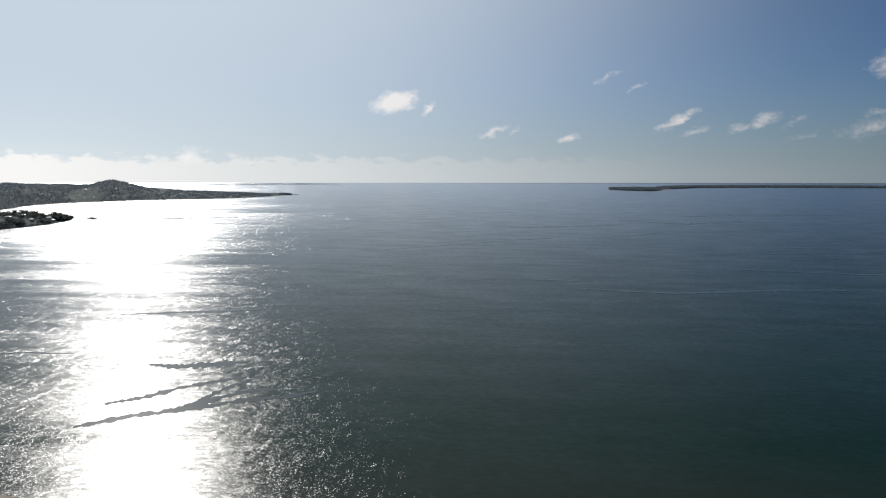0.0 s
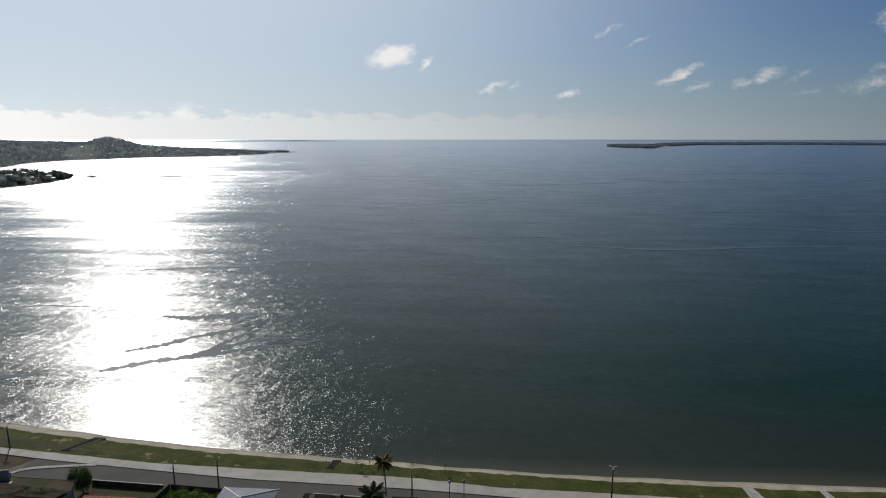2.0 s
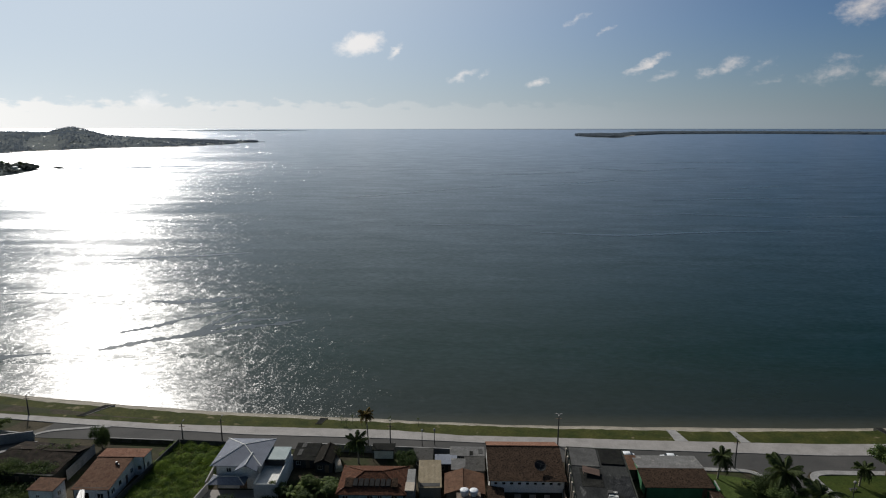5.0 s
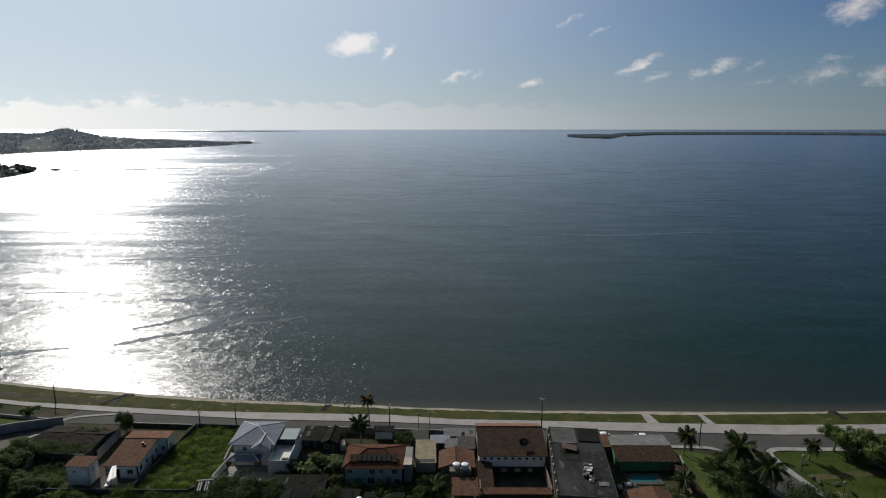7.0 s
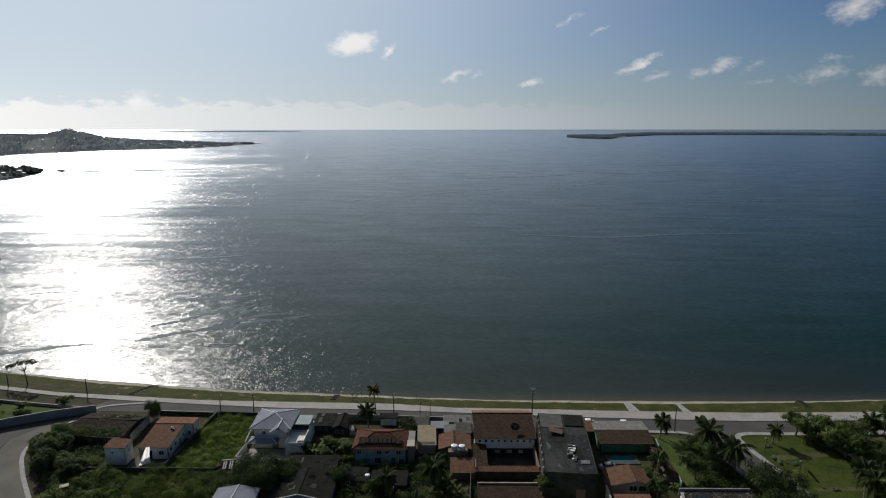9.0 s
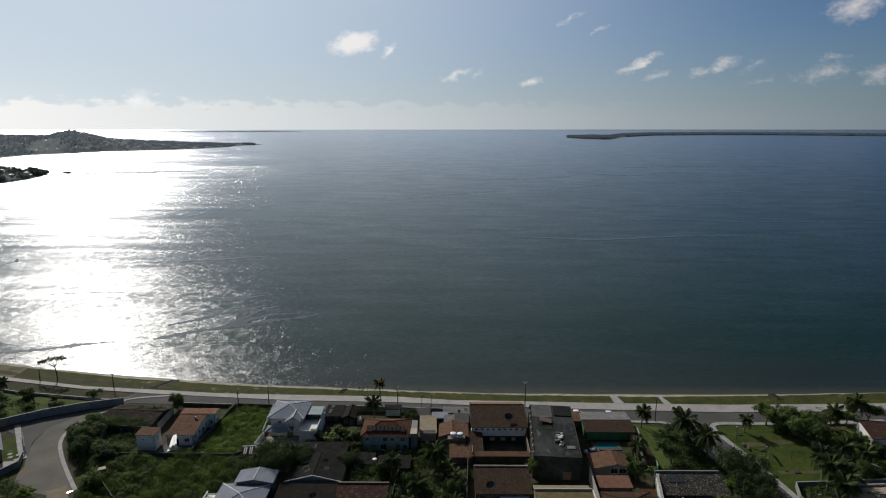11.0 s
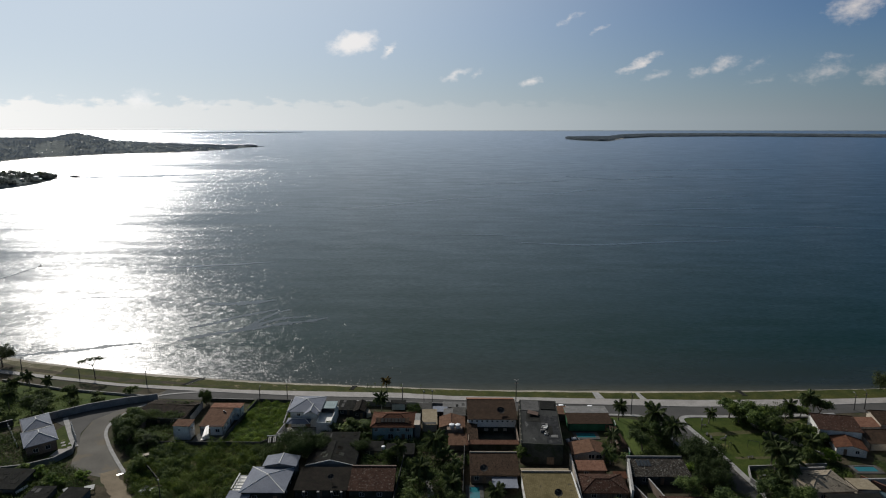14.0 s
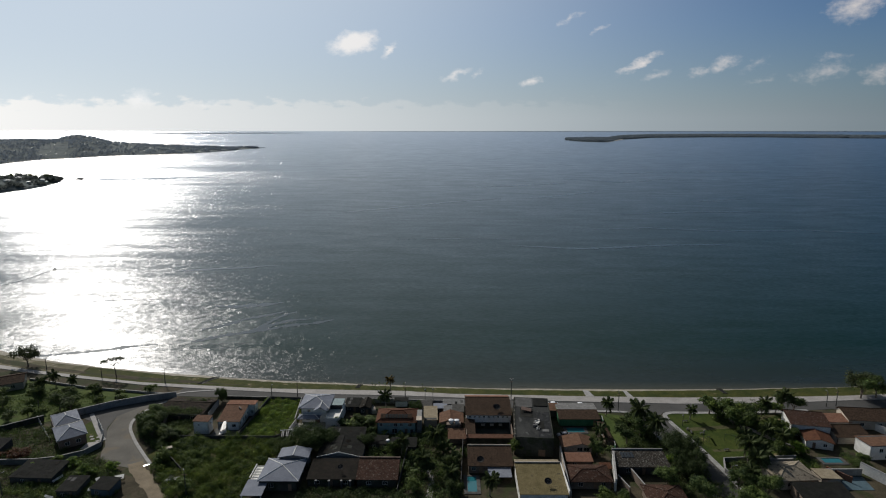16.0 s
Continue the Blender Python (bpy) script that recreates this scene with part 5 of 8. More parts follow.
# ---- houses ----
W = lambda c, s, w, h, k="window": (c, s, w, h, k)

big = house("terrace_house", 18, 243, 14.6, 14.0, 4.8, "plaster_white", "two-storey white house with a weathered brown tile roof and vent holes",
            roofs=[dict(kind="gable_x", w=14.6, d=14.0, h=4.8, rise=1.75, mat="tile_brown", over=0.3, ridge_at=2.4)], gable=("x", 1.7, 2.4),
            holes={"front": [W(0.08 + 0.105 * i, 3.75, 0.6, 0.55, "open") for i in range(9)], "left": [W(0.3, 1.0, 1.2, 1.2), W(0.7, 1.0, 1.2, 1.2)]})
for sx, nm in ((-7.6, "left"), (6.9, "right")):
    bm = bmesh.new()
    box(bm, sx, -16.4, 0, sx + 0.22, -7.02, 3.0)
    part("side_wall", bm, "plaster_brown", big)
bm = bmesh.new()
box(bm, -7.3, -16.6, 0, 6.85, -16.4, 1.9)
part("front_wall", bm, "mossy_shaded_wall", big)
# veranda tiles take the lit tone, sunlight included in the colour
bm = bmesh.new()
slab(bm, [(-8, -17.1, 2.2), (7.2, -17.1, 2.2), (7.2, -15.6, 2.75), (-8, -15.6, 2.75)], 0.12)
part("veranda_roof", bm, "tile_lit_orange", big, "orange tile veranda roof in a sunlit colour")
bm = bmesh.new()
slab(bm, [(-7.9, -15.5, 2.8), (-4.6, -15.5, 2.6), (-4.6, -7.1, 3.2), (-7.9, -7.1, 3.7)], 0.12)
part("lean_to_roof", bm, "tile_brown", big)
bm = bmesh.new()
wall_run(bm, (-4.5, -7.1), (6.8, -7.1), 0.0, 2.15, 0.08, [(2.0, 3.3, 0.85, 1.75), (4.9, 6.2, 0.85, 1.75), (7.8, 8.9, 0.85, 1.75)])
part("lower_front", bm, "mossy_shaded_wall", big, "dark lower front")
for u0, u1 in ((2.0, 3.3), (4.9, 6.2), (7.8, 8.9)):
    part("shutter", soft_box(-4.5 + u0 + 0.02, -7.09, 0.87, -4.5 + u1 - 0.02, -7.04, 1.73, 0.01), "plaster_cream", big)
# floor coloured dark to stand for the house's shadow in the courtyard
part("courtyard_floor", soft_box(-7.3, -16.38, 0.02, 6.85, -7.13, 0.12, 0.02), "mossy_shaded_wall", big)

# extra slab in the lit tile tone stands for sun on the back slope
bm = bmesh.new()
slab(bm, [(7.5, 7.25, 4.88), (-7.5, 7.25, 4.88), (-7.5, 2.9, 6.5), (7.5, 2.9, 6.5)], 0.05)
part("back_slope", bm, "tile_lit_orange", big, "orange tiles over the back rooms in a sunlit colour")


def dish(x, y, z, r, turn, mesh=True):
    t = thing("satellite_dish", x, y, z, "dark mesh satellite dish on a short mast", "satellite dish", turn, "satellite dishes")
    bm = bmesh.new()
    tube(bm, [(0, 0, -0.3), (0, 0, 0.9)], [0.05, 0.05])
    part("mast", bm, "dark_metal", t)
    bm = lathe([(0.05, 0.0), (r * 0.4, 0.06 * r), (r * 0.75, 0.22 * r), (r, 0.4 * r), (r * 0.97, 0.42 * r), (r * 0.72, 0.25 * r), (r * 0.38, 0.09 * r), (0.05, 0.03)], 20)
    bm.transform(pose(0, 0.1, 0.9, 28, 0, 0))
    part("reflector", bm, "dish_mesh", t)
    bm = bmesh.new()
    for a in (0, 120, 240):
        tube(bm, [pose(0, 0.1, 0.9, 28, 0, 0) @ Vector((r * 0.9 * math.cos(radians(a)), r * 0.9 * math.sin(radians(a)), 0.38 * r)), pose(0, 0.1, 0.9, 28, 0, 0) @ Vector((0, 0, r * 0.9))], [0.02, 0.02], 4)
    part("feed_arm", bm, "dark_metal", t)
    return t


dish(20.7, 238.5, 6.7, 1.2, 15)

low = house("rear_house", 16.9, 214.2, 12.6, 8.2, 2.5, "plaster_brown", "single-storey house with a brown tile roof and white awning",
            roofs=[dict(kind="mono_front", w=12.6, d=8.2, h=2.5, rise=1.5, mat="tile_brown", over=0.25)], gable=("x", 1.5, 4.0),
            holes={"front": [W(0.12, 0.9, 1.2, 1.1), W(0.28, 0.0, 0.9, 2.0, "door"), W(0.8, 0.9, 1.4, 1.1)]})
bm = bmesh.new()
slab(bm, [(-0.9, -8.6, 1.7), (5.7, -8.6, 1.7), (5.7, -4.2, 2.0), (-0.9, -4.2, 2.0)], 0.08)
part("awning", bm, "metal_pale", low, "white corrugated awning")
for px in (-0.7, 5.5):
    part("awning_post", soft_box(px - 0.06, -8.4, 0, px + 0.06, -8.28, 1.65, 0.01), "dark_metal", low)
part("ridge_wall", soft_box(-6.4, 4.2, 2.2, 6.5, 4.45, 4.3), "plaster_cream", low)
dish(14.0, 210.9, 4.3, 1.05, -10)

# wall colour mixes moss with the shade on the landward front
grey = house("flat_roofed_building", 31.8, 232.6, 11.4, 26.6, 5.9, "mossy_shaded_wall", "two-storey mossy building, shade darkened into its walls, with a stained flat roof", turn=-5, parapet=0.25,
             holes={"front": [W(0.7, 0.0, 2.0, 2.2, "door")], "left": [W(0.15 + 0.14 * i, 3.4, 0.9, 1.2) for i in range(6)]},
             category="building")
bm = bmesh.new()
box(bm, -5.45, -13.05, 5.9, 5.45, 13.05, 6.02)
part("roof_deck", bm, "deck_felt", grey)
for i in range(9):
    part("pilaster", soft_box(-5.98, -12.4 + i * 3.0, 0.0, -5.72, -11.9 + i * 3.0, 6.5), "plaster_cream", grey)
part("stair_head", soft_box(0.6, 7.2, 6.03, 5.1, 12.8, 6.3), "fibre_dark", grey, "dark sheet-covered stair head")
bm = bmesh.new()
slab(bm, [(-3.6, 3.0, 6.9), (-0.4, 2.4, 6.5), (-0.2, 4.4, 6.6), (-3.4, 5.0, 7.0)], 0.07)
part("sheet", bm, "rust_metal", grey, "rusty sheet laid over the roof")
for p in ((-3.4, 3.2), (-0.7, 2.7), (-0.5, 4.1), (-3.2, 4.6)):
    part("prop", soft_box(p[0], p[1], 6.03, p[0] + 0.12, p[1] + 0.12, 6.52, 0.01), "timber", grey)
part("sheet", soft_box(2.6, -9.6, 6.13, 4.6, -8.2, 6.24), "fibre_pale", grey, "pale roofing sheet lying on the roof")
rr = random.Random(3)
for i in range(5):
    part("deck_sheet", soft_box(1.3 + i * 0.82, -12.9, 6.03, 2.1 + i * 0.82, rr.uniform(1.6, 4.6), 6.07 + 0.03 * (i % 2), 0.01), "sheet_stained", grey, "dark ribbed sheet patching the roof")
# thin black sheet added to stand for a roof stain
part("tarpaulin", soft_box(1.5, -7.9, 6.12, 3.3, -3.0, 6.17, 0.02), "dark_stone", grey, "thin black sheet standing for a stain on the roof")
for i in range(30):
    x, y, s = rr.gauss(0.6, 0.55), rr.uniform(-9.2, -2.4), rr.uniform(0.3, 1.0)
    part("rubble", soft_box(x, y, 6.03, x + s, y + s * 0.8, 6.03 + s * rr.uniform(0.3, 1.0)), rr.choice(["fibre_pale", "old_concrete", "dark_metal", "plaster_white", "kerb_stone"]), grey)
part("upper_slab", soft_box(-5.3, 6.2, 6.03, 0.2, 13.0, 6.16), "old_concrete", grey)
part("dark_patch", soft_box(-3.9, -0.6, 6.03, 0.2, 5.6, 6.06, 0.01), "dark_stone", grey, "black patch under the rusty sheet")

kh = house("khaki_roofed_house", 29.9, 201.8, 12.6, 13.2, 3.5, "plaster_white", "house with a faded khaki sheet roof and a dish",
           roofs=[dict(kind="mono_front", w=12.6, d=13.2, h=3.5, rise=0.8, mat="sheet_khaki", over=0.15)], gable=("x", 0.75, 6.4),
           holes={"front": [W(0.2, 0.9, 1.4, 1.2), W(0.5, 0, 1.0, 2.1, "door"), W(0.8, 0.9, 1.4, 1.2)], "left": [W(0.3, 1, 1.2, 1.1), W(0.7, 1, 1.2, 1.1)]})
part("parapet", soft_box(-6.4, 6.75, 3.0, 6.5, 7.1, 4.7), "plaster_cream", kh)
part("back_roof", soft_box(-6.3, 7.11, 3.7, 6.3, 9.3, 3.95), "sheet_cream", kh, "pale flat roof of the back rooms")
part("back_rooms", soft_box(-6.1, 7.12, 0.0, 6.1, 9.1, 3.69), "plaster_white", kh)
part("parapet", soft_box(6.47, -6.7, 3.0, 6.7, 6.7, 4.6), "plaster_white", kh)
dish(31.4, 198.8, 5.35, 1.0, 5)

house("gabled_cottage", 44, 223.6, 9.0, 6.0, 2.4, "plaster_cream", "cream cottage with an orange tile gable roof by the pool",
      roofs=[dict(kind="gable_y", w=9.0, d=6.0, h=2.4, rise=1.2, mat="tile_orange", over=0.35, ridge_at=1.2)], gable=("y", 1.15, 1.2),
      holes={"front": [W(0.57, 0.9, 1.7, 1.3), W(0.8, 0.9, 1.7, 1.3), W(0.1, 1.4, 0.45, 0.45), W(0.25, 1.4, 0.45, 0.45)], "left": [W(0.5, 1, 1.2, 1.0)]})
house("red_roofed_annex", 43, 214.8, 7.4, 3.8, 2.3, "plaster_brown", "low annex with a red tile roof", roofs=[dict(kind="mono_front", w=7.4, d=3.8, h=2.3, rise=0.5, mat="tile_lit_orange", over=0.2)], gable=("x", 0.45, 1.8), holes={"front": [W(0.3, 0.8, 1.2, 1.0)]})
house("mossy_roofed_house", 44, 206.8, 11.4, 7.8, 2.4, "plaster_brown", "house with a dark mossy hipped tile roof", roofs=[dict(kind="hip", w=11.4, d=7.8, h=2.4, rise=1.3, mat="tile_patched", over=0.4)], holes={"front": [W(0.25, 0.8, 1.3, 1.1), W(0.6, 0, 0.9, 2.0, "door"), W(0.8, 0.8, 1.3, 1.1)]})
house("red_roofed_porch", 49.8, 210.6, 3.0, 2.2, 2.2, "plaster_brown", "small porch with a red tile roof", roofs=[dict(kind="mono_front", w=3.0, d=2.2, h=2.2, rise=0.4, mat="tile_red", over=0.2)], gable=("x", 0.35, 1.0))

pooly = house("pool_house", 48.2, 243.4, 13.2, 11.0, 2.5, "plaster_green", "long low green pool house under brown tiles and pale sheets",
              roofs=[dict(kind="mono_front", w=13.2, d=5.4, h=2.52, rise=0.6, mat="tile_brown", over=0.25, off=(0, -2.9)), dict(kind="mono_back", w=13.2, d=5.2, h=2.62, rise=0.5, mat="fibre_pale", over=0.2, off=(0.2, 2.9))],
              gable=("x", 0.5, 0), holes={"front": [W(0.88, 0, 1.0, 2.0, "door")]})
house("orange_shed", 40.6, 246.4, 3.4, 4.6, 2.4, "plaster_brown", "narrow shed with an orange tile roof", roofs=[dict(kind="mono_front", w=3.4, d=4.6, h=2.4, rise=0.4, mat="tile_orange", over=0.2)], gable=("x", 0.35, 2.2), category="shed", group="sheds")
house("garden_shed", 54.9, 231, 1.9, 12.6, 1.9, "plaster_brown", "long narrow shed with a brown tile roof", turn=2, roofs=[dict(kind="mono_right", w=1.9, d=12.6, h=1.9, rise=0.3, mat="tile_brown", over=0.2)], category="shed", group="sheds", holes={"left": [W(0.5, 0.6, 2.0, 1.1)]})


def pool(x, y, w, d, label, deck):
    t = thing("swimming_pool", x, y, G, label, "swimming pool", 0, "swimming pools")
    bm = bmesh.new()
    o = 1.0
    for q in ((-w / 2 - o, -d / 2 - o, w / 2 + o, -d / 2), (-w / 2 - o, d / 2, w / 2 + o, d / 2 + o * 0.6), (-w / 2 - o, -d / 2, -w / 2, d / 2), (w / 2, -d / 2, w / 2 + o, d / 2)):
        box(bm, q[0], q[1], -0.1, q[2], q[3], 0.14)
    part("deck", bm, deck, t)
    bm = bmesh.new()
    box(bm, -w / 2 + 0.003, -d / 2 + 0.003, -0.1, w / 2 - 0.003, d / 2 - 0.003, 0.05)
    part("pool_surface", bm, "pool_water", t, "turquoise still water")
    return t


pool(46.3, 235.0, 5.6, 2.6, "small turquoise swimming pool with a dark stone deck", "old_concrete")
pool(11.4, 204.8, 2.6, 7.2, "narrow blue swimming pool beside a house", "old_concrete")
pool(118.9, 217.6, 5.6, 2.4, "small dull blue swimming pool behind the cottages", "old_concrete")
flat_piece("yard_paving", [(113, 203), (121.6, 203), (122.4, 209.4), (115, 209.6)], 1.53, 0.2, "yard_blue", "dull blue paved yard behind a tall wall", "pavement")

h8 = house("broken_tile_house", 60.6, 213.4, 14.6, 7.2, 2.6, "old_concrete", "old house with a patchy broken tile roof and dark skylights",
           roofs=[dict(kind="mono_front", w=14.6, d=7.2, h=2.6, rise=0.9, mat="tile_broken", over=0.3)], gable=("x", 0.85, 3.5), holes={"front": [W(0.2, 0.8, 1.4, 1.2), W(0.5, 0, 1, 2.0, "door"), W(0.8, 0.8, 1.4, 1.2)]})
part("ridge_wall", soft_box(-7.4, 3.75, 2.2, 7.6, 4.1, 3.9), "plaster_grey", h8)
for i in range(4):
    bm = bmesh.new()
    slab(bm, [(-5.4 + i * 0.95, 0.2, 3.22), (-4.6 + i * 0.95, 0.2, 3.22), (-4.6 + i * 0.95, 2.6, 3.52), (-5.4 + i * 0.95, 2.6, 3.52)], 0.08)
    part("skylight", bm, "window_glass", h8)
rr = random.Random(14)
for i in range(120):
    x, y = rr.uniform(-7.3, 7.3), rr.uniform(-3.7, 2.8)
    if -5.6 < x < -1.6 and y > 0:
        continue
    z = 2.6 + 0.9 * (y + 3.9) / 7.8
    bm = bmesh.new()
    s = rr.uniform(0.1, 0.24)
    slab(bm, [(x, y, z + 0.05), (x + s, y, z + 0.07), (x + s, y + s * 1.3, z + 0.16), (x, y + s * 1.3, z + 0.12)], 0.04)
    part("loose_tile", bm, "fibre_grey" if rr.random() < 0.7 else "tile_brown", h8)
wall_thing("yard_wall", [(53.2, 216.4), (50.2, 202)], 3.6, "plaster_white", "tall white wall beside the broken tile house", 0.5)
wall_thing("yard_wall", [(56.6, 209), (58.2, 200.4)], 2.4, "plaster_brown", "terracotta coloured yard wall", 0.25)
wall_thing("yard_wall", [(52, 206), (53.6, 200)], 2.4, "plaster_brown", "terracotta coloured yard wall", 0.25)
house("hipped_red_house", 62, 195.4, 9.6, 10.4, 2.7, "plaster_brown", "house with a hipped red tile roof", roofs=[dict(kind="hip_y", w=9.6, d=10.4, h=2.7, rise=1.6, mat="tile_patched", over=0.5)], holes={"front": [W(0.3, 0.8, 1.4, 1.1)]})

house("tiled_white_house", 121.0, 235.6, 11.4, 8.6, 4.2, "plaster_white", "white two-level house with a weathered orange tile roof", turn=-10,
      roofs=[dict(kind="gable_x", w=11.4, d=8.6, h=4.1, rise=1.2, mat="tile_patched", over=0.4, ridge_at=3.2)], gable=("x", 1.0, 3.2),
      holes={"left": [W(0.3, 1.5, 1.6, 1.2), W(0.7, 1.5, 1.6, 1.2)], "front": [W(0.3, 0.8, 1.4, 1.2), W(0.7, 0.8, 1.4, 1.2)]})
# wing roof in the lit tile tone
house("orange_roofed_wing", 133, 239.4, 10.0, 4.6, 2.3, "plaster_white", "low wing with an orange tile roof in a sunlit colour", roofs=[dict(kind="mono_front", w=10.0, d=4.6, h=2.3, rise=0.6, mat="tile_lit_orange", over=0.3)], gable=("x", 0.5, 2.2))
house("small_white_cottage", 119.9, 227.2, 7.6, 6.2, 2.3, "plaster_white", "small white cottage with a red hipped tile roof", turn=-16,
      roofs=[dict(kind="gable_y", w=7.6, d=6.2, h=2.3, rise=1.0, mat="tile_red", over=0.4)], gable=("y", 0.95, 0), holes={"front": [W(0.3, 0.0, 0.9, 1.9, "door"), W(0.7, 0.8, 1.1, 1.0)]})
house("brown_roofed_house", 131.4, 231.2, 10.0, 8.0, 2.5, "plaster_cream", "cream house with a dark brown tile roof", roofs=[dict(kind="gable_x", w=10.0, d=8.0, h=2.4, rise=1.1, mat="tile_brown", over=0.4, ridge_at=2.0)], gable=("x", 1.0, 2.0), holes={"front": [W(0.6, 0.8, 1.6, 1.1), W(0.85, 0.8, 1.2, 1.1)]})
house("tall_white_house", 135.6, 221.6, 11.4, 6.4, 4.4, "plaster_white", "tall white house with blue windows and orange tiles", turn=4,
      roofs=[dict(kind="mono_back", w=11.4, d=6.4, h=4.3, rise=0.5, mat="tile_orange", over=0.3)], gable=("x", 0.45, -3.0),
      holes={"front": [W(0.3, 2.4, 1.2, 1.2, "sill"), W(0.6, 2.4, 1.2, 1.2, "sill"), W(0.5, 0.3, 1.6, 1.4), W(0.85, 2.4, 1.2, 1.2)]}, frame_mat="plaster_blue")
house("street_house", 143.2, 240.2, 13.6, 8.0, 3.3, "plaster_cream", "low street house with a dull brown tile roof", turn=-6, roofs=[dict(kind="gable_x", w=13.6, d=8.0, h=3.2, rise=1.3, mat="tile_brown", over=0.4, ridge_at=2.5)], gable=("x", 1.2, 2.5), holes={"left": [W(0.4, 1, 1.4, 1.2)], "front": [W(0.3, 1, 1.4, 1.2), W(0.7, 1, 1.4, 1.2)]})
wall_thing("yard_wall", [(144, 236), (147.4, 229)], 2.2, "plaster_white", "white sloping yard wall", 0.3)
house("street_house", 160, 238, 14, 10, 3.2, "plaster_cream", "low street house with a dull orange tile roof", roofs=[dict(kind="gable_x", w=14, d=10, h=3.1, rise=1.4, mat="tile_orange", over=0.4)], gable=("x", 1.3, 0))
house("beige_roofed_house", 100.4, 207.6, 11.0, 8.6, 2.9, "plaster_cream", "house with a faded beige tile roof behind the park", turn=4, roofs=[dict(kind="hip", w=11.0, d=8.6, h=2.9, rise=1.6, mat="tile_beige", over=0.5)], holes={"front": [W(0.3, 0.8, 1.4, 1.2), W(0.7, 0.8, 1.4, 1.2)]})
wall_thing("yard_wall", [(104.6, 213.4), (94.2, 212.8)], 3.3, "plaster_cream", "cream rendered wall behind the beige roof", 0.3)
# wall in the lit tile tone, its sunlight coloured in
wall_thing("yard_wall", [(117.6, 206.4), (113.6, 212)], 1.8, "tile_lit_orange", "terracotta yard wall in a sunlit colour", 0.3, coping=False)
house("cream_shed", 110.8, 207.4, 5.8, 4.6, 2.0, "plaster_cream", "low shed with a cream sheet roof", turn=4, roofs=[dict(kind="mono_right", w=5.8, d=4.6, h=2.0, rise=0.5, mat="sheet_cream", over=0.2)], category="shed", group="sheds")
house("dark_roofed_house", 104, 196.6, 13, 9, 2.6, "plaster_brown", "house with a dark weathered sheet roof", roofs=[dict(kind="mono_front", w=13, d=9, h=2.6, rise=0.9, mat="fibre_dark", over=0.3)], gable=("x", 0.85, 4.4))
wall_thing("yard_wall", [(123.2, 212), (128.4, 201), (131, 194)], 3.0, "plaster_white", "tall white boundary wall of the pool yard", 0.3)
wall_thing("yard_wall", [(112, 209.8), (122.6, 210)], 2.0, "plaster_cream", "cream boundary wall of the pool yard", 0.3)
house("white_yard_house", 134, 206, 9, 8, 3.2, "plaster_white", "plain white house behind a tall boundary wall", roofs=[dict(kind="hip", w=9, d=8, h=3.2, rise=1.4, mat="tile_brown", over=0.4)], holes={"front": [W(0.5, 0.9, 1.4, 1.2)]})

# white two-storey house with pale metal roofs
wh = house("white_villa", -40.0, 244.2, 8.6, 9.6, 5.4, "plaster_white", "white two-storey villa with pale grey-blue hipped roofs",
           roofs=[dict(kind="hip", w=8.6, d=9.0, h=5.4, rise=1.7, mat="metal_pale", over=0.9)],
           holes={"front": [W(0.3, 3.6, 1.0, 1.0), W(0.25, 0.8, 1.4, 1.1), W(0.62, 0.0, 1.6, 2.1, "door")], "left": [W(0.3, 3.5, 1.1, 1.1), W(0.7, 3.5, 1.1, 1.1), W(0.5, 0.9, 1.2, 1.1)]})
roof_on(wh, "gable_y", 3.6, 4.0, 5.2, 1.3, "metal_pale", 0.4, off=(2.4, -4.4), name="front_gable_roof")
roof_on(wh, "hip", 6.6, 2.6, 2.6, 0.8, "metal_pale", 0.4, off=(-1.5, -5.8), name="lower_roof")
bm = bmesh.new()
box(bm, 4.6, -9.0, 0, 9.2, 2.8, 3.2)
part("terrace_block", bm, "plaster_white", wh)
part("upper_room", soft_box(4.75, -1.8, 3.203, 9.0, 2.6, 4.9), "plaster_white", wh)
part("upper_roof", soft_box(4.65, -2.2, 4.903, 9.2, 2.8, 5.03), "sheet_teal", wh, "pale teal glazed terrace roof")
for q in ((9.0, -9.0, 9.2, -1.82, 4.2), (4.6, -9.0, 4.75, -5.0, 3.9), (4.77, -9.0, 8.98, -8.85, 3.8)):
    part("terrace_parapet", soft_box(q[0], q[1], 3.203, q[2], q[3], q[4]), "plaster_white", wh)
part("balcony_glass", soft_box(4.8, -1.99, 3.4, 8.9, -1.81, 4.7), "window_glass", wh)
wall_thing("garden_wall", [(-46, 238.6), (-46.8, 232.4), (-38, 231.8)], 1.6, "plaster_white", "white garden wall of the villa", 0.18)
flat_piece("yard_paving", [(-46.4, 238.8), (-46.6, 232.8), (-34, 232), (-31, 235), (-35.6, 239)], 1.54, 0.2, "paving", "pale paved yard of the villa", "pavement")

h13 = house("orange_roofed_house", -66.9, 240.6, 7.0, 13.0, 3.2, "plaster_white", "white house with a broad orange tile roof",
            roofs=[dict(kind="gable_x", w=7.0, d=13.0, h=3.1, rise=1.2, mat="tile_orange", over=0.28, ridge_at=2.8)], gable=("x", 1.05, 2.8),
            holes={"right": [W(0.12, 1.2, 1.2, 1.1), W(0.32, 1.2, 1.0, 1.1), W(0.5, 0.0, 0.9, 2.0, "door"), W(0.66, 1.2, 1.0, 1.1)], "front": [W(0.25, 0.0, 2.6, 2.2, "open"), W(0.75, 1.0, 1.3, 1.1)]})
bm = bmesh.new()
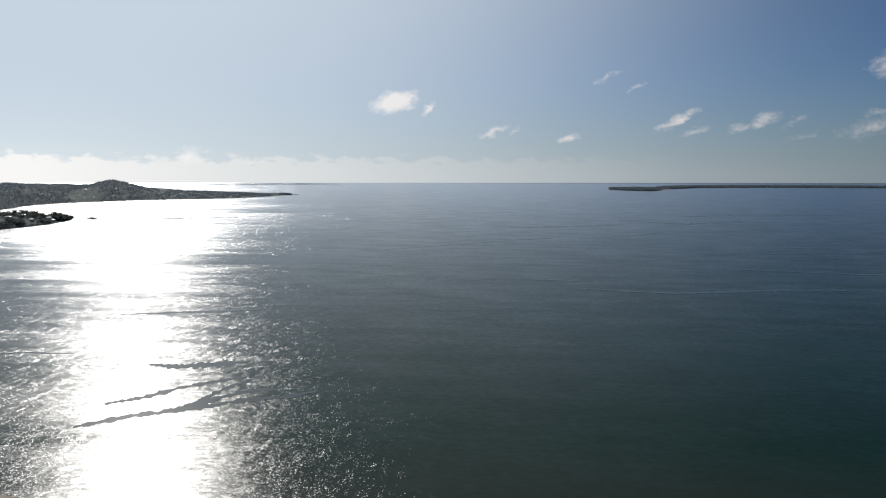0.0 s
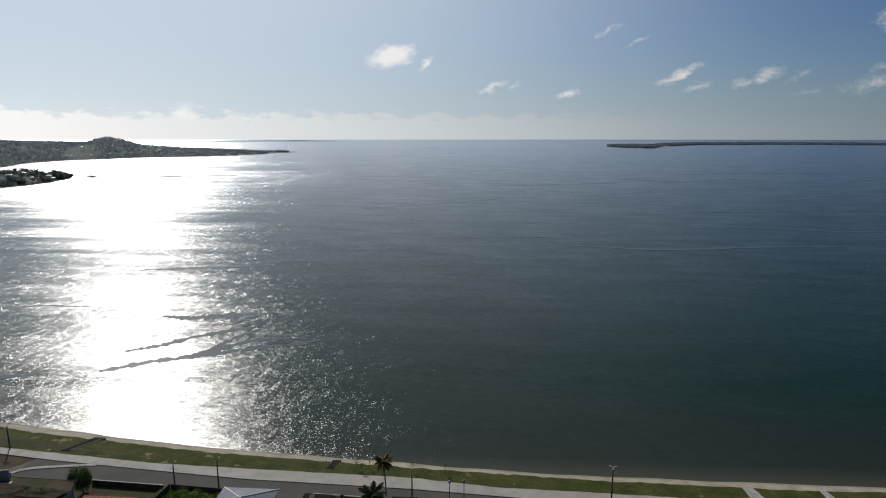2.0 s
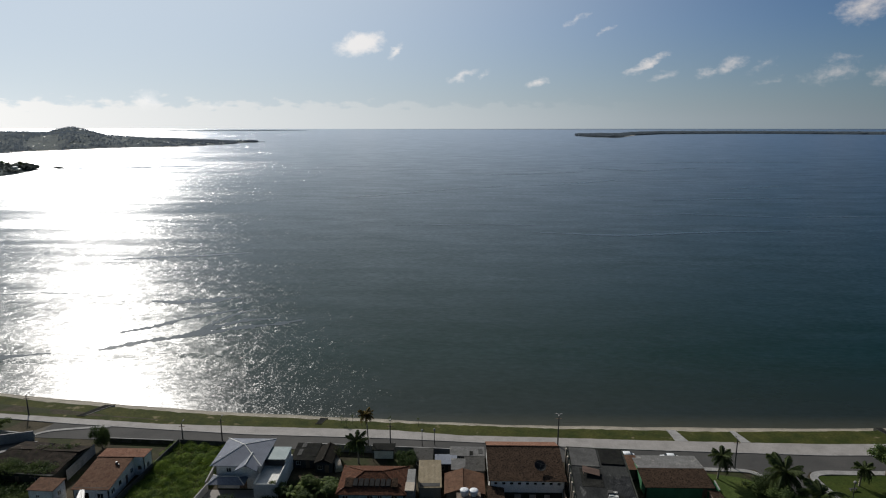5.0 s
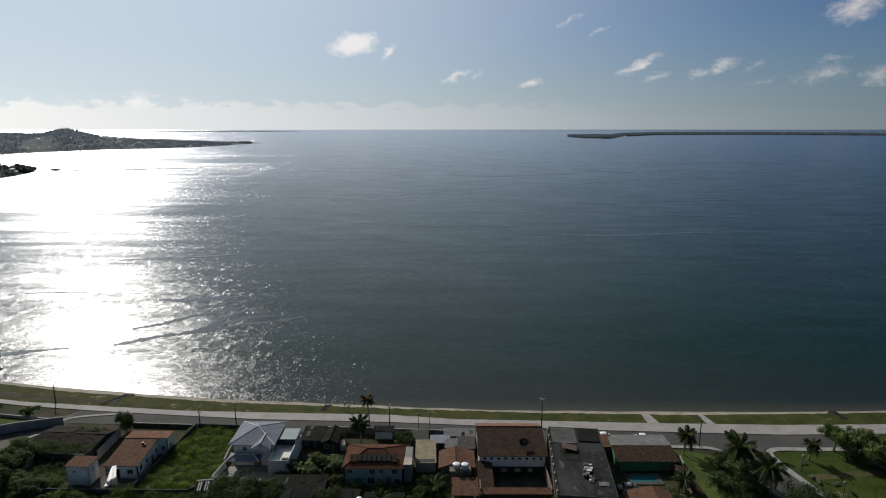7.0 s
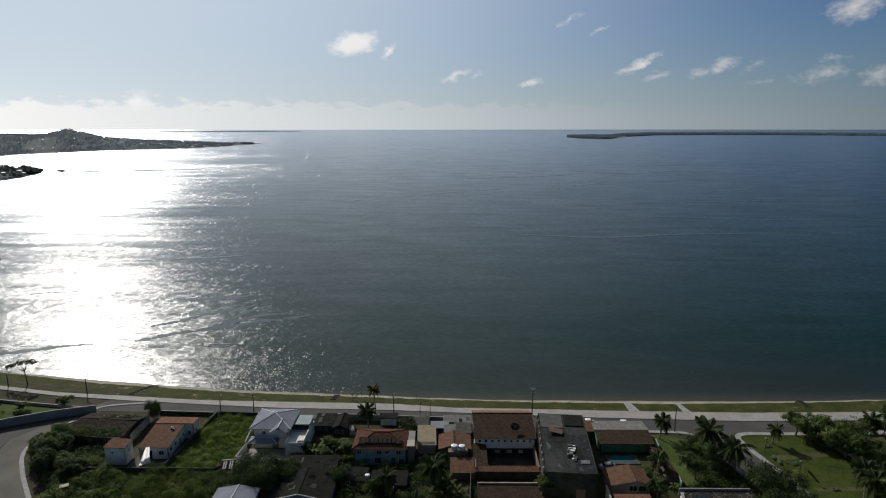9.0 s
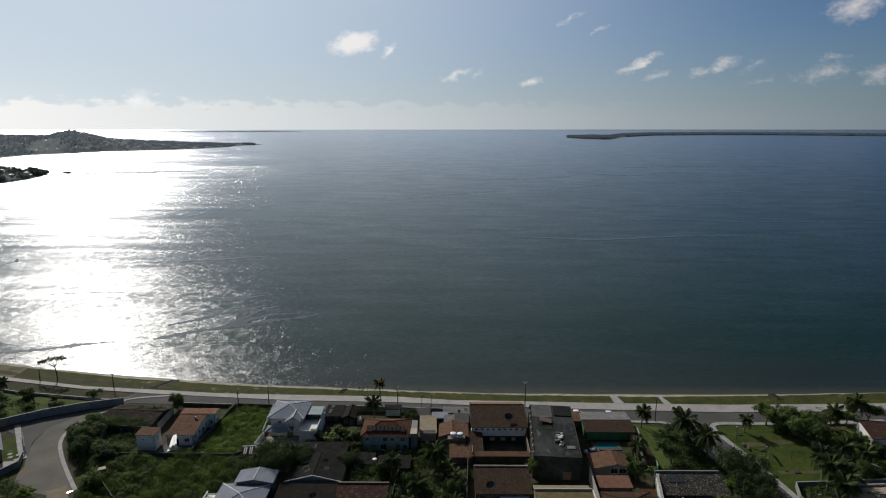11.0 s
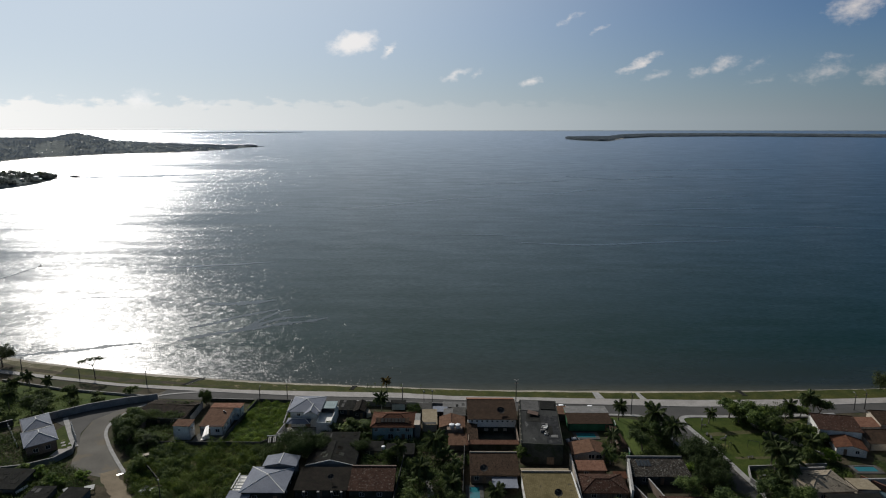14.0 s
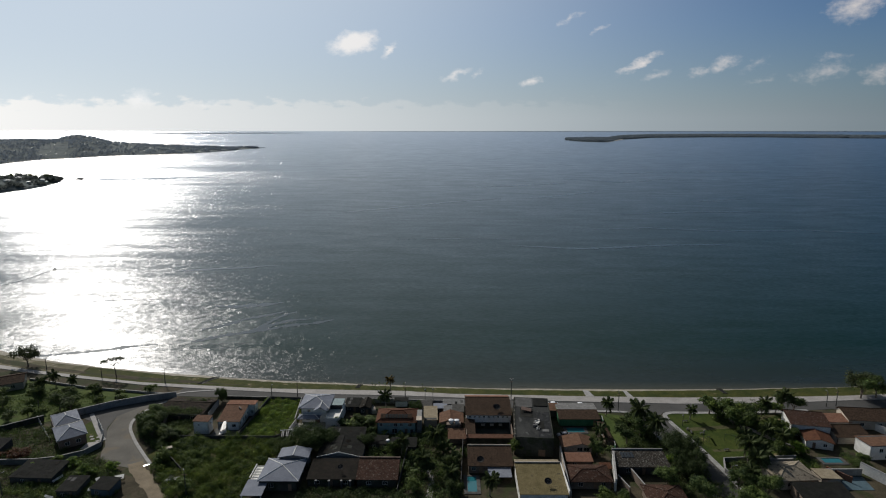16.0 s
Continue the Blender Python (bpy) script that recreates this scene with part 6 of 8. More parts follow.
wall_run(bm, (3.5, 3.1), (5.7, 3.1), 0.0, 4.1, 0.18, [(0.7, 1.5, 1.2, 2.2)])
wall_run(bm, (5.7, 3.1), (5.7, 6.3), 0.0, 4.1, 0.18, [(1.0, 2.0, 1.2, 2.2)])
wall_run(bm, (5.7, 6.3), (3.5, 6.3), 0.0, 4.05, 0.18)
part("back_wing", bm, "plaster_white", h13)
# back section is lighter by colour, to read as sunlit
bm = bmesh.new()
slab(bm, [(5.95, 6.5, 4.2), (-3.95, 6.5, 4.2), (-3.95, 2.9, 4.36), (5.95, 2.9, 4.36)], 0.08)
part("back_slope", bm, "tile_lit_orange", h13, "orange tiles of the back section, sunlight in their colour")
part("flue", soft_box(1.2, 0.4, 3.5, 1.6, 0.8, 4.6), "dark_metal", h13)
part("flue", soft_box(1.9, 0.0, 3.5, 2.2, 0.3, 4.4), "dark_metal", h13)
flat_piece("yard_paving", [(-71.4, 235), (-62.6, 235), (-62.6, 230.4), (-71.8, 230.4)], 1.53, 0.2, "old_concrete", "worn concrete yard of the orange-roofed house", "pavement")
cloth = thing("hung_cloth", -68.0, 231.4, G, "tall bright white cloth hung from a leaning pole in the yard", "cloth", 24)
bm = bmesh.new()
rows = []
for i in range(9):
    u = i / 8 - 0.5
    rows.append([bm.verts.new((0.14 * k + u * (2.5 - 0.25 * k) + 0.05 * math.sin(i * 1.7 + k), 0.16 * math.sin(i * 1.9 + k * 0.6) + 0.07 * k, 0.12 + k * 0.58)) for k in range(8)])
for a, c in zip(rows, rows[1:]):
    for k in range(7):
        bm.faces.new((a[k], c[k], c[k + 1], a[k + 1]))
part("cloth", bm, "white_cloth", cloth, smooth=True)
bm = bmesh.new()
tube(bm, [(0.1, 0.3, 0), (1.1, 0.62, 4.5)], [0.05, 0.035], 6)
part("pole", bm, "timber", cloth)

house("white_hut", -74.75, 233.2, 4.9, 3.4, 4.5, "plaster_white", "small white block hut with a flat orange tile roof", turn=-3, roofs=[dict(kind="mono_front", w=4.9, d=3.4, h=4.5, rise=0.3, mat="tile_orange", over=0.2)], gable=("x", 0.26, 1.6), holes={"right": [W(0.5, 2.4, 1.0, 1.1)], "front": [W(0.35, 2.8, 0.7, 0.6)]}, category="hut")
old = house("old_dark_house", -85, 245.4, 15.6, 11.4, 2.6, "mossy_shaded_wall", "derelict low house with a collapsed blackened tile roof", turn=-6, holes={"front": [W(0.2, 0.8, 1.4, 1.2), W(0.5, 0.0, 1.0, 2.0, "door"), W(0.8, 0.8, 1.4, 1.2)]})
for x0, x1, y0, y1, z0, z1, mat in ((-8.2, -2.6, -6.1, 1.6, 2.5, 3.5, "tile_derelict"), (-2.7, 2.4, -5.9, 1.9, 2.45, 3.6, "tile_derelict"), (2.3, 8.2, -5.2, 1.7, 2.6, 3.55, "tile_derelict"), (-8.1, -0.6, 1.5, 6.2, 3.5, 2.7, "tile_derelict"), (-0.5, 8.2, 1.6, 6.1, 3.55, 2.65, "tile_derelict"), (3.2, 8.2, -6.2, -5.3, 2.3, 2.5, "fibre_dark")):
    bm = bmesh.new()
    slab(bm, [(x0, y0, z0), (x1, y0 + 0.3, z0 + 0.12), (x1 - 0.2, y1, z1 - 0.1), (x0 + 0.15, y1 - 0.2, z1)], 0.12)
    part("roof_section", bm, mat, old)
rr = random.Random(31)
for i in range(16):
    x, y, q = rr.uniform(-7.4, 7.4), rr.uniform(-5.4, 5.4), rr.uniform(0.3, 1.0)
    part("fallen_sheet", soft_box(x, y, 2.59, x + q * 1.6, y + q, 2.62 + rr.uniform(0.1, 0.6), 0.02), rr.choice(["tile_derelict", "fibre_dark", "mossy_shaded_wall"]), old)
wall_thing("garden_wall", [(-76.4, 241.6), (-76.7, 252.0)], 2.2, "wall_pale", "pale broken wall beside the derelict house", 0.18, coping=False)
house("brick_outhouse", -91.6, 236.6, 5, 4, 2.3, "plaster_brown", "low brick outhouse with a tile roof", roofs=[dict(kind="mono_front", w=5, d=4, h=2.3, rise=0.4, mat="tile_mossy", over=0.3)], gable=("x", 0.35, 1.9), category="outhouse", group="sheds")

# dark wall colour stands for the deep shade under the roof
h16 = house("pale_roofed_house", -41.6, 206.4, 10.4, 10.4, 3.3, "mossy_shaded_wall", "house with pale grey-blue hipped metal roofs", roofs=[dict(kind="hip_y", w=10.4, d=10.4, h=3.3, rise=1.4, mat="metal_pale", over=0.5)],
            holes={"front": [W(0.3, 0.9, 1.4, 1.2), W(0.8, 0.0, 1.0, 2.1, "door")], "right": [W(0.3, 0.9, 1.3, 1.2), W(0.7, 0.9, 1.3, 1.2)]})
bm = bmesh.new()
wall_run(bm, (-2.4, 5.22), (5.6, 5.22), 0, 4.2, 0.2)
wall_run(bm, (5.6, 5.22), (5.6, 9.4), 0, 4.2, 0.2)
wall_run(bm, (5.6, 9.4), (-2.4, 9.4), 0, 4.2, 0.2)
wall_run(bm, (-2.4, 9.4), (-2.4, 5.22), 0, 4.2, 0.2)
part("rear_wall", bm, "plaster_grey", h16)
roof_on(h16, "gable_y", 8.0, 4.2, 4.1, 0.8, "metal_pale", 0.5, off=(1.6, 7.3), name="rear_roof")
bm = bmesh.new()
slab(bm, [(-8.6, -10.8, 2.3), (-2.9, -10.8, 2.3), (-2.9, -3.8, 2.6), (-8.6, -3.8, 2.6)], 0.1)
part("porch_roof", bm, "metal_pale", h16)
for px, py in ((-8.3, -10.5), (-3.2, -10.5), (-8.3, -4.2)):
    part("porch_post", soft_box(px - 0.1, py - 0.1, 0, px + 0.1, py + 0.1, 2.2, 0.02), "plaster_white", h16)
for i in range(5):
    part("pergola_beam", soft_box(-8.6, -2.8 + i * 1.4, 2.3, -5.4, -2.66 + i * 1.4, 2.55, 0.02), "plaster_white", h16)
for px in (-8.6, -5.7):
    part("pergola_rail", soft_box(px, -3.2, 2.56, px + 0.25, 3.6, 2.75, 0.02), "plaster_white", h16)
    part("pergola_post", soft_box(px, 3.2, 0, px + 0.2, 3.4, 2.55, 0.02), "plaster_white", h16)
bm = bmesh.new()
slab(bm, [(-8.4, -3.0, 1.9), (-5.45, -3.0, 1.9), (-5.45, 3.4, 1.9), (-8.4, 3.4, 1.9)], 0.15)
part("terrace_slab", bm, "plaster_white", h16)

# brown wall colour stands for walls that lie in shade
h17 = house("corner_house", -117.6, 231.0, 7.4, 19.4, 3.4, "plaster_brown", "corner house with wall shade in its brown colour and twin grey-blue hipped roofs", turn=39,
            roofs=[dict(kind="hip_y", w=7.4, d=9.6, h=3.4, rise=1.7, mat="metal_pale", over=0.5, off=(0, -5.0)), dict(kind="hip_y", w=6.6, d=8.8, h=3.3, rise=1.5, mat="metal_pale", over=0.5, off=(0.2, 5.6))],
            holes={"right": [W(0.15, 0.0, 2.4, 2.2, "door"), W(0.4, 0.9, 1.4, 1.2), W(0.7, 0.9, 1.4, 1.2)], "front": [W(0.3, 0.9, 1.3, 1.2), W(0.7, 0.9, 1.3, 1.2)]})
flat_piece("corner_lawn", [(-115, 241), (-109.6, 233), (-105.6, 228), (-104, 224), (-106, 219.4), (-111, 216.4), (-109, 224), (-116, 236)], 1.54, 0.2, "park_turf", "small lawn of the corner house", "grass")
for i, (x, y) in enumerate(((-109.4, 229.4), (-108.2, 227.9), (-106.9, 229.1), (-107.0, 230.4), (-105.9, 226.8))):
    st = thing("stepping_slab", x, y, 1.54, "pale square slab set in the lawn of the corner house", "paving slab", 12 + 7 * i, "slabs of the corner yard")
    part("slab", soft_box(-0.55, -0.5, -0.05, 0.55, 0.5, 0.05, 0.02), "paving", st)
flat_piece("garden_path", [(-108.4, 225.8), (-105.2, 226.4), (-105.2, 222.4), (-108.6, 221.8)], 1.58, 0.2, "paving", "pale paved path to the corner house", "path")
house("shore_house", -162, 265.6, 11, 9, 3.0, "plaster_cream", "low house with a weathered tile roof near the promenade", turn=28, roofs=[dict(kind="gable_x", w=11, d=9, h=3.0, rise=1.4, mat="tile_brown", over=0.5)], gable=("x", 1.3, 0), holes={"front": [W(0.3, 0.9, 1.3, 1.2), W(0.7, 0.9, 1.3, 1.2)]})

h19 = house("hipped_house", -11.9, 236.2, 12.4, 8.8, 4.4, "plaster_blue", "two-storey blue-green house with an orange hipped roof and dark dormer windows",
            roofs=[dict(kind="hip", w=12.4, d=8.8, h=4.4, rise=1.9, mat="tile_red", over=0.5)],
            holes={"front": [W(0.1, 2.8, 1.1, 1.1), W(0.3, 2.9, 0.5, 0.5), W(0.48, 2.7, 1.2, 1.2), W(0.63, 2.8, 0.9, 1.1), W(0.85, 2.7, 1.2, 1.2), W(0.45, 0.4, 1.6, 1.6), W(0.75, 0.0, 1.0, 2.0, "door"), W(0.9, 0.3, 1.2, 1.5)], "right": [W(0.5, 2.8, 1.2, 1.1)]})
for i in range(7):
    bm = bmesh.new()
    x = -3.6 + i * 1.05
    slab(bm, [(x, -3.4, 5.35), (x + 0.85, -3.4, 5.35), (x + 0.85, -1.7, 5.78), (x, -1.7, 5.78)], 0.2)
    part("dormer_pane", bm, "dish_mesh", h19)
bm = bmesh.new()
slab(bm, [(-5.2, -3.6, 5.25), (-3.7, -3.6, 5.25), (-3.7, -1.5, 5.8), (-5.2, -1.5, 5.8)], 0.25)
part("dormer_cheek", bm, "tile_brown", h19)
bm = bmesh.new()
slab(bm, [(3.75, -3.6, 5.25), (4.9, -3.6, 5.25), (4.9, -1.5, 5.8), (3.75, -1.5, 5.8)], 0.25)
part("dormer_cheek", bm, "tile_brown", h19)
part("side_tower", soft_box(6.4, -3.8, 0, 8.0, 3.6, 4.6), "plaster_grey", h19)
part("tower_ledge", soft_box(6.3, -4.0, 4.603, 8.1, -1.2, 4.8), "plaster_cream", h19)
house("cream_roofed_shed", -1.2, 241.4, 4.4, 8.8, 2.5, "plaster_cream", "shed with a faded cream sheet roof", turn=2, roofs=[dict(kind="mono_front", w=4.4, d=8.8, h=2.4, rise=0.5, mat="sheet_cream", over=0.15)], gable=("x", 0.45, 4.3), category="shed", group="sheds")
house("orange_gabled_house", 5.8, 237.6, 7.4, 6.4, 3.0, "plaster_brown", "small house with an orange tile gable roof", roofs=[dict(kind="gable_y", w=7.4, d=6.4, h=2.9, rise=1.2, mat="tile_orange", over=0.3, ridge_at=-0.3)], gable=("y", 1.1, -0.3), holes={"front": [W(0.25, 0.9, 1.1, 1.0)]})


def tank(x, y, z, label):
    t = thing("water_tank", x, y, z, label, "water tank", 0, "roof water tanks")
    part("tank_body", lathe([(0.62, 0), (0.68, 0.05), (0.8, 0.85), (0.82, 0.95), (0.8, 0.96)], 18), "tank_plastic", t, smooth=True)
    part("lid", lathe([(0.84, 0.962), (0.86, 1.02), (0.6, 1.12), (0.2, 1.2), (0.05, 1.2)], 18), "tank_plastic", t, smooth=True)
    return t


tw = thing("tank_tower", 6.6, 233.0, G, "brown rendered tower carrying two water tanks", "tower")
part("tower_wall", soft_box(-2.4, -1.0, 0, 2.2, 1.1, 3.4), "plaster_brown", tw)
part("tower_door", soft_box(-0.2, -1.08, 0.2, 0.5, -1.005, 1.9), "timber", tw)
part("tower_door", soft_box(0.8, -1.08, 0.2, 1.5, -1.005, 1.9), "plaster_blue", tw)
tank(5.7, 233.2, G + 3.403, "white round plastic water tank on a tower")
tank(7.5, 233.1, G + 3.403, "white round plastic water tank on a tower")
tank(-13.8, 223.4, G + 2.1, "white round plastic water tank on a shed roof").scale = (0.7, 0.7, 0.7)
house("orange_lean_to", 7.6, 228.4, 5.6, 4.8, 1.9, "plaster_brown", "low lean-to with an orange tile roof", roofs=[dict(kind="mono_front", w=5.6, d=4.8, h=1.9, rise=0.8, mat="tile_orange", over=0.2)], gable=("x", 0.75, 2.3), category="lean-to", group="sheds")

SHEDS = [(-28.6, 250, 5.0, 6.0, 2.0, 0.4, "fibre_dark", "mono_front"), (-23.8, 248.6, 3.6, 6.6, 2.3, 0.9, "tile_mossy", "gable_y"), (-3.0, 249.6, 4.0, 4.4, 1.9, 0.3, "fibre_grey", "mono_front"), (2.0, 247.6, 4.4, 4.0, 2.0, 0.3, "metal_pale", "mono_back"),
         (6.6, 250.8, 7.2, 3.0, 2.0, 0.3, "fibre_pale", "mono_front"), (4.6, 245.4, 2.6, 3.4, 2.2, 0.3, "fibre_pale", "mono_front"), (8.0, 245.6, 4.0, 4.6, 2.2, 0.3, "fibre_grey", "mono_front"), (-27.4, 228.4, 11.6, 6.2, 2.2, 0.5, "fibre_dark", "mono_front"), (-9, 223.6, 7.8, 5.0, 1.9, 0.3, "fibre_dark", "mono_front"),
         (-17, 225, 5.6, 4.6, 1.9, 0.3, "fibre_dark", "mono_front"), (-38.6, 229, 6.4, 3.6, 1.9, 0.3, "fibre_pale", "mono_front"), (-111, 207.4, 12, 8, 2.3, 0.5, "fibre_dark", "mono_front"), (-97.4, 200.6, 5.4, 6.6, 2.3, 0.3, "fibre_dark", "mono_front"),
         (-130, 204, 12, 9, 2.4, 0.6, "fibre_grey", "mono_front"), (-138, 219, 16, 8, 2.3, 0.7, "fibre_dark", "mono_front")]
for x, y, w, d, h, rise, mat, kind in SHEDS:
    word = {"fibre_dark": "blackened fibre-cement", "fibre_grey": "grey fibre-cement", "fibre_pale": "pale fibre-cement", "metal_pale": "pale blue metal", "tile_mossy": "mossy tile"}[mat]
    sh = house("shed", x, y, w, d, h, "old_concrete", "low block shed under a " + word + " roof", turn=rng.uniform(-2, 2), roofs=[dict(kind=kind, w=w, d=d, h=h, rise=rise, mat=mat, over=0.2)], category="shed", group="sheds",
          gable=("x", rise * 0.9, d / 2 - 0.1) if kind == "mono_front" else None, holes={"front": [W(0.3, 0.7, 1.0, 0.9), W(0.7, 0.0, 0.9, 1.8, "door")]})
    if kind == "mono_front" and w > 4:
        for j in range(int(w * d / 9)):
            pw, pd = rng.uniform(0.7, 1.3), rng.uniform(1.2, 2.4)
            px, py = rng.uniform(-w / 2, w / 2 - pw), rng.uniform(-d / 2, d / 2 - pd)
            zz = [h + rise * (q + d / 2 + 0.2) / (d + 0.4) + 0.05 for q in (py, py + pd)]
            bm = bmesh.new()
            slab(bm, [(px, py, zz[0]), (px + pw, py + 0.1, zz[0] + 0.03), (px + pw, py + pd, zz[1] + 0.03), (px, py + pd, zz[1])], 0.04)
            part("roof_patch", bm, rng.choice(["fibre_grey", "tile_mossy", "fibre_dark", "fibre_dark", "old_concrete"]), sh)
dg = house("dark_gabled_house", -27.2, 219.4, 13.0, 9.6, 2.4, "plaster_grey", "house with a blackened low gable roof", roofs=[dict(kind="gable_y", w=13.0, d=9.6, h=2.4, rise=1.6, mat="fibre_dark", over=0.3)], gable=("y", 1.5, 0), holes={"front": [W(0.2, 0.8, 1.4, 1.1), W(0.5, 0.5, 2.6, 1.5), W(0.8, 0.8, 1.4, 1.1)]})
for j in range(12):
    sd = rng.choice((-1, 1))
    px, py = rng.uniform(0.4, 4.6), rng.uniform(-4.6, 3.0)
    z0, z1 = [2.4 + 1.6 * (6.8 - q) / 6.8 + 0.05 for q in (px, px + 1.3)]
    q = [(sd * px, py, z0), (sd * (px + 1.3), py, z1), (sd * (px + 1.3), py + 1.5, z1), (sd * px, py + 1.5, z0)]
    bm = bmesh.new()
    slab(bm, q if sd > 0 else q[::-1], 0.04)
    part("roof_patch", bm, rng.choice(["tile_mossy", "fibre_dark", "mossy_shaded_wall"]), dg)
for sx in (-1, 1):
    bm = bmesh.new()
    slab(bm, [(sx * 6.75, -5.21, 2.5), (sx * 6.75, -5.09, 2.5), (0, -5.09, 4.12), (0, -5.21, 4.12)][::-sx], 0.22)
    part("verge_board", bm, "plaster_white", dg)
part("gable_board", soft_box(-6.8, -5.3, 2.0, 6.8, -5.22, 2.35, 0.02), "plaster_grey", dg)
# walls coloured dark for the shade of an open porch
house("grey_roofed_house", -27.6, 207.8, 13.2, 9.0, 2.4, "mossy_shaded_wall", "house with porch shade in its dark wall colour and a dull brownish weathered roof", roofs=[dict(kind="mono_front", w=13.2, d=9.0, h=2.4, rise=0.7, mat="tile_mossy", over=0.2)], gable=("x", 0.65, 4.4), holes={"front": [W(0.2, 0.8, 1.4, 1.1), W(0.5, 0, 0.9, 2.0, "door"), W(0.8, 0.8, 1.4, 1.1)]})
# white posts toned down to grey, the porch's dimness in the colour
for i, px in enumerate((-31.6, -28.0, -24.6, -22.2)):
    c = thing("porch_column", px, 202.6, G, "square porch column before a low house, dimmed in its colour", "column", 0, "porch columns")
    part("shaft", soft_box(-0.22, -0.22, 0, 0.22, 0.22, 2.3), "old_concrete", c)
    part("cap", soft_box(-0.3, -0.3, 2.303, 0.3, 0.3, 2.42, 0.02), "plaster_grey", c)
dish(-25.4, 206.4, 4.5, 0.8, 0)
# slatted lean-to in the walled back yard
slats = thing("slatted_shelter", -46.6, 229.0, G, "dark slatted lean-to with a white top rail", "shelter", 8)
for px in (-1.9, 1.8):
    part("post", soft_box(px, -1.2, 0, px + 0.12, -1.08, 1.5, 0.01), "timber", slats)
    part("post", soft_box(px, 1.0, 0, px + 0.12, 1.12, 2.1, 0.01), "timber", slats)
for i in range(9):
    bm = bmesh.new()
    x = -2.0 + i * 0.47
    slab(bm, [(x, -1.4, 1.55), (x + 0.26, -1.4, 1.55), (x + 0.26, 1.2, 2.2), (x, 1.2, 2.2)], 0.05)
    part("slat", bm, "dark_metal" if i % 3 else "fibre_dark", slats)
part("top_rail", soft_box(-2.1, 1.18, 2.12, 2.3, 1.36, 2.32, 0.02), "plaster_white", slats)
# shade beneath the eaves is carried by the dark wall colour
mr_ = house("patched_tile_house", -14.9, 207.0, 11.2, 8.0, 2.5, "mossy_shaded_wall", "house with a patched dark red tile roof", roofs=[dict(kind="mono_front", w=11.2, d=8.0, h=2.5, rise=1.5, mat="tile_patched", over=0.2)], gable=("x", 1.45, 3.9), holes={"front": [W(0.3, 0.8, 1.3, 1.1), W(0.7, 0.8, 1.3, 1.1)]})
part("ridge_wall", soft_box(-5.8, 4.15, 2.2, 5.9, 4.6, 4.3), "rust_metal", mr_)
k = thing("street_shelter", -11.8, 251.4, G, "white street shelter with a dark frame and flat roof", "shelter")
part("shelter_roof", soft_box(-2.5, -1.5, 2.5, 2.5, 1.5, 2.7), "fibre_dark", k)
part("shelter_wall", soft_box(-2.1, -0.4, 0.0, 2.1, -0.2, 2.3), "plaster_white", k)
for px in (-2.3, 2.2):
    part("shelter_post", soft_box(px, -1.3, 0, px + 0.15, -1.15, 2.5, 0.02), "dark_metal", k)
    part("shelter_post", soft_box(px, 1.1, 0, px + 0.15, 1.25, 2.5, 0.02), "dark_metal", k)
for x, y in ((-21.4, 247.6), ):
    c = thing("covered_car", x, y, G, "car under a pale grey cover", "car", 20)
    bm = bmesh.new()
    bmesh.ops.create_cube(bm, size=1)
    bmesh.ops.subdivide_edges(bm, edges=list(bm.edges), cuts=5, use_grid_fill=True)
    for v in bm.verts:
        top = 1 if v.co.z > 0 else 0
        s = 1 - 0.3 * top * abs(v.co.x * 2) ** 2
        v.co = Vector((v.co.x * 1.7 * (1 - 0.18 * top), v.co.y * 4.1, (v.co.z + 0.5) * 1.45 * (1 - 0.35 * (abs(v.co.y) * 2) ** 3)))
    part("cover", bm, "plaster_cream", c, smooth=True)


def car(x, y, turn, paint, label):
    t = thing("car", x, y, G, label, "car", turn, "parked cars")
    bm = bmesh.new()
    prof = [(-2.05, 0.35), (-2.1, 0.72), (-1.75, 0.9), (-1.05, 0.96), (-0.55, 1.42), (0.85, 1.46), (1.55, 0.98), (2.0, 0.88), (2.08, 0.4)]
    a = [bm.verts.new((px, -0.84 + 0.12 * (pz > 1.2), pz)) for px, pz in prof]
    c = [bm.verts.new((px, 0.84 - 0.12 * (pz > 1.2), pz)) for px, pz in prof]
    bm.faces.new(a)
    bm.faces.new(c[::-1])
    for i in range(len(prof)):
        j = (i + 1) % len(prof)
        bm.faces.new((a[j], a[i], c[i], c[j]))
    bmesh.ops.recalc_face_normals(bm, faces=list(bm.faces))
    bmesh.ops.bevel(bm, geom=list(bm.edges), offset=0.05, segments=2, affect="EDGES")
    part("body", bm, paint, t, smooth=True)
    for nm, q in (("windscreen", [(-1.02, -0.68, 1.0), (-1.02, 0.68, 1.0), (-0.6, 0.62, 1.4), (-0.6, -0.62, 1.4)]), ("rear_window", [(1.5, 0.68, 1.04), (1.5, -0.68, 1.04), (0.92, -0.62, 1.43), (0.92, 0.62, 1.43)])):
        bm = bmesh.new()
        slab(bm, [(px + (-0.03 if nm == "windscreen" else 0.03), py, pz + 0.03) for px, py, pz in q], 0.04)
        part(nm, bm, "window_glass", t)
    for sy in (-1, 1):
        part("side_window", soft_box(-0.65, sy * 0.79 - 0.02, 1.0, 0.95, sy * 0.79 + 0.02, 1.36, 0.01), "window_glass", t)
        for px in (-1.3, 1.3):
            bm = lathe([(0.2, -0.1), (0.31, -0.1), (0.33, 0.0), (0.31, 0.1), (0.2, 0.1)], 14)
            bm.transform(pose(px, sy * 0.78, 0.33, 90, 0, 0))
            part("wheel", bm, "dish_mesh", t)
    return t


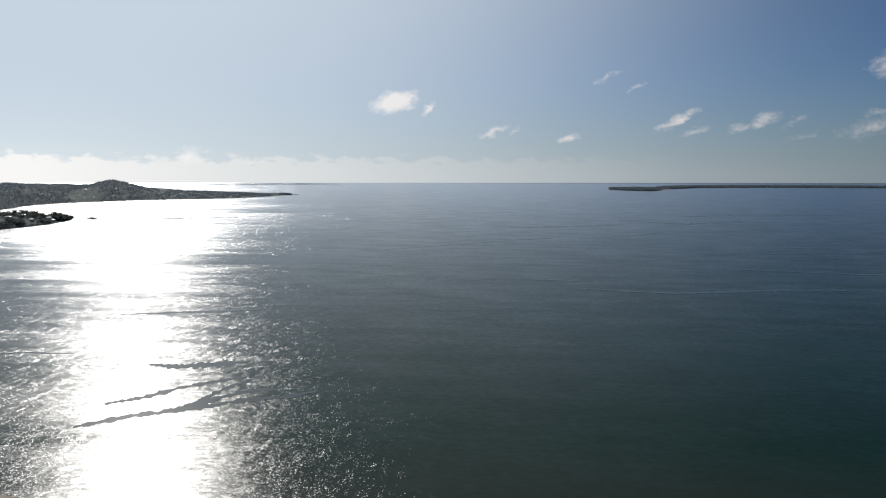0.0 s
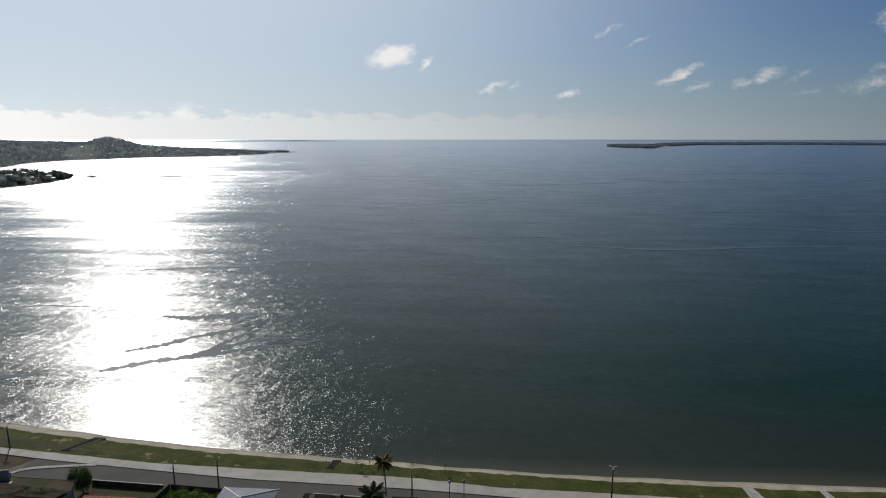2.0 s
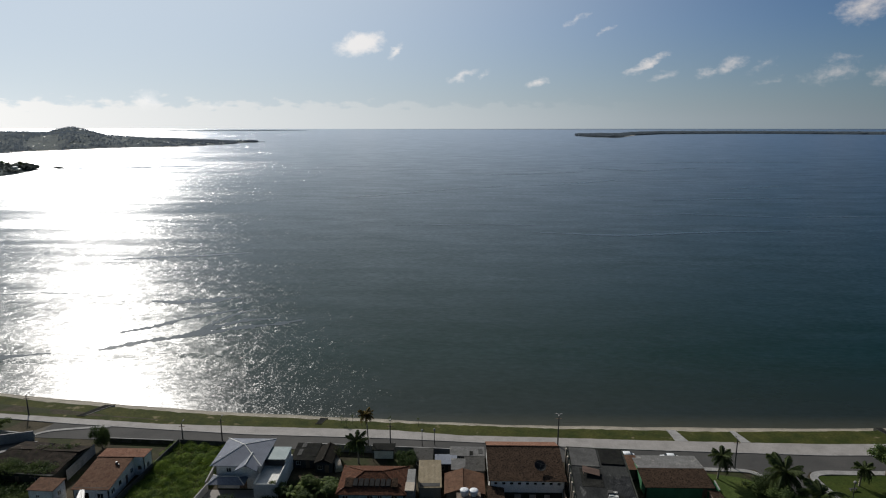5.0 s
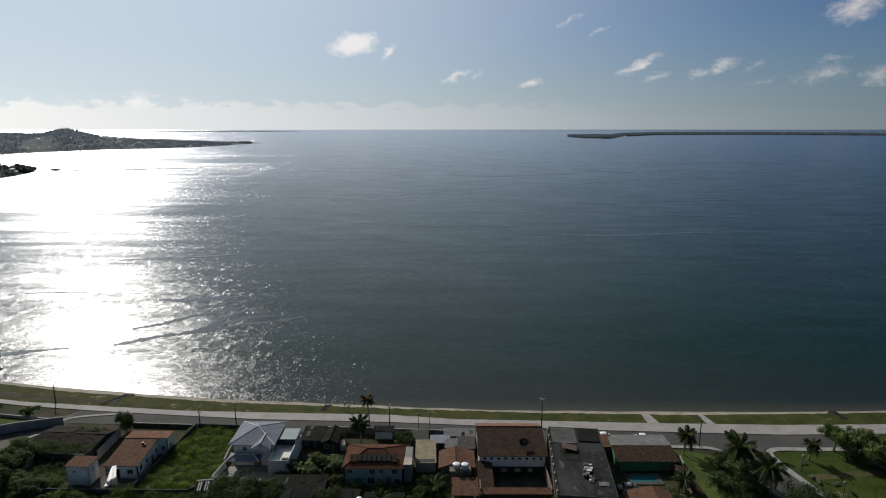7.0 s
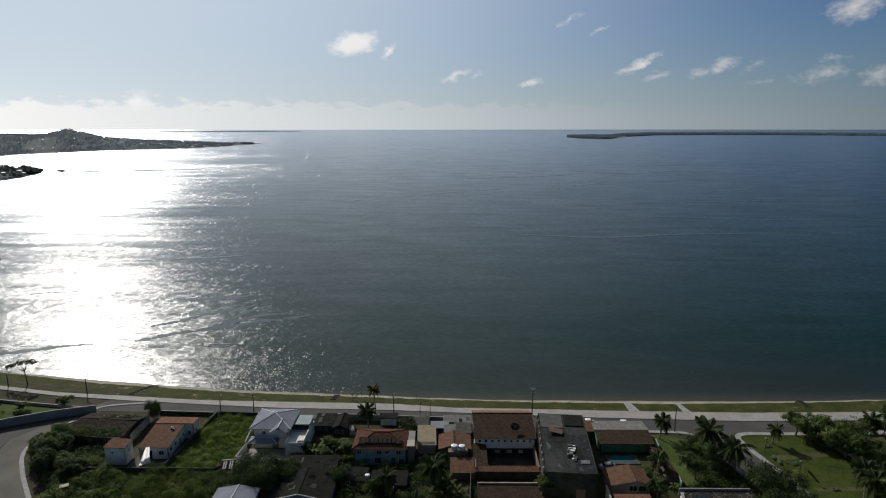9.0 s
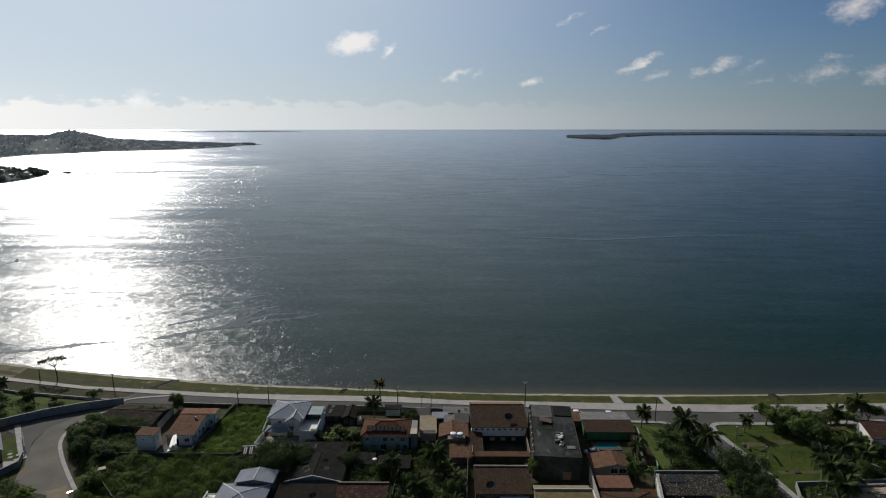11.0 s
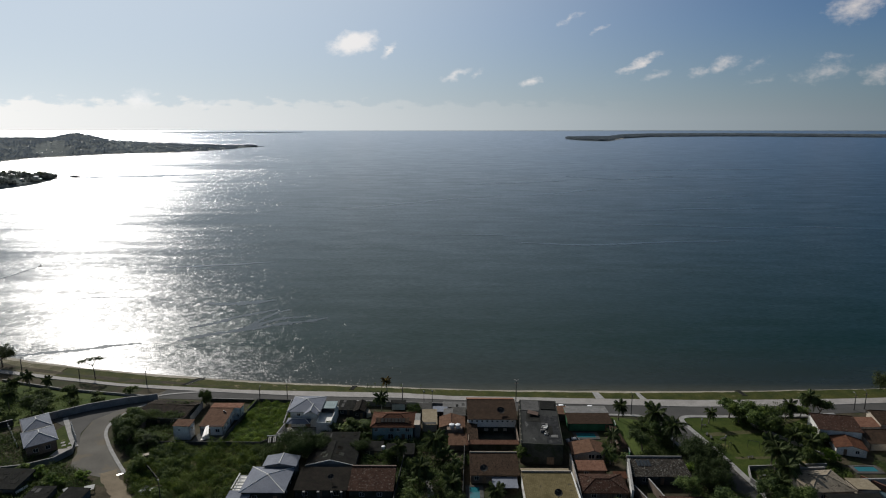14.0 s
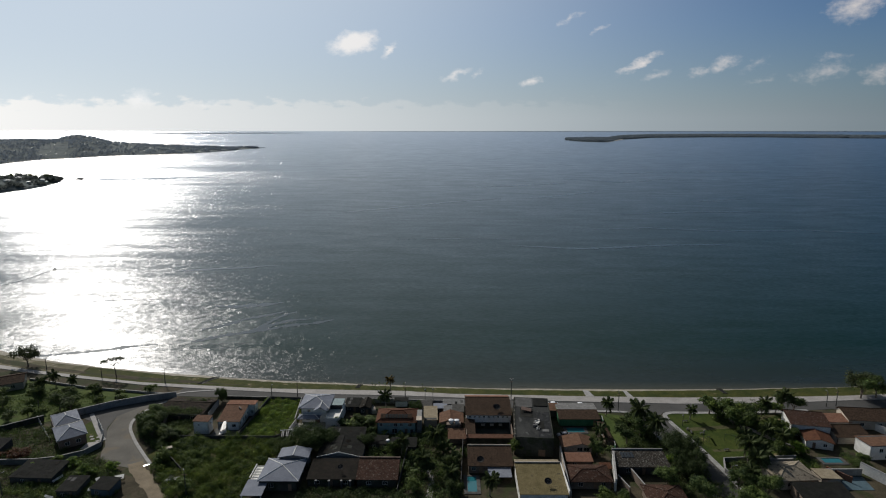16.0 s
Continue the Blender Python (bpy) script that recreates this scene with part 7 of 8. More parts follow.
car(41.6, 252.0, -2, "tank_plastic", "white hatchback parked on the shore street")
car(51.0, 251.4, -2, "tank_plastic", "white hatchback parked on the shore street")
car(41.6, 230.8, 4, "boat_paint", "dull blue-grey car parked in the pool yard")


# ---- street furniture ----
def street_pole(x, y, h, arms, label, turn=0.0, group="street lamps", reach=1.0):
    t = thing("street_lamp", x, y, G, label, "street lamp", turn, group)
    bm = bmesh.new()
    tube(bm, [(0, 0, -0.1), (0, 0, h * 0.5), (0, 0, h)], [0.17, 0.14, 0.1], 8)
    part("post", bm, "old_concrete", t)
    for a in arms:
        bm = bmesh.new()
        d = Vector((math.cos(radians(a)), math.sin(radians(a)), 0))
        tube(bm, [Vector((0, 0, h - 0.3)), d * 0.45 * reach + Vector((0, 0, h + 0.12)), d * 0.9 * reach + Vector((0, 0, h + 0.25))], [0.05, 0.045, 0.04], 6)
        arm = part("arm", bm, "dark_metal", t)
        bm = soft_box(-0.35, -0.16, -0.08, 0.35, 0.16, 0.08, 0.05)
        bm.transform(Matrix.Translation(d * 1.05 * reach + Vector((0, 0, h + 0.22))) @ Matrix.Rotation(radians(a), 4, "Z"))
        part("lamp_head", bm, "plaster_grey", arm)
    bm = bmesh.new()
    box(bm, -0.7, -0.05, h - 0.9, 0.7, 0.05, h - 0.78)
    part("crossarm", bm, "timber", t)
    return t


one = "grey concrete street pole with a single lamp arm"
for x, y, h, arms in ((-59.7, 258.2, 4.2, (90,)), (-50.0, 257.2, 6.0, (90,)), (-10.7, 254.8, 6.6, (90,)), (63.8, 248.4, 7.0, (90,)), (82.6, 204, 6.5, (0,)), (138.2, 252.4, 5.5, (90,)), (-104, 269.4, 5.4, (90,)), (-131, 274, 4.0, (90,)), (-158, 282, 4.5, (90,)), (142, 253, 6.0, (90,))):
    street_pole(x, y, h, arms, one)
street_pole(27.5, 257.2, 7.6, (20, 140, 260), "tall concrete pole with clustered lamp heads by the promenade", reach=0.5)
for x, y in ((82.2, 238), (85.0, 228), (100.5, 246.4), (-0.8, 257), (-3.6, 256.6)):
    t = thing("park_lamp", x, y, G, "slim dark post with a small white lamp", "lamp", 0, "park lamps")
    bm = bmesh.new()
    tube(bm, [(0, 0, -0.1), (0, 0, 3.6)], [0.09, 0.07], 8)
    part("post", bm, "dark_metal", t)
    part("lamp_globe", lathe([(0.08, 3.6), (0.28, 3.7), (0.3, 3.95), (0.16, 4.1), (0.03, 4.12)], 10), "plaster_grey", t)

sl = thing("slide", 86.2, 227.6, 1.56, "metal playground slide on the park lawn", "slide", -35)
for sx in (-0.35, 0.35):
    bm = bmesh.new()
    tube(bm, [(sx, 0, 0), (sx, 0.3, 2.2)], [0.05, 0.05], 6)
    part("ladder_rail", bm, "dark_metal", sl)
for i in range(5):
    bm = bmesh.new()
    tube(bm, [(-0.35, 0.06 * i + 0.05, 0.4 * i + 0.35), (0.35, 0.06 * i + 0.05, 0.4 * i + 0.35)], [0.03, 0.03], 5)
    part("rung", bm, "dark_metal", sl)
bm = bmesh.new()
slab(bm, [(-0.35, 3.6, 0.3), (-0.35, 0.4, 2.0), (0.35, 0.4, 2.0), (0.35, 3.6, 0.3)][::-1], 0.06)
part("chute", bm, "metal_pale", sl)
goal = thing("goal_frame", 92, 228.8, 1.56, "thin metal play frame on the park lawn", "play frame", -20)
for sx in (0, 3.0):
    bm = bmesh.new()
    tube(bm, [(sx, 0, 0), (sx, 0, 2.2)], [0.05, 0.05], 6)
    part("upright", bm, "dark_metal", goal)
bm = bmesh.new()
tube(bm, [(0, 0, 2.2), (3.0, 0, 2.2)], [0.05, 0.05], 6)
part("crossbar", bm, "dark_metal", goal)
for x, y, tn in ((83.4, 233.6, 70), (83.0, 235.6, 60), (84.2, 241, 10), (86.6, 233, 20), (90, 223, 10)):
    t = thing("park_bench", x, y, 1.56, "low concrete park bench", "bench", tn, "park benches")
    part("seat", soft_box(-0.9, -0.25, 0.4, 0.9, 0.25, 0.5), "old_concrete", t)
    for sx in (-0.6, 0.5):
        part("leg", soft_box(sx, -0.2, 0, sx + 0.12, 0.2, 0.4), "kerb_stone", t)
flat_piece("park_path", [(82.6, 236.6), (83.4, 234.6), (100, 237), (118, 246), (116, 247), (99, 239)], 1.567, 0.1, "worn_earth", "worn earth path across the park", "path")
flat_piece("park_path", [(85.6, 223.4), (86, 222.2), (106, 223), (105.4, 224.2)], 1.567, 0.1, "worn_earth", "worn earth path across the park", "path")

flat_piece("garden_path", [(-1.6, 196), (0.6, 196), (0.9, 206), (-0.4, 214), (-1.6, 213.6), (-0.6, 205)], 1.5, 0.1, "paving", "pale garden path under the trees", "path")

# loose things at the corner of the side street
z_ = thing("zinc_sheet", -83.6, 213.6, 1.5, "shiny zinc roofing sheet lying at the roadside", "sheet", 40)
bm = bmesh.new()
for i in range(7):
    slab(bm, [(-1.1 + 0.22 * i, -0.28, 0.06 + 0.02 * (i % 2)), (-0.88 + 0.22 * i, -0.28, 0.06 + 0.02 * ((i + 1) % 2)), (-0.88 + 0.22 * i, 0.28, 0.06 + 0.02 * ((i + 1) % 2)), (-1.1 + 0.22 * i, 0.28, 0.06 + 0.02 * (i % 2))], 0.03)
part("panel", bm, "zinc", z_)
part("batten", soft_box(-1.0, -0.06, 0.0, 1.0, 0.06, 0.028, 0.005), "timber", z_)
rr = random.Random(77)
for i in range(14):
    x, y, q = -73.9 + rr.gauss(0, 1.5), 205.5 + rr.gauss(0, 1.3), rr.uniform(0.3, 0.8)
    t = thing("scrap_block", x, y, 1.45, "broken pale block dumped beside the track", "rubble", rr.uniform(0, 90), "dumped rubble")
    part("lump", soft_box(-q, -q * 0.6, 0, q, q * 0.6, q * rr.uniform(0.5, 1.1), q * 0.2), rr.choice(["fibre_pale", "old_concrete", "dark_metal", "plaster_white"]), t)
wall_thing("garden_wall", [(-72.2, 210.4), (-81.7, 220.4), (-92.4, 232.3)], 1.1, "old_concrete", "crumbling low block wall beside the side street", 0.16)
t = thing("brick_pier", -80.2, 220.4, G, "short brick pier with a pale capping slab", "pier", 30)
part("shaft", soft_box(-0.5, -0.5, 0, 0.5, 0.5, 1.6), "plaster_brown", t)
part("cap", soft_box(-0.9, -0.7, 1.603, 0.9, 0.7, 1.75), "plaster_cream", t)
street_pole(-66.0, 199.0, 7.0, (120,), one)
street_pole(-115.3, 198.0, 6.5, (60,), one)
for i in range(9):
    f = i / 8
    t = thing("fence_post", -133.5 + 12.6 * f, 239.9 - 13.5 * f, 1.5, "slim white fence post of the corner garden", "post", 0, "fence posts")
    part("post", soft_box(-0.09, -0.09, 0, 0.09, 0.09, 1.5, 0.02), "plaster_white", t)
    part("cap", soft_box(-0.13, -0.13, 1.503, 0.13, 0.13, 1.6, 0.02), "plaster_white", t)
bs = house("blue_walled_shed", -88.4, 200.4, 5.4, 5.0, 2.5, "yard_blue", "small blue-walled shed with a black sheet roof", turn=-6, roofs=[dict(kind="mono_front", w=5.4, d=5.0, h=2.5, rise=0.4, mat="fibre_dark", over=0.25)], gable=("x", 0.35, 2.4), category="shed", group="sheds", holes={"front": [W(0.3, 0.8, 1.2, 1.0)]})
for x, y, tn, w, d in ((-98.2, 207.6, -25, 2.6, 0.5), (-87.6, 205.6, 20, 2.4, 1.6), (-93.0, 204.6, 50, 1.2, 1.0), (-101.6, 196.4, -20, 3.0, 0.5), (-104.4, 204.8, 70, 3.2, 0.4), (-92.6, 199.8, 10, 1.0, 0.8)):
    t = thing("scrap_sheet", x, y, 1.5, "pale roofing sheet propped in the scrub", "sheet", tn, "scrap sheets")
    bm = bmesh.new()
    slab(bm, [(-w / 2, -d / 2, 0.9), (w / 2, -d / 2, 1.0), (w / 2, d / 2, 1.4), (-w / 2, d / 2, 1.3)], 0.05)
    part("panel", bm, "plaster_white", t)
    for px in (-w / 2 + 0.1, w / 2 - 0.2):
        part("prop", soft_box(px, -0.05, 0, px + 0.1, 0.05, 1.05, 0.01), "timber", t)

# motor boat and its wake
bt = thing("motor_boat", -264, 453, 0.0, "small dark open motor boat under way", "boat", 15)
bm = bmesh.new()
secs = []
for s, hw, zk in ((-3.2, 1.0, -0.2), (-1, 1.15, -0.3), (1.2, 1.0, -0.3), (2.6, 0.55, -0.1), (3.6, 0.06, 0.35)):
    secs.append([bm.verts.new(p) for p in ((-hw, s, 0.75 + max(0, s) * 0.08), (-hw * 0.8, s, 0.1), (0, s, zk), (hw * 0.8, s, 0.1), (hw, s, 0.75 + max(0, s) * 0.08))])
for a, b in zip(secs, secs[1:]):
    for i in range(4):
        bm.faces.new((a[i], a[i + 1], b[i + 1], b[i]))
    bm.faces.new((a[4], a[0], b[0], b[4]))
bm.faces.new(secs[0])
part("hull", bm, "boat_paint", bt)
part("console", soft_box(-0.5, -0.4, 0.75, 0.5, 0.5, 1.7), "boat_paint", bt)
part("outboard", soft_box(-0.25, -3.7, 0.2, 0.25, -3.21, 1.2), "dark_metal", bt)
bt.matrix_basis = pose(-264, 453, 0.0, 0, 0, 15) @ Matrix.Scale(0.72, 4)
slick([(-264, 449), (-266, 430), (-272, 405), (-284, 372)], 0.9, "dark calm wake trailing behind the motor boat")

# ---- plants ----
def leaf_cloud(rng, clumps, per, size, spread):
    """Verts and faces of small folded leaves round clump centres."""
    verts, faces = [], []
    for c in clumps:
        for _ in range(per):
            o = Vector((rng.gauss(0, 1), rng.gauss(0, 1), rng.gauss(0, 0.8))) * spread
            p = Vector(c) + o
            n = (o.normalized() + Vector((rng.uniform(-0.7, 0.7), rng.uniform(-0.7, 0.7), rng.uniform(0, 1.1)))).normalized()
            a = n.orthogonal().normalized()
            a = (Matrix.Rotation(rng.uniform(0, 6.28), 3, n) @ a)
            b = n.cross(a)
            s = size * rng.uniform(0.6, 1.3)
            i = len(verts)
            verts += [tuple(p - a * s), tuple(p + b * s * 0.5 + n * s * 0.12), tuple(p + a * s), tuple(p - b * s * 0.5 + n * s * 0.12)]
            faces.append((i, i + 1, i + 2, i + 3))
    return verts, faces


def tree(seed, height, radius, mat, label, flat=0.7, per=70, n=64, size=0.2, trunk=0.2, open_crown=0.0, clear=0.35):
    rng = random.Random(seed)
    t = thing("tree", 0, 0, 0, label, "tree", 0, "trees of the town")
    base = height * clear
    bm = bmesh.new()
    lean = Vector((rng.uniform(-0.3, 0.3), rng.uniform(-0.3, 0.3), 0))
    tube(bm, [(0, 0, -0.2), lean * 0.4 + Vector((0, 0, base * 0.6)), lean + Vector((0, 0, base))], [trunk * 1.3, trunk, trunk * 0.8], 8)
    clumps = []
    for i in range(7):
        a = 2 * math.pi * i / 7 + rng.uniform(-0.3, 0.3)
        r = radius * rng.uniform(0.45, 0.85)
        e = Vector((math.cos(a) * r, math.sin(a) * r, base + (height - base) * rng.uniform(0.35, 0.8)))
        mid = (lean + Vector((0, 0, base))).lerp(e, 0.5) + Vector((0, 0, 0.3))
        tube(bm, [lean + Vector((0, 0, base * 0.9)), mid, e], [trunk * 0.6, trunk * 0.35, trunk * 0.12], 5)
    part("trunk", bm, "bark", t)
    cz = base + (height - base) * 0.5
    lobes = [(Vector((rng.uniform(-0.55, 0.55) * radius, rng.uniform(-0.55, 0.55) * radius, cz + rng.uniform(-0.2, 0.3) * (height - base))), rng.uniform(0.4, 0.65)) for _ in range(7)]
    while len(clumps) < n:
        c, f = rng.choice(lobes)
        d = Vector((rng.gauss(0, 1), rng.gauss(0, 1), rng.gauss(0, 1))).normalized() * rng.uniform(0.5, 1.0)
        p = c + Vector((d.x * radius * f, d.y * radius * f, d.z * (height - base) * 0.42 * f / 0.55 * flat))
        if noise.noise(p * 0.5 + Vector((seed, 0, 0))) < open_crown - 0.55:
            continue
        clumps.append(p)
    v, f = leaf_cloud(rng, clumps, per, size, radius * 0.11)
    raw("crown", v, f, mat, t)
    return t


def frond_mesh(seed, length, droop, mat):
    rng = random.Random(seed)
    verts, faces = [], []
    pts = []
    for i in range(13):
        s = i / 12
        pts.append(Vector((length * s * (1 - 0.18 * s), 0, length * (0.42 * s - droop * s * s))))
    for i in range(12):
        w = 0.05 * (1 - i / 13)
        k = len(verts)
        for p in (pts[i], pts[i + 1]):
            verts += [tuple(p + Vector((0, -w, 0))), tuple(p + Vector((0, w, 0))), tuple(p + Vector((0, 0, w)))]
        faces += [(k, k + 3, k + 5, k + 2), (k + 1, k + 2, k + 5, k + 4), (k, k + 1, k + 4, k + 3)]
    for i in range(3, 44):
        s = i / 44
        j = min(int(s * 12), 11)
        p = pts[j].lerp(pts[j + 1], s * 12 - j)
        d = (pts[j + 1] - pts[j]).normalized()
        ll = length * 0.27 * math.sin(math.pi * (0.12 + 0.83 * s)) * rng.uniform(0.85, 1.1)
        for sd in (-1, 1):
            tip = p + d * ll * 0.5 + Vector((0, sd * ll * 0.75, -ll * rng.uniform(0.35, 0.95)))
            w = 0.055
            k = len(verts)
            verts += [tuple(p - d * w), tuple(p + d * w), tuple(p.lerp(tip, 0.6) + d * w * 0.9 + Vector((0, 0, 0.06))), tuple(tip), tuple(p.lerp(tip, 0.6) - d * w * 0.6)]
            faces.append((k, k + 1, k + 2, k + 3, k + 4))
    me = bpy.data.meshes.new("frond")
    me.from_pydata(verts, [], faces)
    me.materials.append(MATS[mat])
    return me


FRONDS = {m: [frond_mesh(s, 3.3, dr, m) for s, dr in ((1, 0.4), (2, 0.75), (3, 1.15))] for m in ("leaf_palm", "leaf_palm_dry")}


def palm(x, y, h, label, seed, mat="leaf_palm", size=1.0, count=25, lean=0.5, z=G):
    rng = random.Random(seed)
    t = thing("palm_tree", x, y, z, label, "palm tree", rng.uniform(0, 360), "palms of the town")
    bm = bmesh.new()
    tube(bm, [(0, 0, -0.2), (lean * 0.15, 0, h * 0.35), (lean * 0.5, 0, h * 0.7), (lean, 0, h)], [0.2, 0.15, 0.13, 0.12], 8)
    part("trunk", bm, "palm_bark", t)
    for i in range(count):
        lev = (i % 3)
        ob = new("frond", FRONDS[mat][lev if rng.random() < 0.8 else rng.randrange(3)])
        ob.parent = t
        s = size * rng.uniform(0.85, 1.12)
        ob.matrix_basis = Matrix.LocRotScale((lean, 0, h - 0.05), Euler((rng.uniform(-0.25, 0.25), radians((-32, -4, 22)[lev]) + rng.uniform(-0.15, 0.15), 2.399 * i + rng.uniform(-0.2, 0.2))), (s, s, s))
    bm = bmesh.new()
    for i in range(6):
        a = i * 1.05
        bmesh.ops.create_icosphere(bm, subdivisions=1, radius=0.15, matrix=Matrix.Translation((lean + 0.25 * math.cos(a), 0.25 * math.sin(a), h - 0.3)))
    part("fruit_cluster", bm, "leaf_palm_dry", t)
    return t


PALMS = [(-15.6, 254.4, 8.8, "tall slender palm with a yellowed crown by the street", "leaf_palm_dry", 0.72), (-17.0, 249, 5.0, "dark bushy palm in a front garden", "leaf_palm", 1.0), (1.4, 222.5, 6.0, "broad dark palm in a shaded garden", "leaf_palm", 1.4), (58.6, 244.6, 5.2, "dark palm on a garden lawn", "leaf_palm", 1.0),
         (67.4, 235.4, 7.2, "tall dark palm among garden trees", "leaf_palm", 1.5), (70.4, 228.6, 6.4, "dark palm among garden trees", "leaf_palm", 1.4), (86.4, 242.6, 4.0, "small palm on the park lawn", "leaf_palm", 0.78), (93.6, 218.8, 7.0, "dark palm behind the park", "leaf_palm", 1.2),
         (91.6, 207.4, 7.0, "dark palm behind the park", "leaf_palm", 1.2), (-140, 250, 5.5, "palm standing in the open plot", "leaf_palm", 1.0), (-144.6, 267, 4.5, "palm near the promenade wall", "leaf_palm", 0.9), (-136.4, 264, 4.0, "palm near the promenade wall", "leaf_palm", 0.8),
         (-122.4, 255.6, 3.6, "small dark palm in the open plot", "leaf_palm", 0.8), (121.4, 249.6, 6.0, "dark palm at the street's edge", "leaf_palm", 1.2), (16, 199.6, 5.0, "palm in a shaded back garden", "leaf_palm", 1.0), (-9.4, 219.4, 5.0, "palm in a shaded back garden", "leaf_palm", 0.95), (52, 228.6, 4.0, "small palm by the pool yard", "leaf_palm", 0.9),
         (-147, 262, 4.2, "palm in the open plot", "leaf_palm", 0.9), (113, 245.4, 5.2, "dark palm at the end of the park", "leaf_palm", 1.0), (104.6, 227.4, 4.4, "dark palm beside the park wall", "leaf_palm", 1.0), (107.4, 223.4, 4.8, "dark palm beside the park wall", "leaf_palm", 1.05), (6, 203, 5.0, "palm in a shaded back garden", "leaf_palm", 1.0), (-3, 210, 5.2, "palm in a shaded back garden", "leaf_palm", 1.0), (49.6, 219.6, 3.8, "small palm beside the cottage", "leaf_palm", 0.9), (88, 203, 5.5, "dark palm behind the park", "leaf_palm", 1.1), (96.4, 215.6, 6.4, "dark palm behind the park", "leaf_palm", 1.1), (92.4, 214.8, 7.2, "tall dark palm behind the park", "leaf_palm", 1.15), (94.8, 211.4, 6.2, "dark palm behind the park", "leaf_palm", 1.1)]
for i, (x, y, h, lab, mat, s) in enumerate(PALMS):
    palm(x, y, h, lab, 40 + i, mat, s)

PROTO = {"dark": tree(1, 7.0, 3.4, "leaf_dark", "dense dark broadleaf tree between the houses"), "dark2": tree(2, 7.0, 3.6, "leaf_dark", "dense dark broadleaf tree between the houses", 0.85),
         "mid": tree(3, 6.0, 3.0, "leaf_mid", "green broadleaf garden tree"), "mid2": tree(4, 6.5, 3.2, "leaf_mid", "green broadleaf tree in the park", 0.8),
         "bright": tree(5, 4.0, 2.2, "leaf_bright", "light green leafy shrub tree", 0.9, 46, 46, 0.24, 0.12),
         "almond": tree(6, 6.5, 5.0, "leaf_almond", "wide flat-topped shore tree with dark foliage", 0.5, 44, 70, 0.26, 0.22, 0.2), "sparse": tree(7, 6.5, 3.0, "leaf_almond", "half-bare tree with sparse foliage", 0.7, 9, 40, 0.22, 0.16, 0.3),
         "broad": tree(12, 8.0, 5.2, "leaf_dense", "large dense dark-crowned tree between the houses", 0.95, 92, 160, 0.185, 0.28, 0.0, 0.14),
         "rust": tree(9, 4.0, 3.0, "leaf_rust", "low tree with rusty red blossom", 0.6, 40, 46, 0.22)}
def plant(key, places):
    for i, (x, y, s, sz) in enumerate(places):
        m = Matrix.LocRotScale((x, y, G), Euler((0, 0, rng.uniform(0, 6.28))), (s, s, sz))
        if i == 0:
            PROTO[key].matrix_basis = m
        else:
            c = copy_thing(PROTO[key], m)
            c.matrix_basis = m


plant("broad", [(-37, 222.2, 0.95, 0.95), (74.2, 219.6, 1.05, 0.95), (73, 209, 0.9, 0.85), (-76.4, 254.2, 0.4, 0.66), (-93.4, 233.6, 0.6, 0.6), (102.6, 239.8, 0.75, 0.8), (66.4, 239.2, 0.62, 0.55), (-6.4, 247.4, 0.42, 0.42), (-31.6, 224.6, 0.62, 0.62), (-20.6, 224.4, 0.5, 0.5)])
plant("dark", [(-94, 232.5, 1.05, 0.85), (-88.7, 227.6, 0.95, 0.8), (-91.4, 241.4, 0.8, 0.6), (-96.2, 243.2, 0.75, 0.6), (121.4, 250, 0.9, 0.8), (-89, 234.4, 1, 0.75), (60.6, 226.6, 1.1, 0.9), (101, 236.4, 1.2, 0.95), (-1, 207.6, 0.7, 0.6), (154.6, 259, 1.3, 1.15), (89, 197.6, 1.2, 1), (7.6, 216, 0.55, 0.5), (-126, 246, 1.1, 0.7), (73, 197, 1.2, 1), (50, 218.6, 0.8, 0.7), (123.6, 247.4, 1, 0.85), (-21, 236.4, 0.8, 0.55), (-26, 234, 0.6, 0.45), (-30.4, 236.4, 0.7, 0.5), (-24.4, 238.8, 0.7, 0.5), (126.6, 215.6, 0.7, 0.55)])
plant("dark2", [(-83.4, 227, 0.8, 0.5), (5.4, 211, 0.7, 0.65), (6, 198, 0.8, 0.7), (160.4, 259.4, 1.2, 1.1), (-131, 247.6, 1.1, 0.8), (66, 231, 1.1, 0.85), (84, 202, 1.1, 0.95), (-93.6, 239.6, 0.95, 0.75), (98.6, 244.4, 1, 0.95), (-33, 225.4, 0.8, 0.7), (77, 214.4, 0.9, 0.75), (-41, 226, 0.9, 0.75), (111.6, 245, 0.8, 0.75), (65, 203.4, 1, 0.8), (78.6, 190, 1.2, 1)])
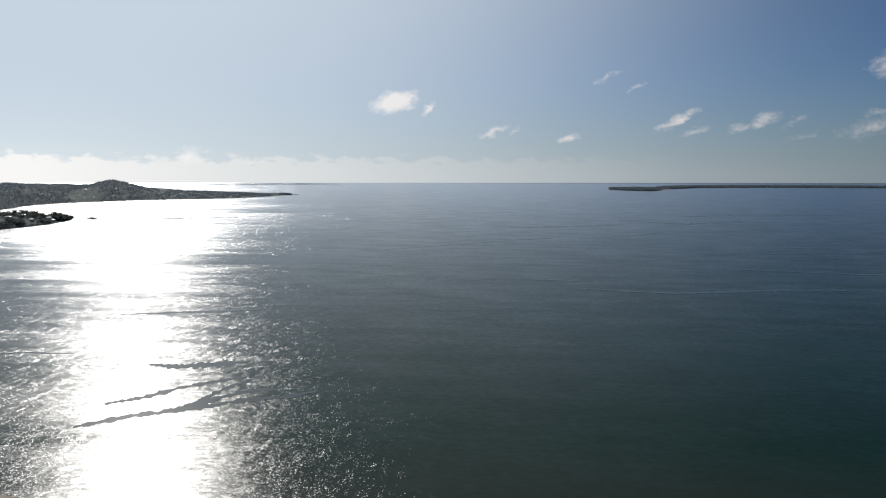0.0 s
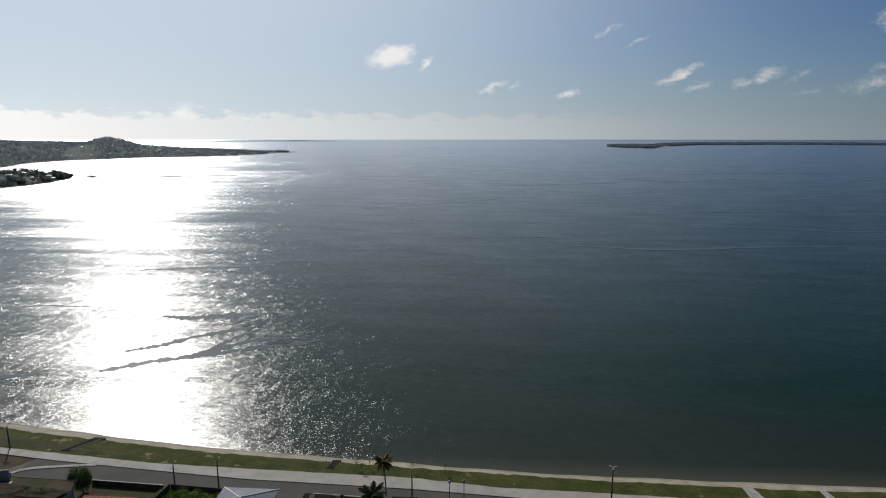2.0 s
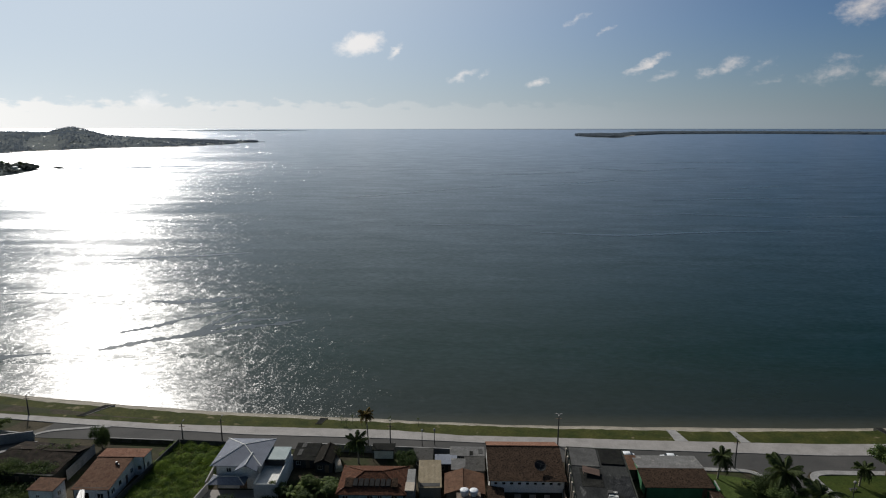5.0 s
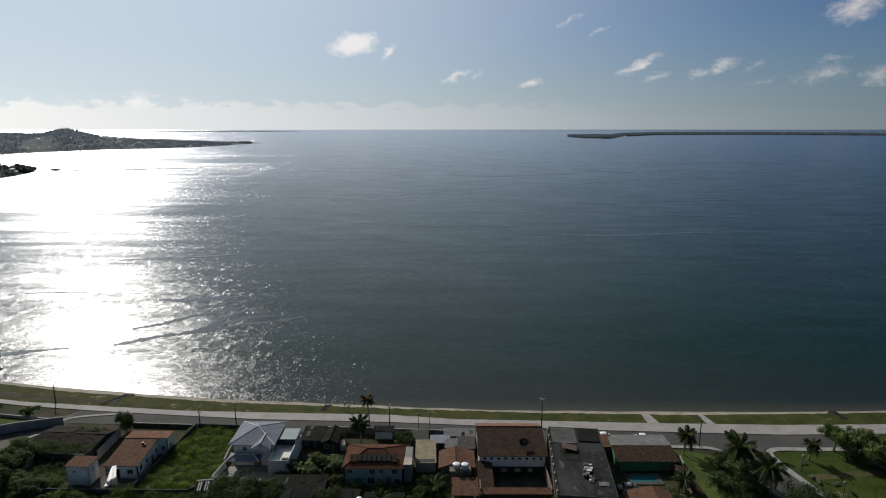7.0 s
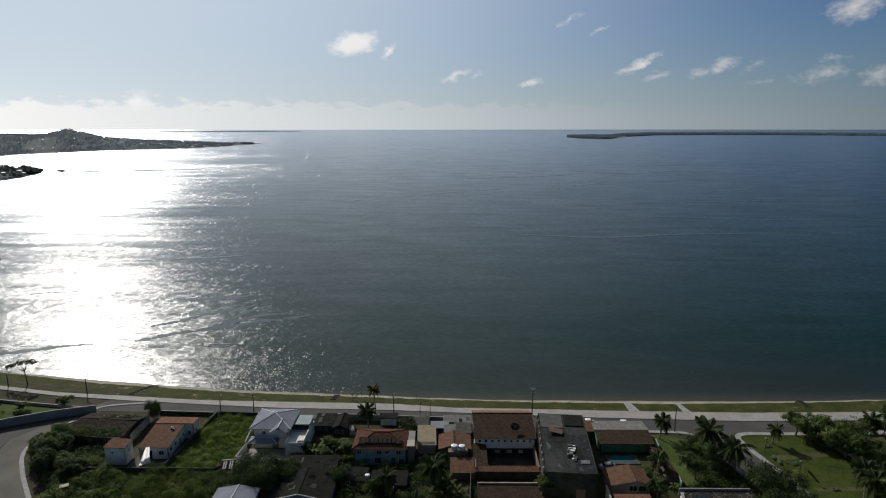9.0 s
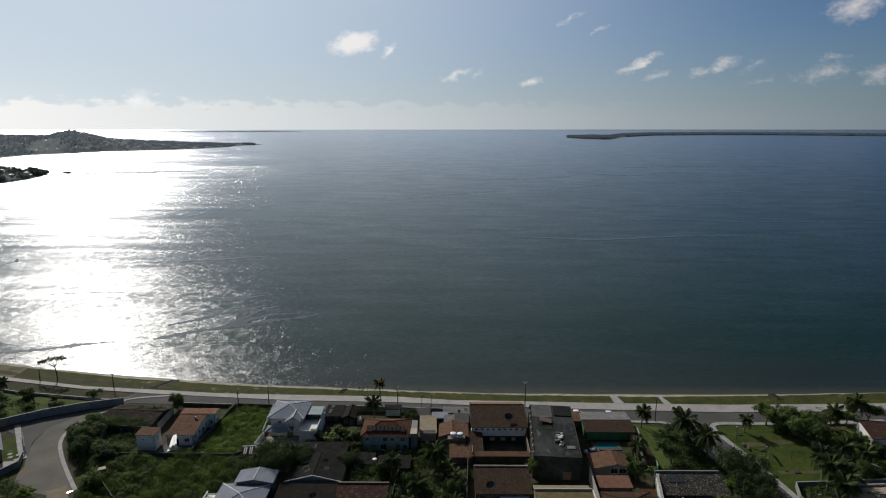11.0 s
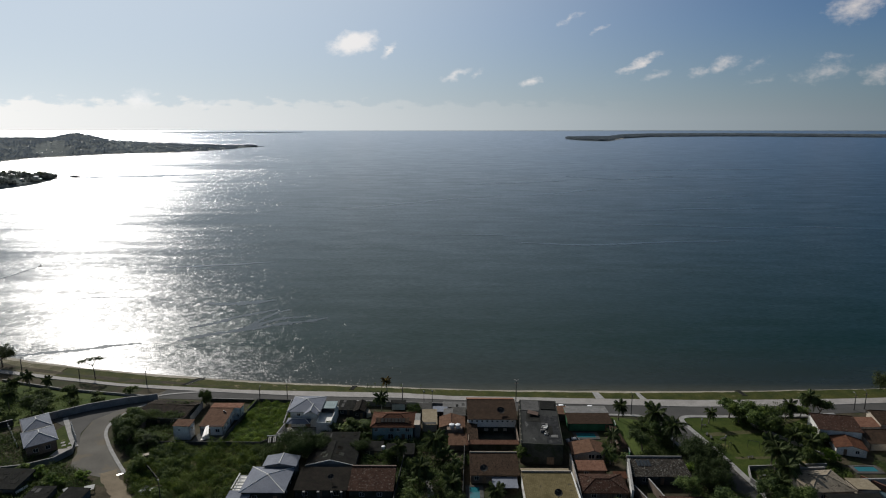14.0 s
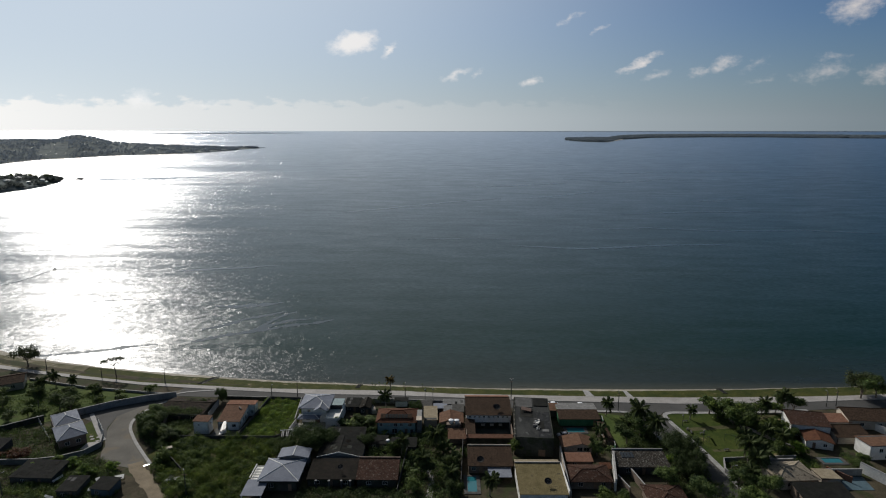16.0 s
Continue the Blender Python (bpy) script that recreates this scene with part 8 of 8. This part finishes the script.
plant("mid", [(24.8, 220.4, 0.85, 0.85), (-95.6, 237.4, 0.95, 0.75), (-85.9, 230.2, 0.9, 0.6), (-91, 230.4, 0.9, 0.65), (-81.6, 229.6, 0.7, 0.45), (3.4, 219.6, 0.7, 0.6), (4.2, 205.6, 0.75, 0.7), (94.4, 213.4, 0.9, 0.8), (-150, 262, 0.9, 0.55), (-120, 252, 0.75, 0.5), (-128, 262, 0.8, 0.5), (-113, 254, 0.7, 0.45), (-138, 256, 0.9, 0.55), (-116, 259, 0.7, 0.4), (46.6, 196.4, 0.9, 0.7), (-11.6, 220.6, 0.7, 0.6), (-67, 201, 0.9, 0.6), (112.4, 233.4, 0.8, 0.7), (114.4, 230.4, 0.7, 0.6), (105, 220.6, 0.9, 0.7), (-86.6, 229.4, 0.8, 0.55), (-106, 261.6, 0.8, 0.5), (-145.4, 256, 1, 0.7), (50, 194.6, 0.9, 0.8), (-4.4, 200.6, 0.8, 0.65), (-139, 243, 0.9, 0.6), (12, 219, 0.5, 0.4), (-20, 231, 0.6, 0.5)])
plant("mid2", [(-152, 249, 0.9, 0.6), (-158, 256, 1, 0.6), (-129, 252, 0.8, 0.5), (-143, 239, 0.9, 0.55), (94.6, 246.6, 1.15, 1), (101.4, 234.6, 1.05, 0.95), (109.4, 234, 0.8, 0.8), (99.8, 239.6, 1.6, 1.2), (104.6, 242, 1.1, 1), (96, 243, 1, 0.9), (-80, 215, 0.9, 0.6), (117, 246.4, 0.8, 0.7), (84, 193, 1.2, 1), (-99, 206, 0.8, 0.5), (-134, 258, 0.9, 0.6)])
plant("bright", [(111.4, 221.4, 1.1, 0.9), (-97, 206.6, 1.2, 0.9), (-104, 211.4, 1.1, 0.7), (-110, 212.4, 1.1, 0.6), (70, 214, 0.9, 1.1), (-88, 231.4, 0.9, 0.7), (-92, 211, 0.9, 0.6), (112.6, 231.6, 0.9, 0.8), (-90, 244, 0.7, 0.5), (-116, 211, 1.1, 0.6)])
plant("almond", [(-168, 285.6, 1.15, 1.25), (157.4, 263, 1.2, 1.25)])
plant("sparse", [(108.4, 244.6, 1, 1.05), (-21.6, 249.6, 0.5, 0.6)])
plant("rust", [(-124, 217.4, 1.2, 0.8), (-131, 215.6, 1, 0.7)])


def leaning_tree(x, y):
    """A wind-bent shore tree: a leaning stem and flat pads of leaves."""
    rng = random.Random(91)
    t = thing("leaning_tree", x, y, 1.3, "wind-bent shore tree with flat sparse pads of leaves", "tree", 0, "trees of the town")
    bm = bmesh.new()
    fork = Vector((-0.5, 0.1, 4.6))
    tube(bm, [(0, 0, -0.2), (-0.1, 0, 2.4), fork], [0.22, 0.17, 0.13], 8)
    pads = [(-5.0, 0.2, 5.9, 1.0), (-3.7, -0.3, 6.6, 1.2), (-2.3, 0.4, 7.0, 1.3), (-0.7, -0.2, 7.5, 1.3), (0.7, 0.3, 7.3, 1.2), (1.9, -0.2, 7.9, 1.1), (2.6, 0.2, 7.2, 0.8)]
    for px, py, pz, r in pads:
        e = Vector((px, py, pz - 0.2))
        tube(bm, [fork * 0.96, fork.lerp(e, 0.5) + Vector((0, 0, 0.25)), e], [0.09, 0.06, 0.025], 5)
    part("trunk", bm, "bark", t)
    clumps = []
    for px, py, pz, r in pads:
        for _ in range(9):
            a, q = rng.uniform(0, 6.28), r * math.sqrt(rng.random())
            clumps.append((px + q * math.cos(a), py + q * math.sin(a), pz + rng.uniform(-0.12, 0.2)))
    v, f = leaf_cloud(rng, clumps, 22, 0.2, 0.22)
    raw("crown", v, f, "leaf_almond", t)


leaning_tree(-126.4, 275.9)


def inside(p, poly):
    r = False
    for a, b in zip(poly, poly[1:] + poly[:1]):
        if (a[1] > p[1]) != (b[1] > p[1]) and p[0] < (b[0] - a[0]) * (p[1] - a[1]) / (b[1] - a[1]) + a[0]:
            r = not r
    return r


def weeds(name, poly, count, per, size, spread, hmax, mat, label, seed, z=1.55):
    rng = random.Random(seed)
    xs, ys = [p[0] for p in poly], [p[1] for p in poly]
    clumps = []
    while len(clumps) < count:
        p = (rng.uniform(min(xs), max(xs)), rng.uniform(min(ys), max(ys)))
        if not inside(p, poly):
            continue
        h = max(0.1, hmax * (0.45 + 0.9 * noise.noise((p[0] * 0.22, p[1] * 0.22, seed)) + 0.7 * noise.noise((p[0] * 0.55, p[1] * 0.55, seed))))
        clumps.append((p[0], p[1], z + h * rng.uniform(0.5, 1.0)))
    v, f = leaf_cloud(rng, clumps, int(per * 1.9), size * 0.7, spread)
    tagged(raw(name, v, f, mat), label, "plants", kind="stuff")


def mounds(name, poly, count, radius, high, leaf, per, mat, label, seed, z=1.5):
    """Hummocks of leafy growth: small domes of leaves, tall and low by turns."""
    rng = random.Random(seed)
    xs, ys = [p[0] for p in poly], [p[1] for p in poly]
    verts, faces, done = [], [], 0
    while done < count:
        x, y = rng.uniform(min(xs), max(xs)), rng.uniform(min(ys), max(ys))
        if not inside((x, y), poly):
            continue
        done += 1
        r = rng.uniform(*radius)
        h = r * rng.uniform(*high) * (0.75 + 0.9 * max(-0.4, noise.noise((x * 0.12, y * 0.12, seed))))
        for _ in range(int(per * r * r) + 8):
            d = Vector((rng.gauss(0, 1), rng.gauss(0, 1), abs(rng.gauss(0, 1)))).normalized()
            k = rng.uniform(0.8, 1.08)
            p = Vector((x + d.x * r * k, y + d.y * r * k, z + d.z * h * k))
            nn = (Vector((d.x / r, d.y / r, d.z / max(h, 0.2))).normalized() + Vector((rng.gauss(0, 0.4), rng.gauss(0, 0.4), rng.gauss(0, 0.4)))).normalized()
            a = Matrix.Rotation(rng.uniform(0, 6.28), 3, nn) @ nn.orthogonal().normalized()
            b, q, i = nn.cross(a), leaf * rng.uniform(0.6, 1.3), len(verts)
            verts += [tuple(p - a * q), tuple(p + b * q * 0.55 + nn * q * 0.1), tuple(p + a * q), tuple(p - b * q * 0.55 + nn * q * 0.1)]
            faces.append((i, i + 1, i + 2, i + 3))
    tagged(raw(name, verts, faces, mat), label, "plants", kind="stuff")


LOT = [(-61, 256), (-48, 255), (-46.2, 240), (-50.4, 229.4), (-61.8, 229.8)]
LOWER_LOT = [(-83.5, 217), (-81, 227.6), (-51, 227.6), (-48, 220), (-51, 203), (-54, 190), (-63, 186), (-75, 203)]
weeds("tall_weeds", LOT, 1300, 14, 0.15, 0.3, 0.5, "leaf_bright", "lush bright green weeds filling the vacant plot", 61)
mounds("weed_hummocks", LOT, 170, (0.5, 1.5), (0.8, 1.6), 0.095, 240, "leaf_bright", "tall hummocks of bright green weeds in the vacant plot", 161)
weeds("creeper", LOWER_LOT, 1900, 14, 0.17, 0.34, 0.45, "leaf_weed", "dense creeping weeds over the vacant plot", 62)
mounds("creeper_hummocks", LOWER_LOT, 300, (0.6, 1.9), (0.9, 2.2), 0.12, 170, "leaf_weed", "rounded hummocks of creeper and vines over the vacant plot", 162)
mounds("bush_hummocks", [(-80.4, 222), (-79, 228), (-71, 228), (-67, 218), (-70.4, 210.6)], 55, (0.9, 2.2), (0.9, 1.5), 0.24, 60, "leaf_mid", "leafy bushes along the crumbling wall", 163)
weeds("undergrowth", [(-93.5, 229), (-98.4, 238), (-97.6, 247), (-92, 250), (-79, 238), (-79, 230), (-84, 221)], 1500, 9, 0.28, 0.4, 1.4, "leaf_dark", "mixed dark undergrowth at the bend of the street", 63)
weeds("vines", [(-93.4, 240.2), (-78.4, 239.6), (-78, 243.4), (-85, 242.6), (-93.6, 246)], 420, 14, 0.2, 0.35, 0.9, "leaf_dark", "dark vines creeping over the derelict house", 88, 3.9)
weeds("vines", [(-92.8, 247), (-84, 249.6), (-79, 250.6), (-79, 248.6), (-88, 245.6)], 90, 12, 0.2, 0.35, 0.6, "leaf_dark", "dark vines creeping over the derelict house", 89, 4.3)
weeds("undergrowth", [(-8, 222), (0, 222), (8, 222), (8, 196), (-9, 196)], 900, 9, 0.3, 0.45, 1.6, "leaf_dark", "dark undergrowth of the shaded garden", 64)
weeds("undergrowth", [(-51.5, 227.4), (-44.4, 229.6), (-42.6, 224.5), (-47.5, 219)], 300, 12, 0.2, 0.35, 1.5, "leaf_dark", "dark shrubs in a walled back yard", 90)
weeds("undergrowth", [(123, 221.6), (129, 217.6), (128.4, 211), (124.6, 213), (122.6, 216.6)], 220, 10, 0.24, 0.4, 1.5, "leaf_dark", "dark shrubs beside the pool yard", 92)
weeds("undergrowth", [(-34, 240), (-20, 243), (-19, 229), (-34, 232.4)], 700, 9, 0.3, 0.4, 1.5, "leaf_dark", "dark leafy undergrowth behind the houses", 65)
weeds("undergrowth", [(-205, 262), (-160, 258), (-134, 261), (-118, 258), (-122, 250), (-150, 240), (-205, 236)], 1600, 8, 0.26, 0.4, 0.9, "leaf_mid", "scattered bushes in the open plot", 66)
weeds("undergrowth", [(58, 224), (74, 228), (79, 212), (80, 196), (66, 200), (69, 212), (60, 219)], 700, 9, 0.3, 0.45, 1.8, "leaf_dark", "dark undergrowth beneath the garden trees", 67)
weeds("undergrowth", [(-103, 213), (-92, 211.6), (-86, 205), (-92, 196), (-118, 204), (-120, 212)], 800, 9, 0.28, 0.4, 1.2, "leaf_mid", "scrubby bushes beside the track", 68)
weeds("undergrowth", [(104, 219), (109, 219.6), (113, 221.6), (115, 224), (112, 230), (106, 228)], 260, 9, 0.26, 0.4, 1.2, "leaf_mid", "hedge and bushes beside the park", 69)
weeds("undergrowth", [(88, 216), (108, 216.6), (106, 212.6), (92, 212), (90, 198), (86, 200)], 420, 9, 0.3, 0.4, 1.5, "leaf_dark", "dark bushes behind the park wall", 70)
weeds("undergrowth", [(38.6, 219), (52, 220), (54, 226), (51, 232), (40, 219.8)], 200, 8, 0.26, 0.35, 1.0, "leaf_mid", "garden plants round the cottage", 71)
weeds("undergrowth", [(-150, 213), (-120, 215), (-113, 217), (-112, 222), (-124, 235), (-150, 232)], 1100, 9, 0.28, 0.45, 1.4, "leaf_dark", "dark garden shrubs behind the corner house", 72)
weeds("undergrowth", [(-150, 210), (-104, 213), (-96, 206), (-90, 196), (-100, 188), (-150, 190)], 1600, 9, 0.28, 0.45, 1.3, "leaf_dark", "dark scrub round the sheds", 73)
weeds("undergrowth", [(-22, 231), (-18, 229), (-5, 229), (-4, 219), (-20, 214)], 260, 8, 0.26, 0.4, 1.2, "leaf_dark", "dark shrubs in the back yards", 74)
weeds("undergrowth", [(108.6, 219), (112, 221.6), (113.6, 217), (113, 213), (108.6, 213)], 160, 8, 0.26, 0.4, 1.2, "leaf_mid", "garden shrubs round the pool yard", 75)
for i, (x, y) in enumerate(((-24, 266.6), (-21.4, 267), (-19, 266.2), (-12, 266.4), (-5, 266), (-22.6, 265.4))):
    t = thing("sapling", x, y, 1.35, "thin young sapling planted on the verge", "sapling", i * 40, "saplings on the verge")
    bm = bmesh.new()
    tube(bm, [(0, 0, -0.1), (0.05, 0, 0.9), (0.1, 0.05, 1.9)], [0.05, 0.04, 0.02], 5)
    part("trunk", bm, "bark", t)
    v, f = leaf_cloud(random.Random(i), [(0.1, 0, 1.7), (0, 0.1, 2.0)], 14, 0.16, 0.22)
    raw("crown", v, f, "leaf_mid", t)
weeds("undergrowth", [(-54, 204), (-47.6, 204), (-47, 226), (-36, 231), (-35, 228), (-46, 217), (-36.6, 216.6), (-34.6, 213), (-48, 200), (-56, 196)], 520, 9, 0.28, 0.4, 1.2, "leaf_dark", "dark shrubs round the pale-roofed house", 76)
weeds("undergrowth", [(-34, 213.4), (-21, 213.4), (-20, 212), (-34, 212)], 120, 9, 0.26, 0.35, 1.2, "leaf_dark", "dark shrubs in the narrow yard", 77)
weeds("undergrowth", [(-36, 202), (-8, 202), (-8, 194), (-36, 194)], 520, 9, 0.28, 0.4, 1.4, "leaf_dark", "dark shrubs before the low houses", 78)
weeds("undergrowth", [(-19.6, 229.6), (-6, 231), (-4, 222), (-6, 212), (-19.4, 213), (-19.6, 220)], 520, 9, 0.28, 0.4, 1.5, "leaf_dark", "dark shrubs in the back yards", 79)
weeds("undergrowth", [(24, 196), (36, 196), (37, 186), (24, 186)], 160, 9, 0.28, 0.4, 1.4, "leaf_mid", "garden shrubs behind the khaki roof", 80)
weeds("undergrowth", [(63, 244), (69, 240), (72.4, 232), (69, 225), (62, 223), (60, 230), (64, 236)], 420, 9, 0.28, 0.45, 1.6, "leaf_dark", "dark shrubs beneath the garden palms", 81)
weeds("undergrowth", [(98, 246), (104, 245), (107, 239), (101, 238), (94, 243)], 200, 9, 0.28, 0.45, 1.4, "leaf_mid", "bushes under the park trees", 82)
weeds("undergrowth", [(-4, 236), (4, 233), (4.6, 226), (-4, 222), (-6, 231), (-18, 231), (-18, 229.4), (-6, 229.4)], 420, 9, 0.28, 0.4, 1.2, "leaf_dark", "dark shrubs between the back yards", 83)
weeds("undergrowth", [(8.6, 222), (24, 222), (24, 218.8), (8.6, 218.8)], 160, 9, 0.26, 0.35, 0.9, "leaf_dark", "dark shrubs along the yard wall", 84)
weeds("undergrowth", [(-106, 209), (-92, 209), (-86, 202), (-84, 196), (-96, 192), (-118, 200)], 700, 9, 0.28, 0.4, 1.3, "leaf_mid", "tangled scrub round the roadside sheds", 85)
weeds("undergrowth", [(-104, 219), (-98, 216.4), (-92, 212.6), (-96, 207), (-108, 212)], 260, 9, 0.28, 0.4, 1.3, "leaf_mid", "green scrub at the inner bend of the street", 87)


def banana_leaf(seed, length, droop):
    rng = random.Random(seed)
    verts, faces = [], []
    for i in range(9):
        f = i / 8
        x, z, w = length * f * (1 - 0.2 * f), length * (0.75 * f - droop * f * f), 0.34 * math.sin(math.pi * (0.06 + 0.9 * f)) ** 0.6
        jag = rng.uniform(0.8, 1.1)
        verts += [(x, -w * jag, z - 0.1), (x, 0, z), (x, w * jag, z - 0.1)]
    for i in range(8):
        k = i * 3
        faces += [(k, k + 3, k + 4, k + 1), (k + 1, k + 4, k + 5, k + 2)]
    me = bpy.data.meshes.new("leaf")
    me.from_pydata(verts, [], faces)
    me.materials.append(MATS["leaf_mid"])
    return me


BANANA = [banana_leaf(k, 2.3, d) for k, d in enumerate((0.55, 0.8, 1.05))]
for i, (x, y, sc) in enumerate(((-26.3, 237.6, 1.1), (-22.6, 236.6, 1.0), (-28.4, 235.2, 1.1), (-21.8, 240.2, 0.9), (-31.2, 237.4, 1.0), (-25, 234, 0.9), (-15.4, 230.4, 0.8), (-11, 229.8, 0.8), (4.4, 222.4, 1.1), (6.2, 219, 1.0), (-4.4, 209, 1.1), (-5.6, 204.6, 1.0), (5.4, 209, 0.9), (52.8, 226.4, 0.9), (54, 221.6, 0.8), (-33.6, 239.4, 0.9))):
    rng = random.Random(300 + i)
    t = thing("banana_plant", x, y, G, "broad-leaved green banana plant in a back garden", "banana plant", i * 47, "banana plants")
    bm = bmesh.new()
    tube(bm, [(0, 0, -0.1), (0.03, 0, 1.0 * sc), (0.05, 0.02, 1.9 * sc)], [0.16, 0.13, 0.08], 7)
    part("stem", bm, "leaf_mid", t)
    for k in range(8):
        ob = new("leaf", BANANA[k % 3])
        ob.parent = t
        ob.matrix_basis = Matrix.LocRotScale((0.05, 0.02, 1.75 * sc), Euler((rng.uniform(-0.2, 0.2), rng.uniform(-0.35, 0.25), 2.4 * k + rng.uniform(-0.3, 0.3))), (sc, sc, sc))
for i, (x, y, z, h) in enumerate(((-640, 985, 6.0, 9.0), (-632, 1012, 3.5, 9.0), (-634, 1024, 2.0, 7.5), (-652, 960, 9.5, 8.0), (-668, 940, 11.0, 8.5), (-645, 1002, 4.0, 8.0))):
    palm(x, y, h, "tall palm rising over the wooded point", 400 + i, "leaf_palm", 1.5, z=z)
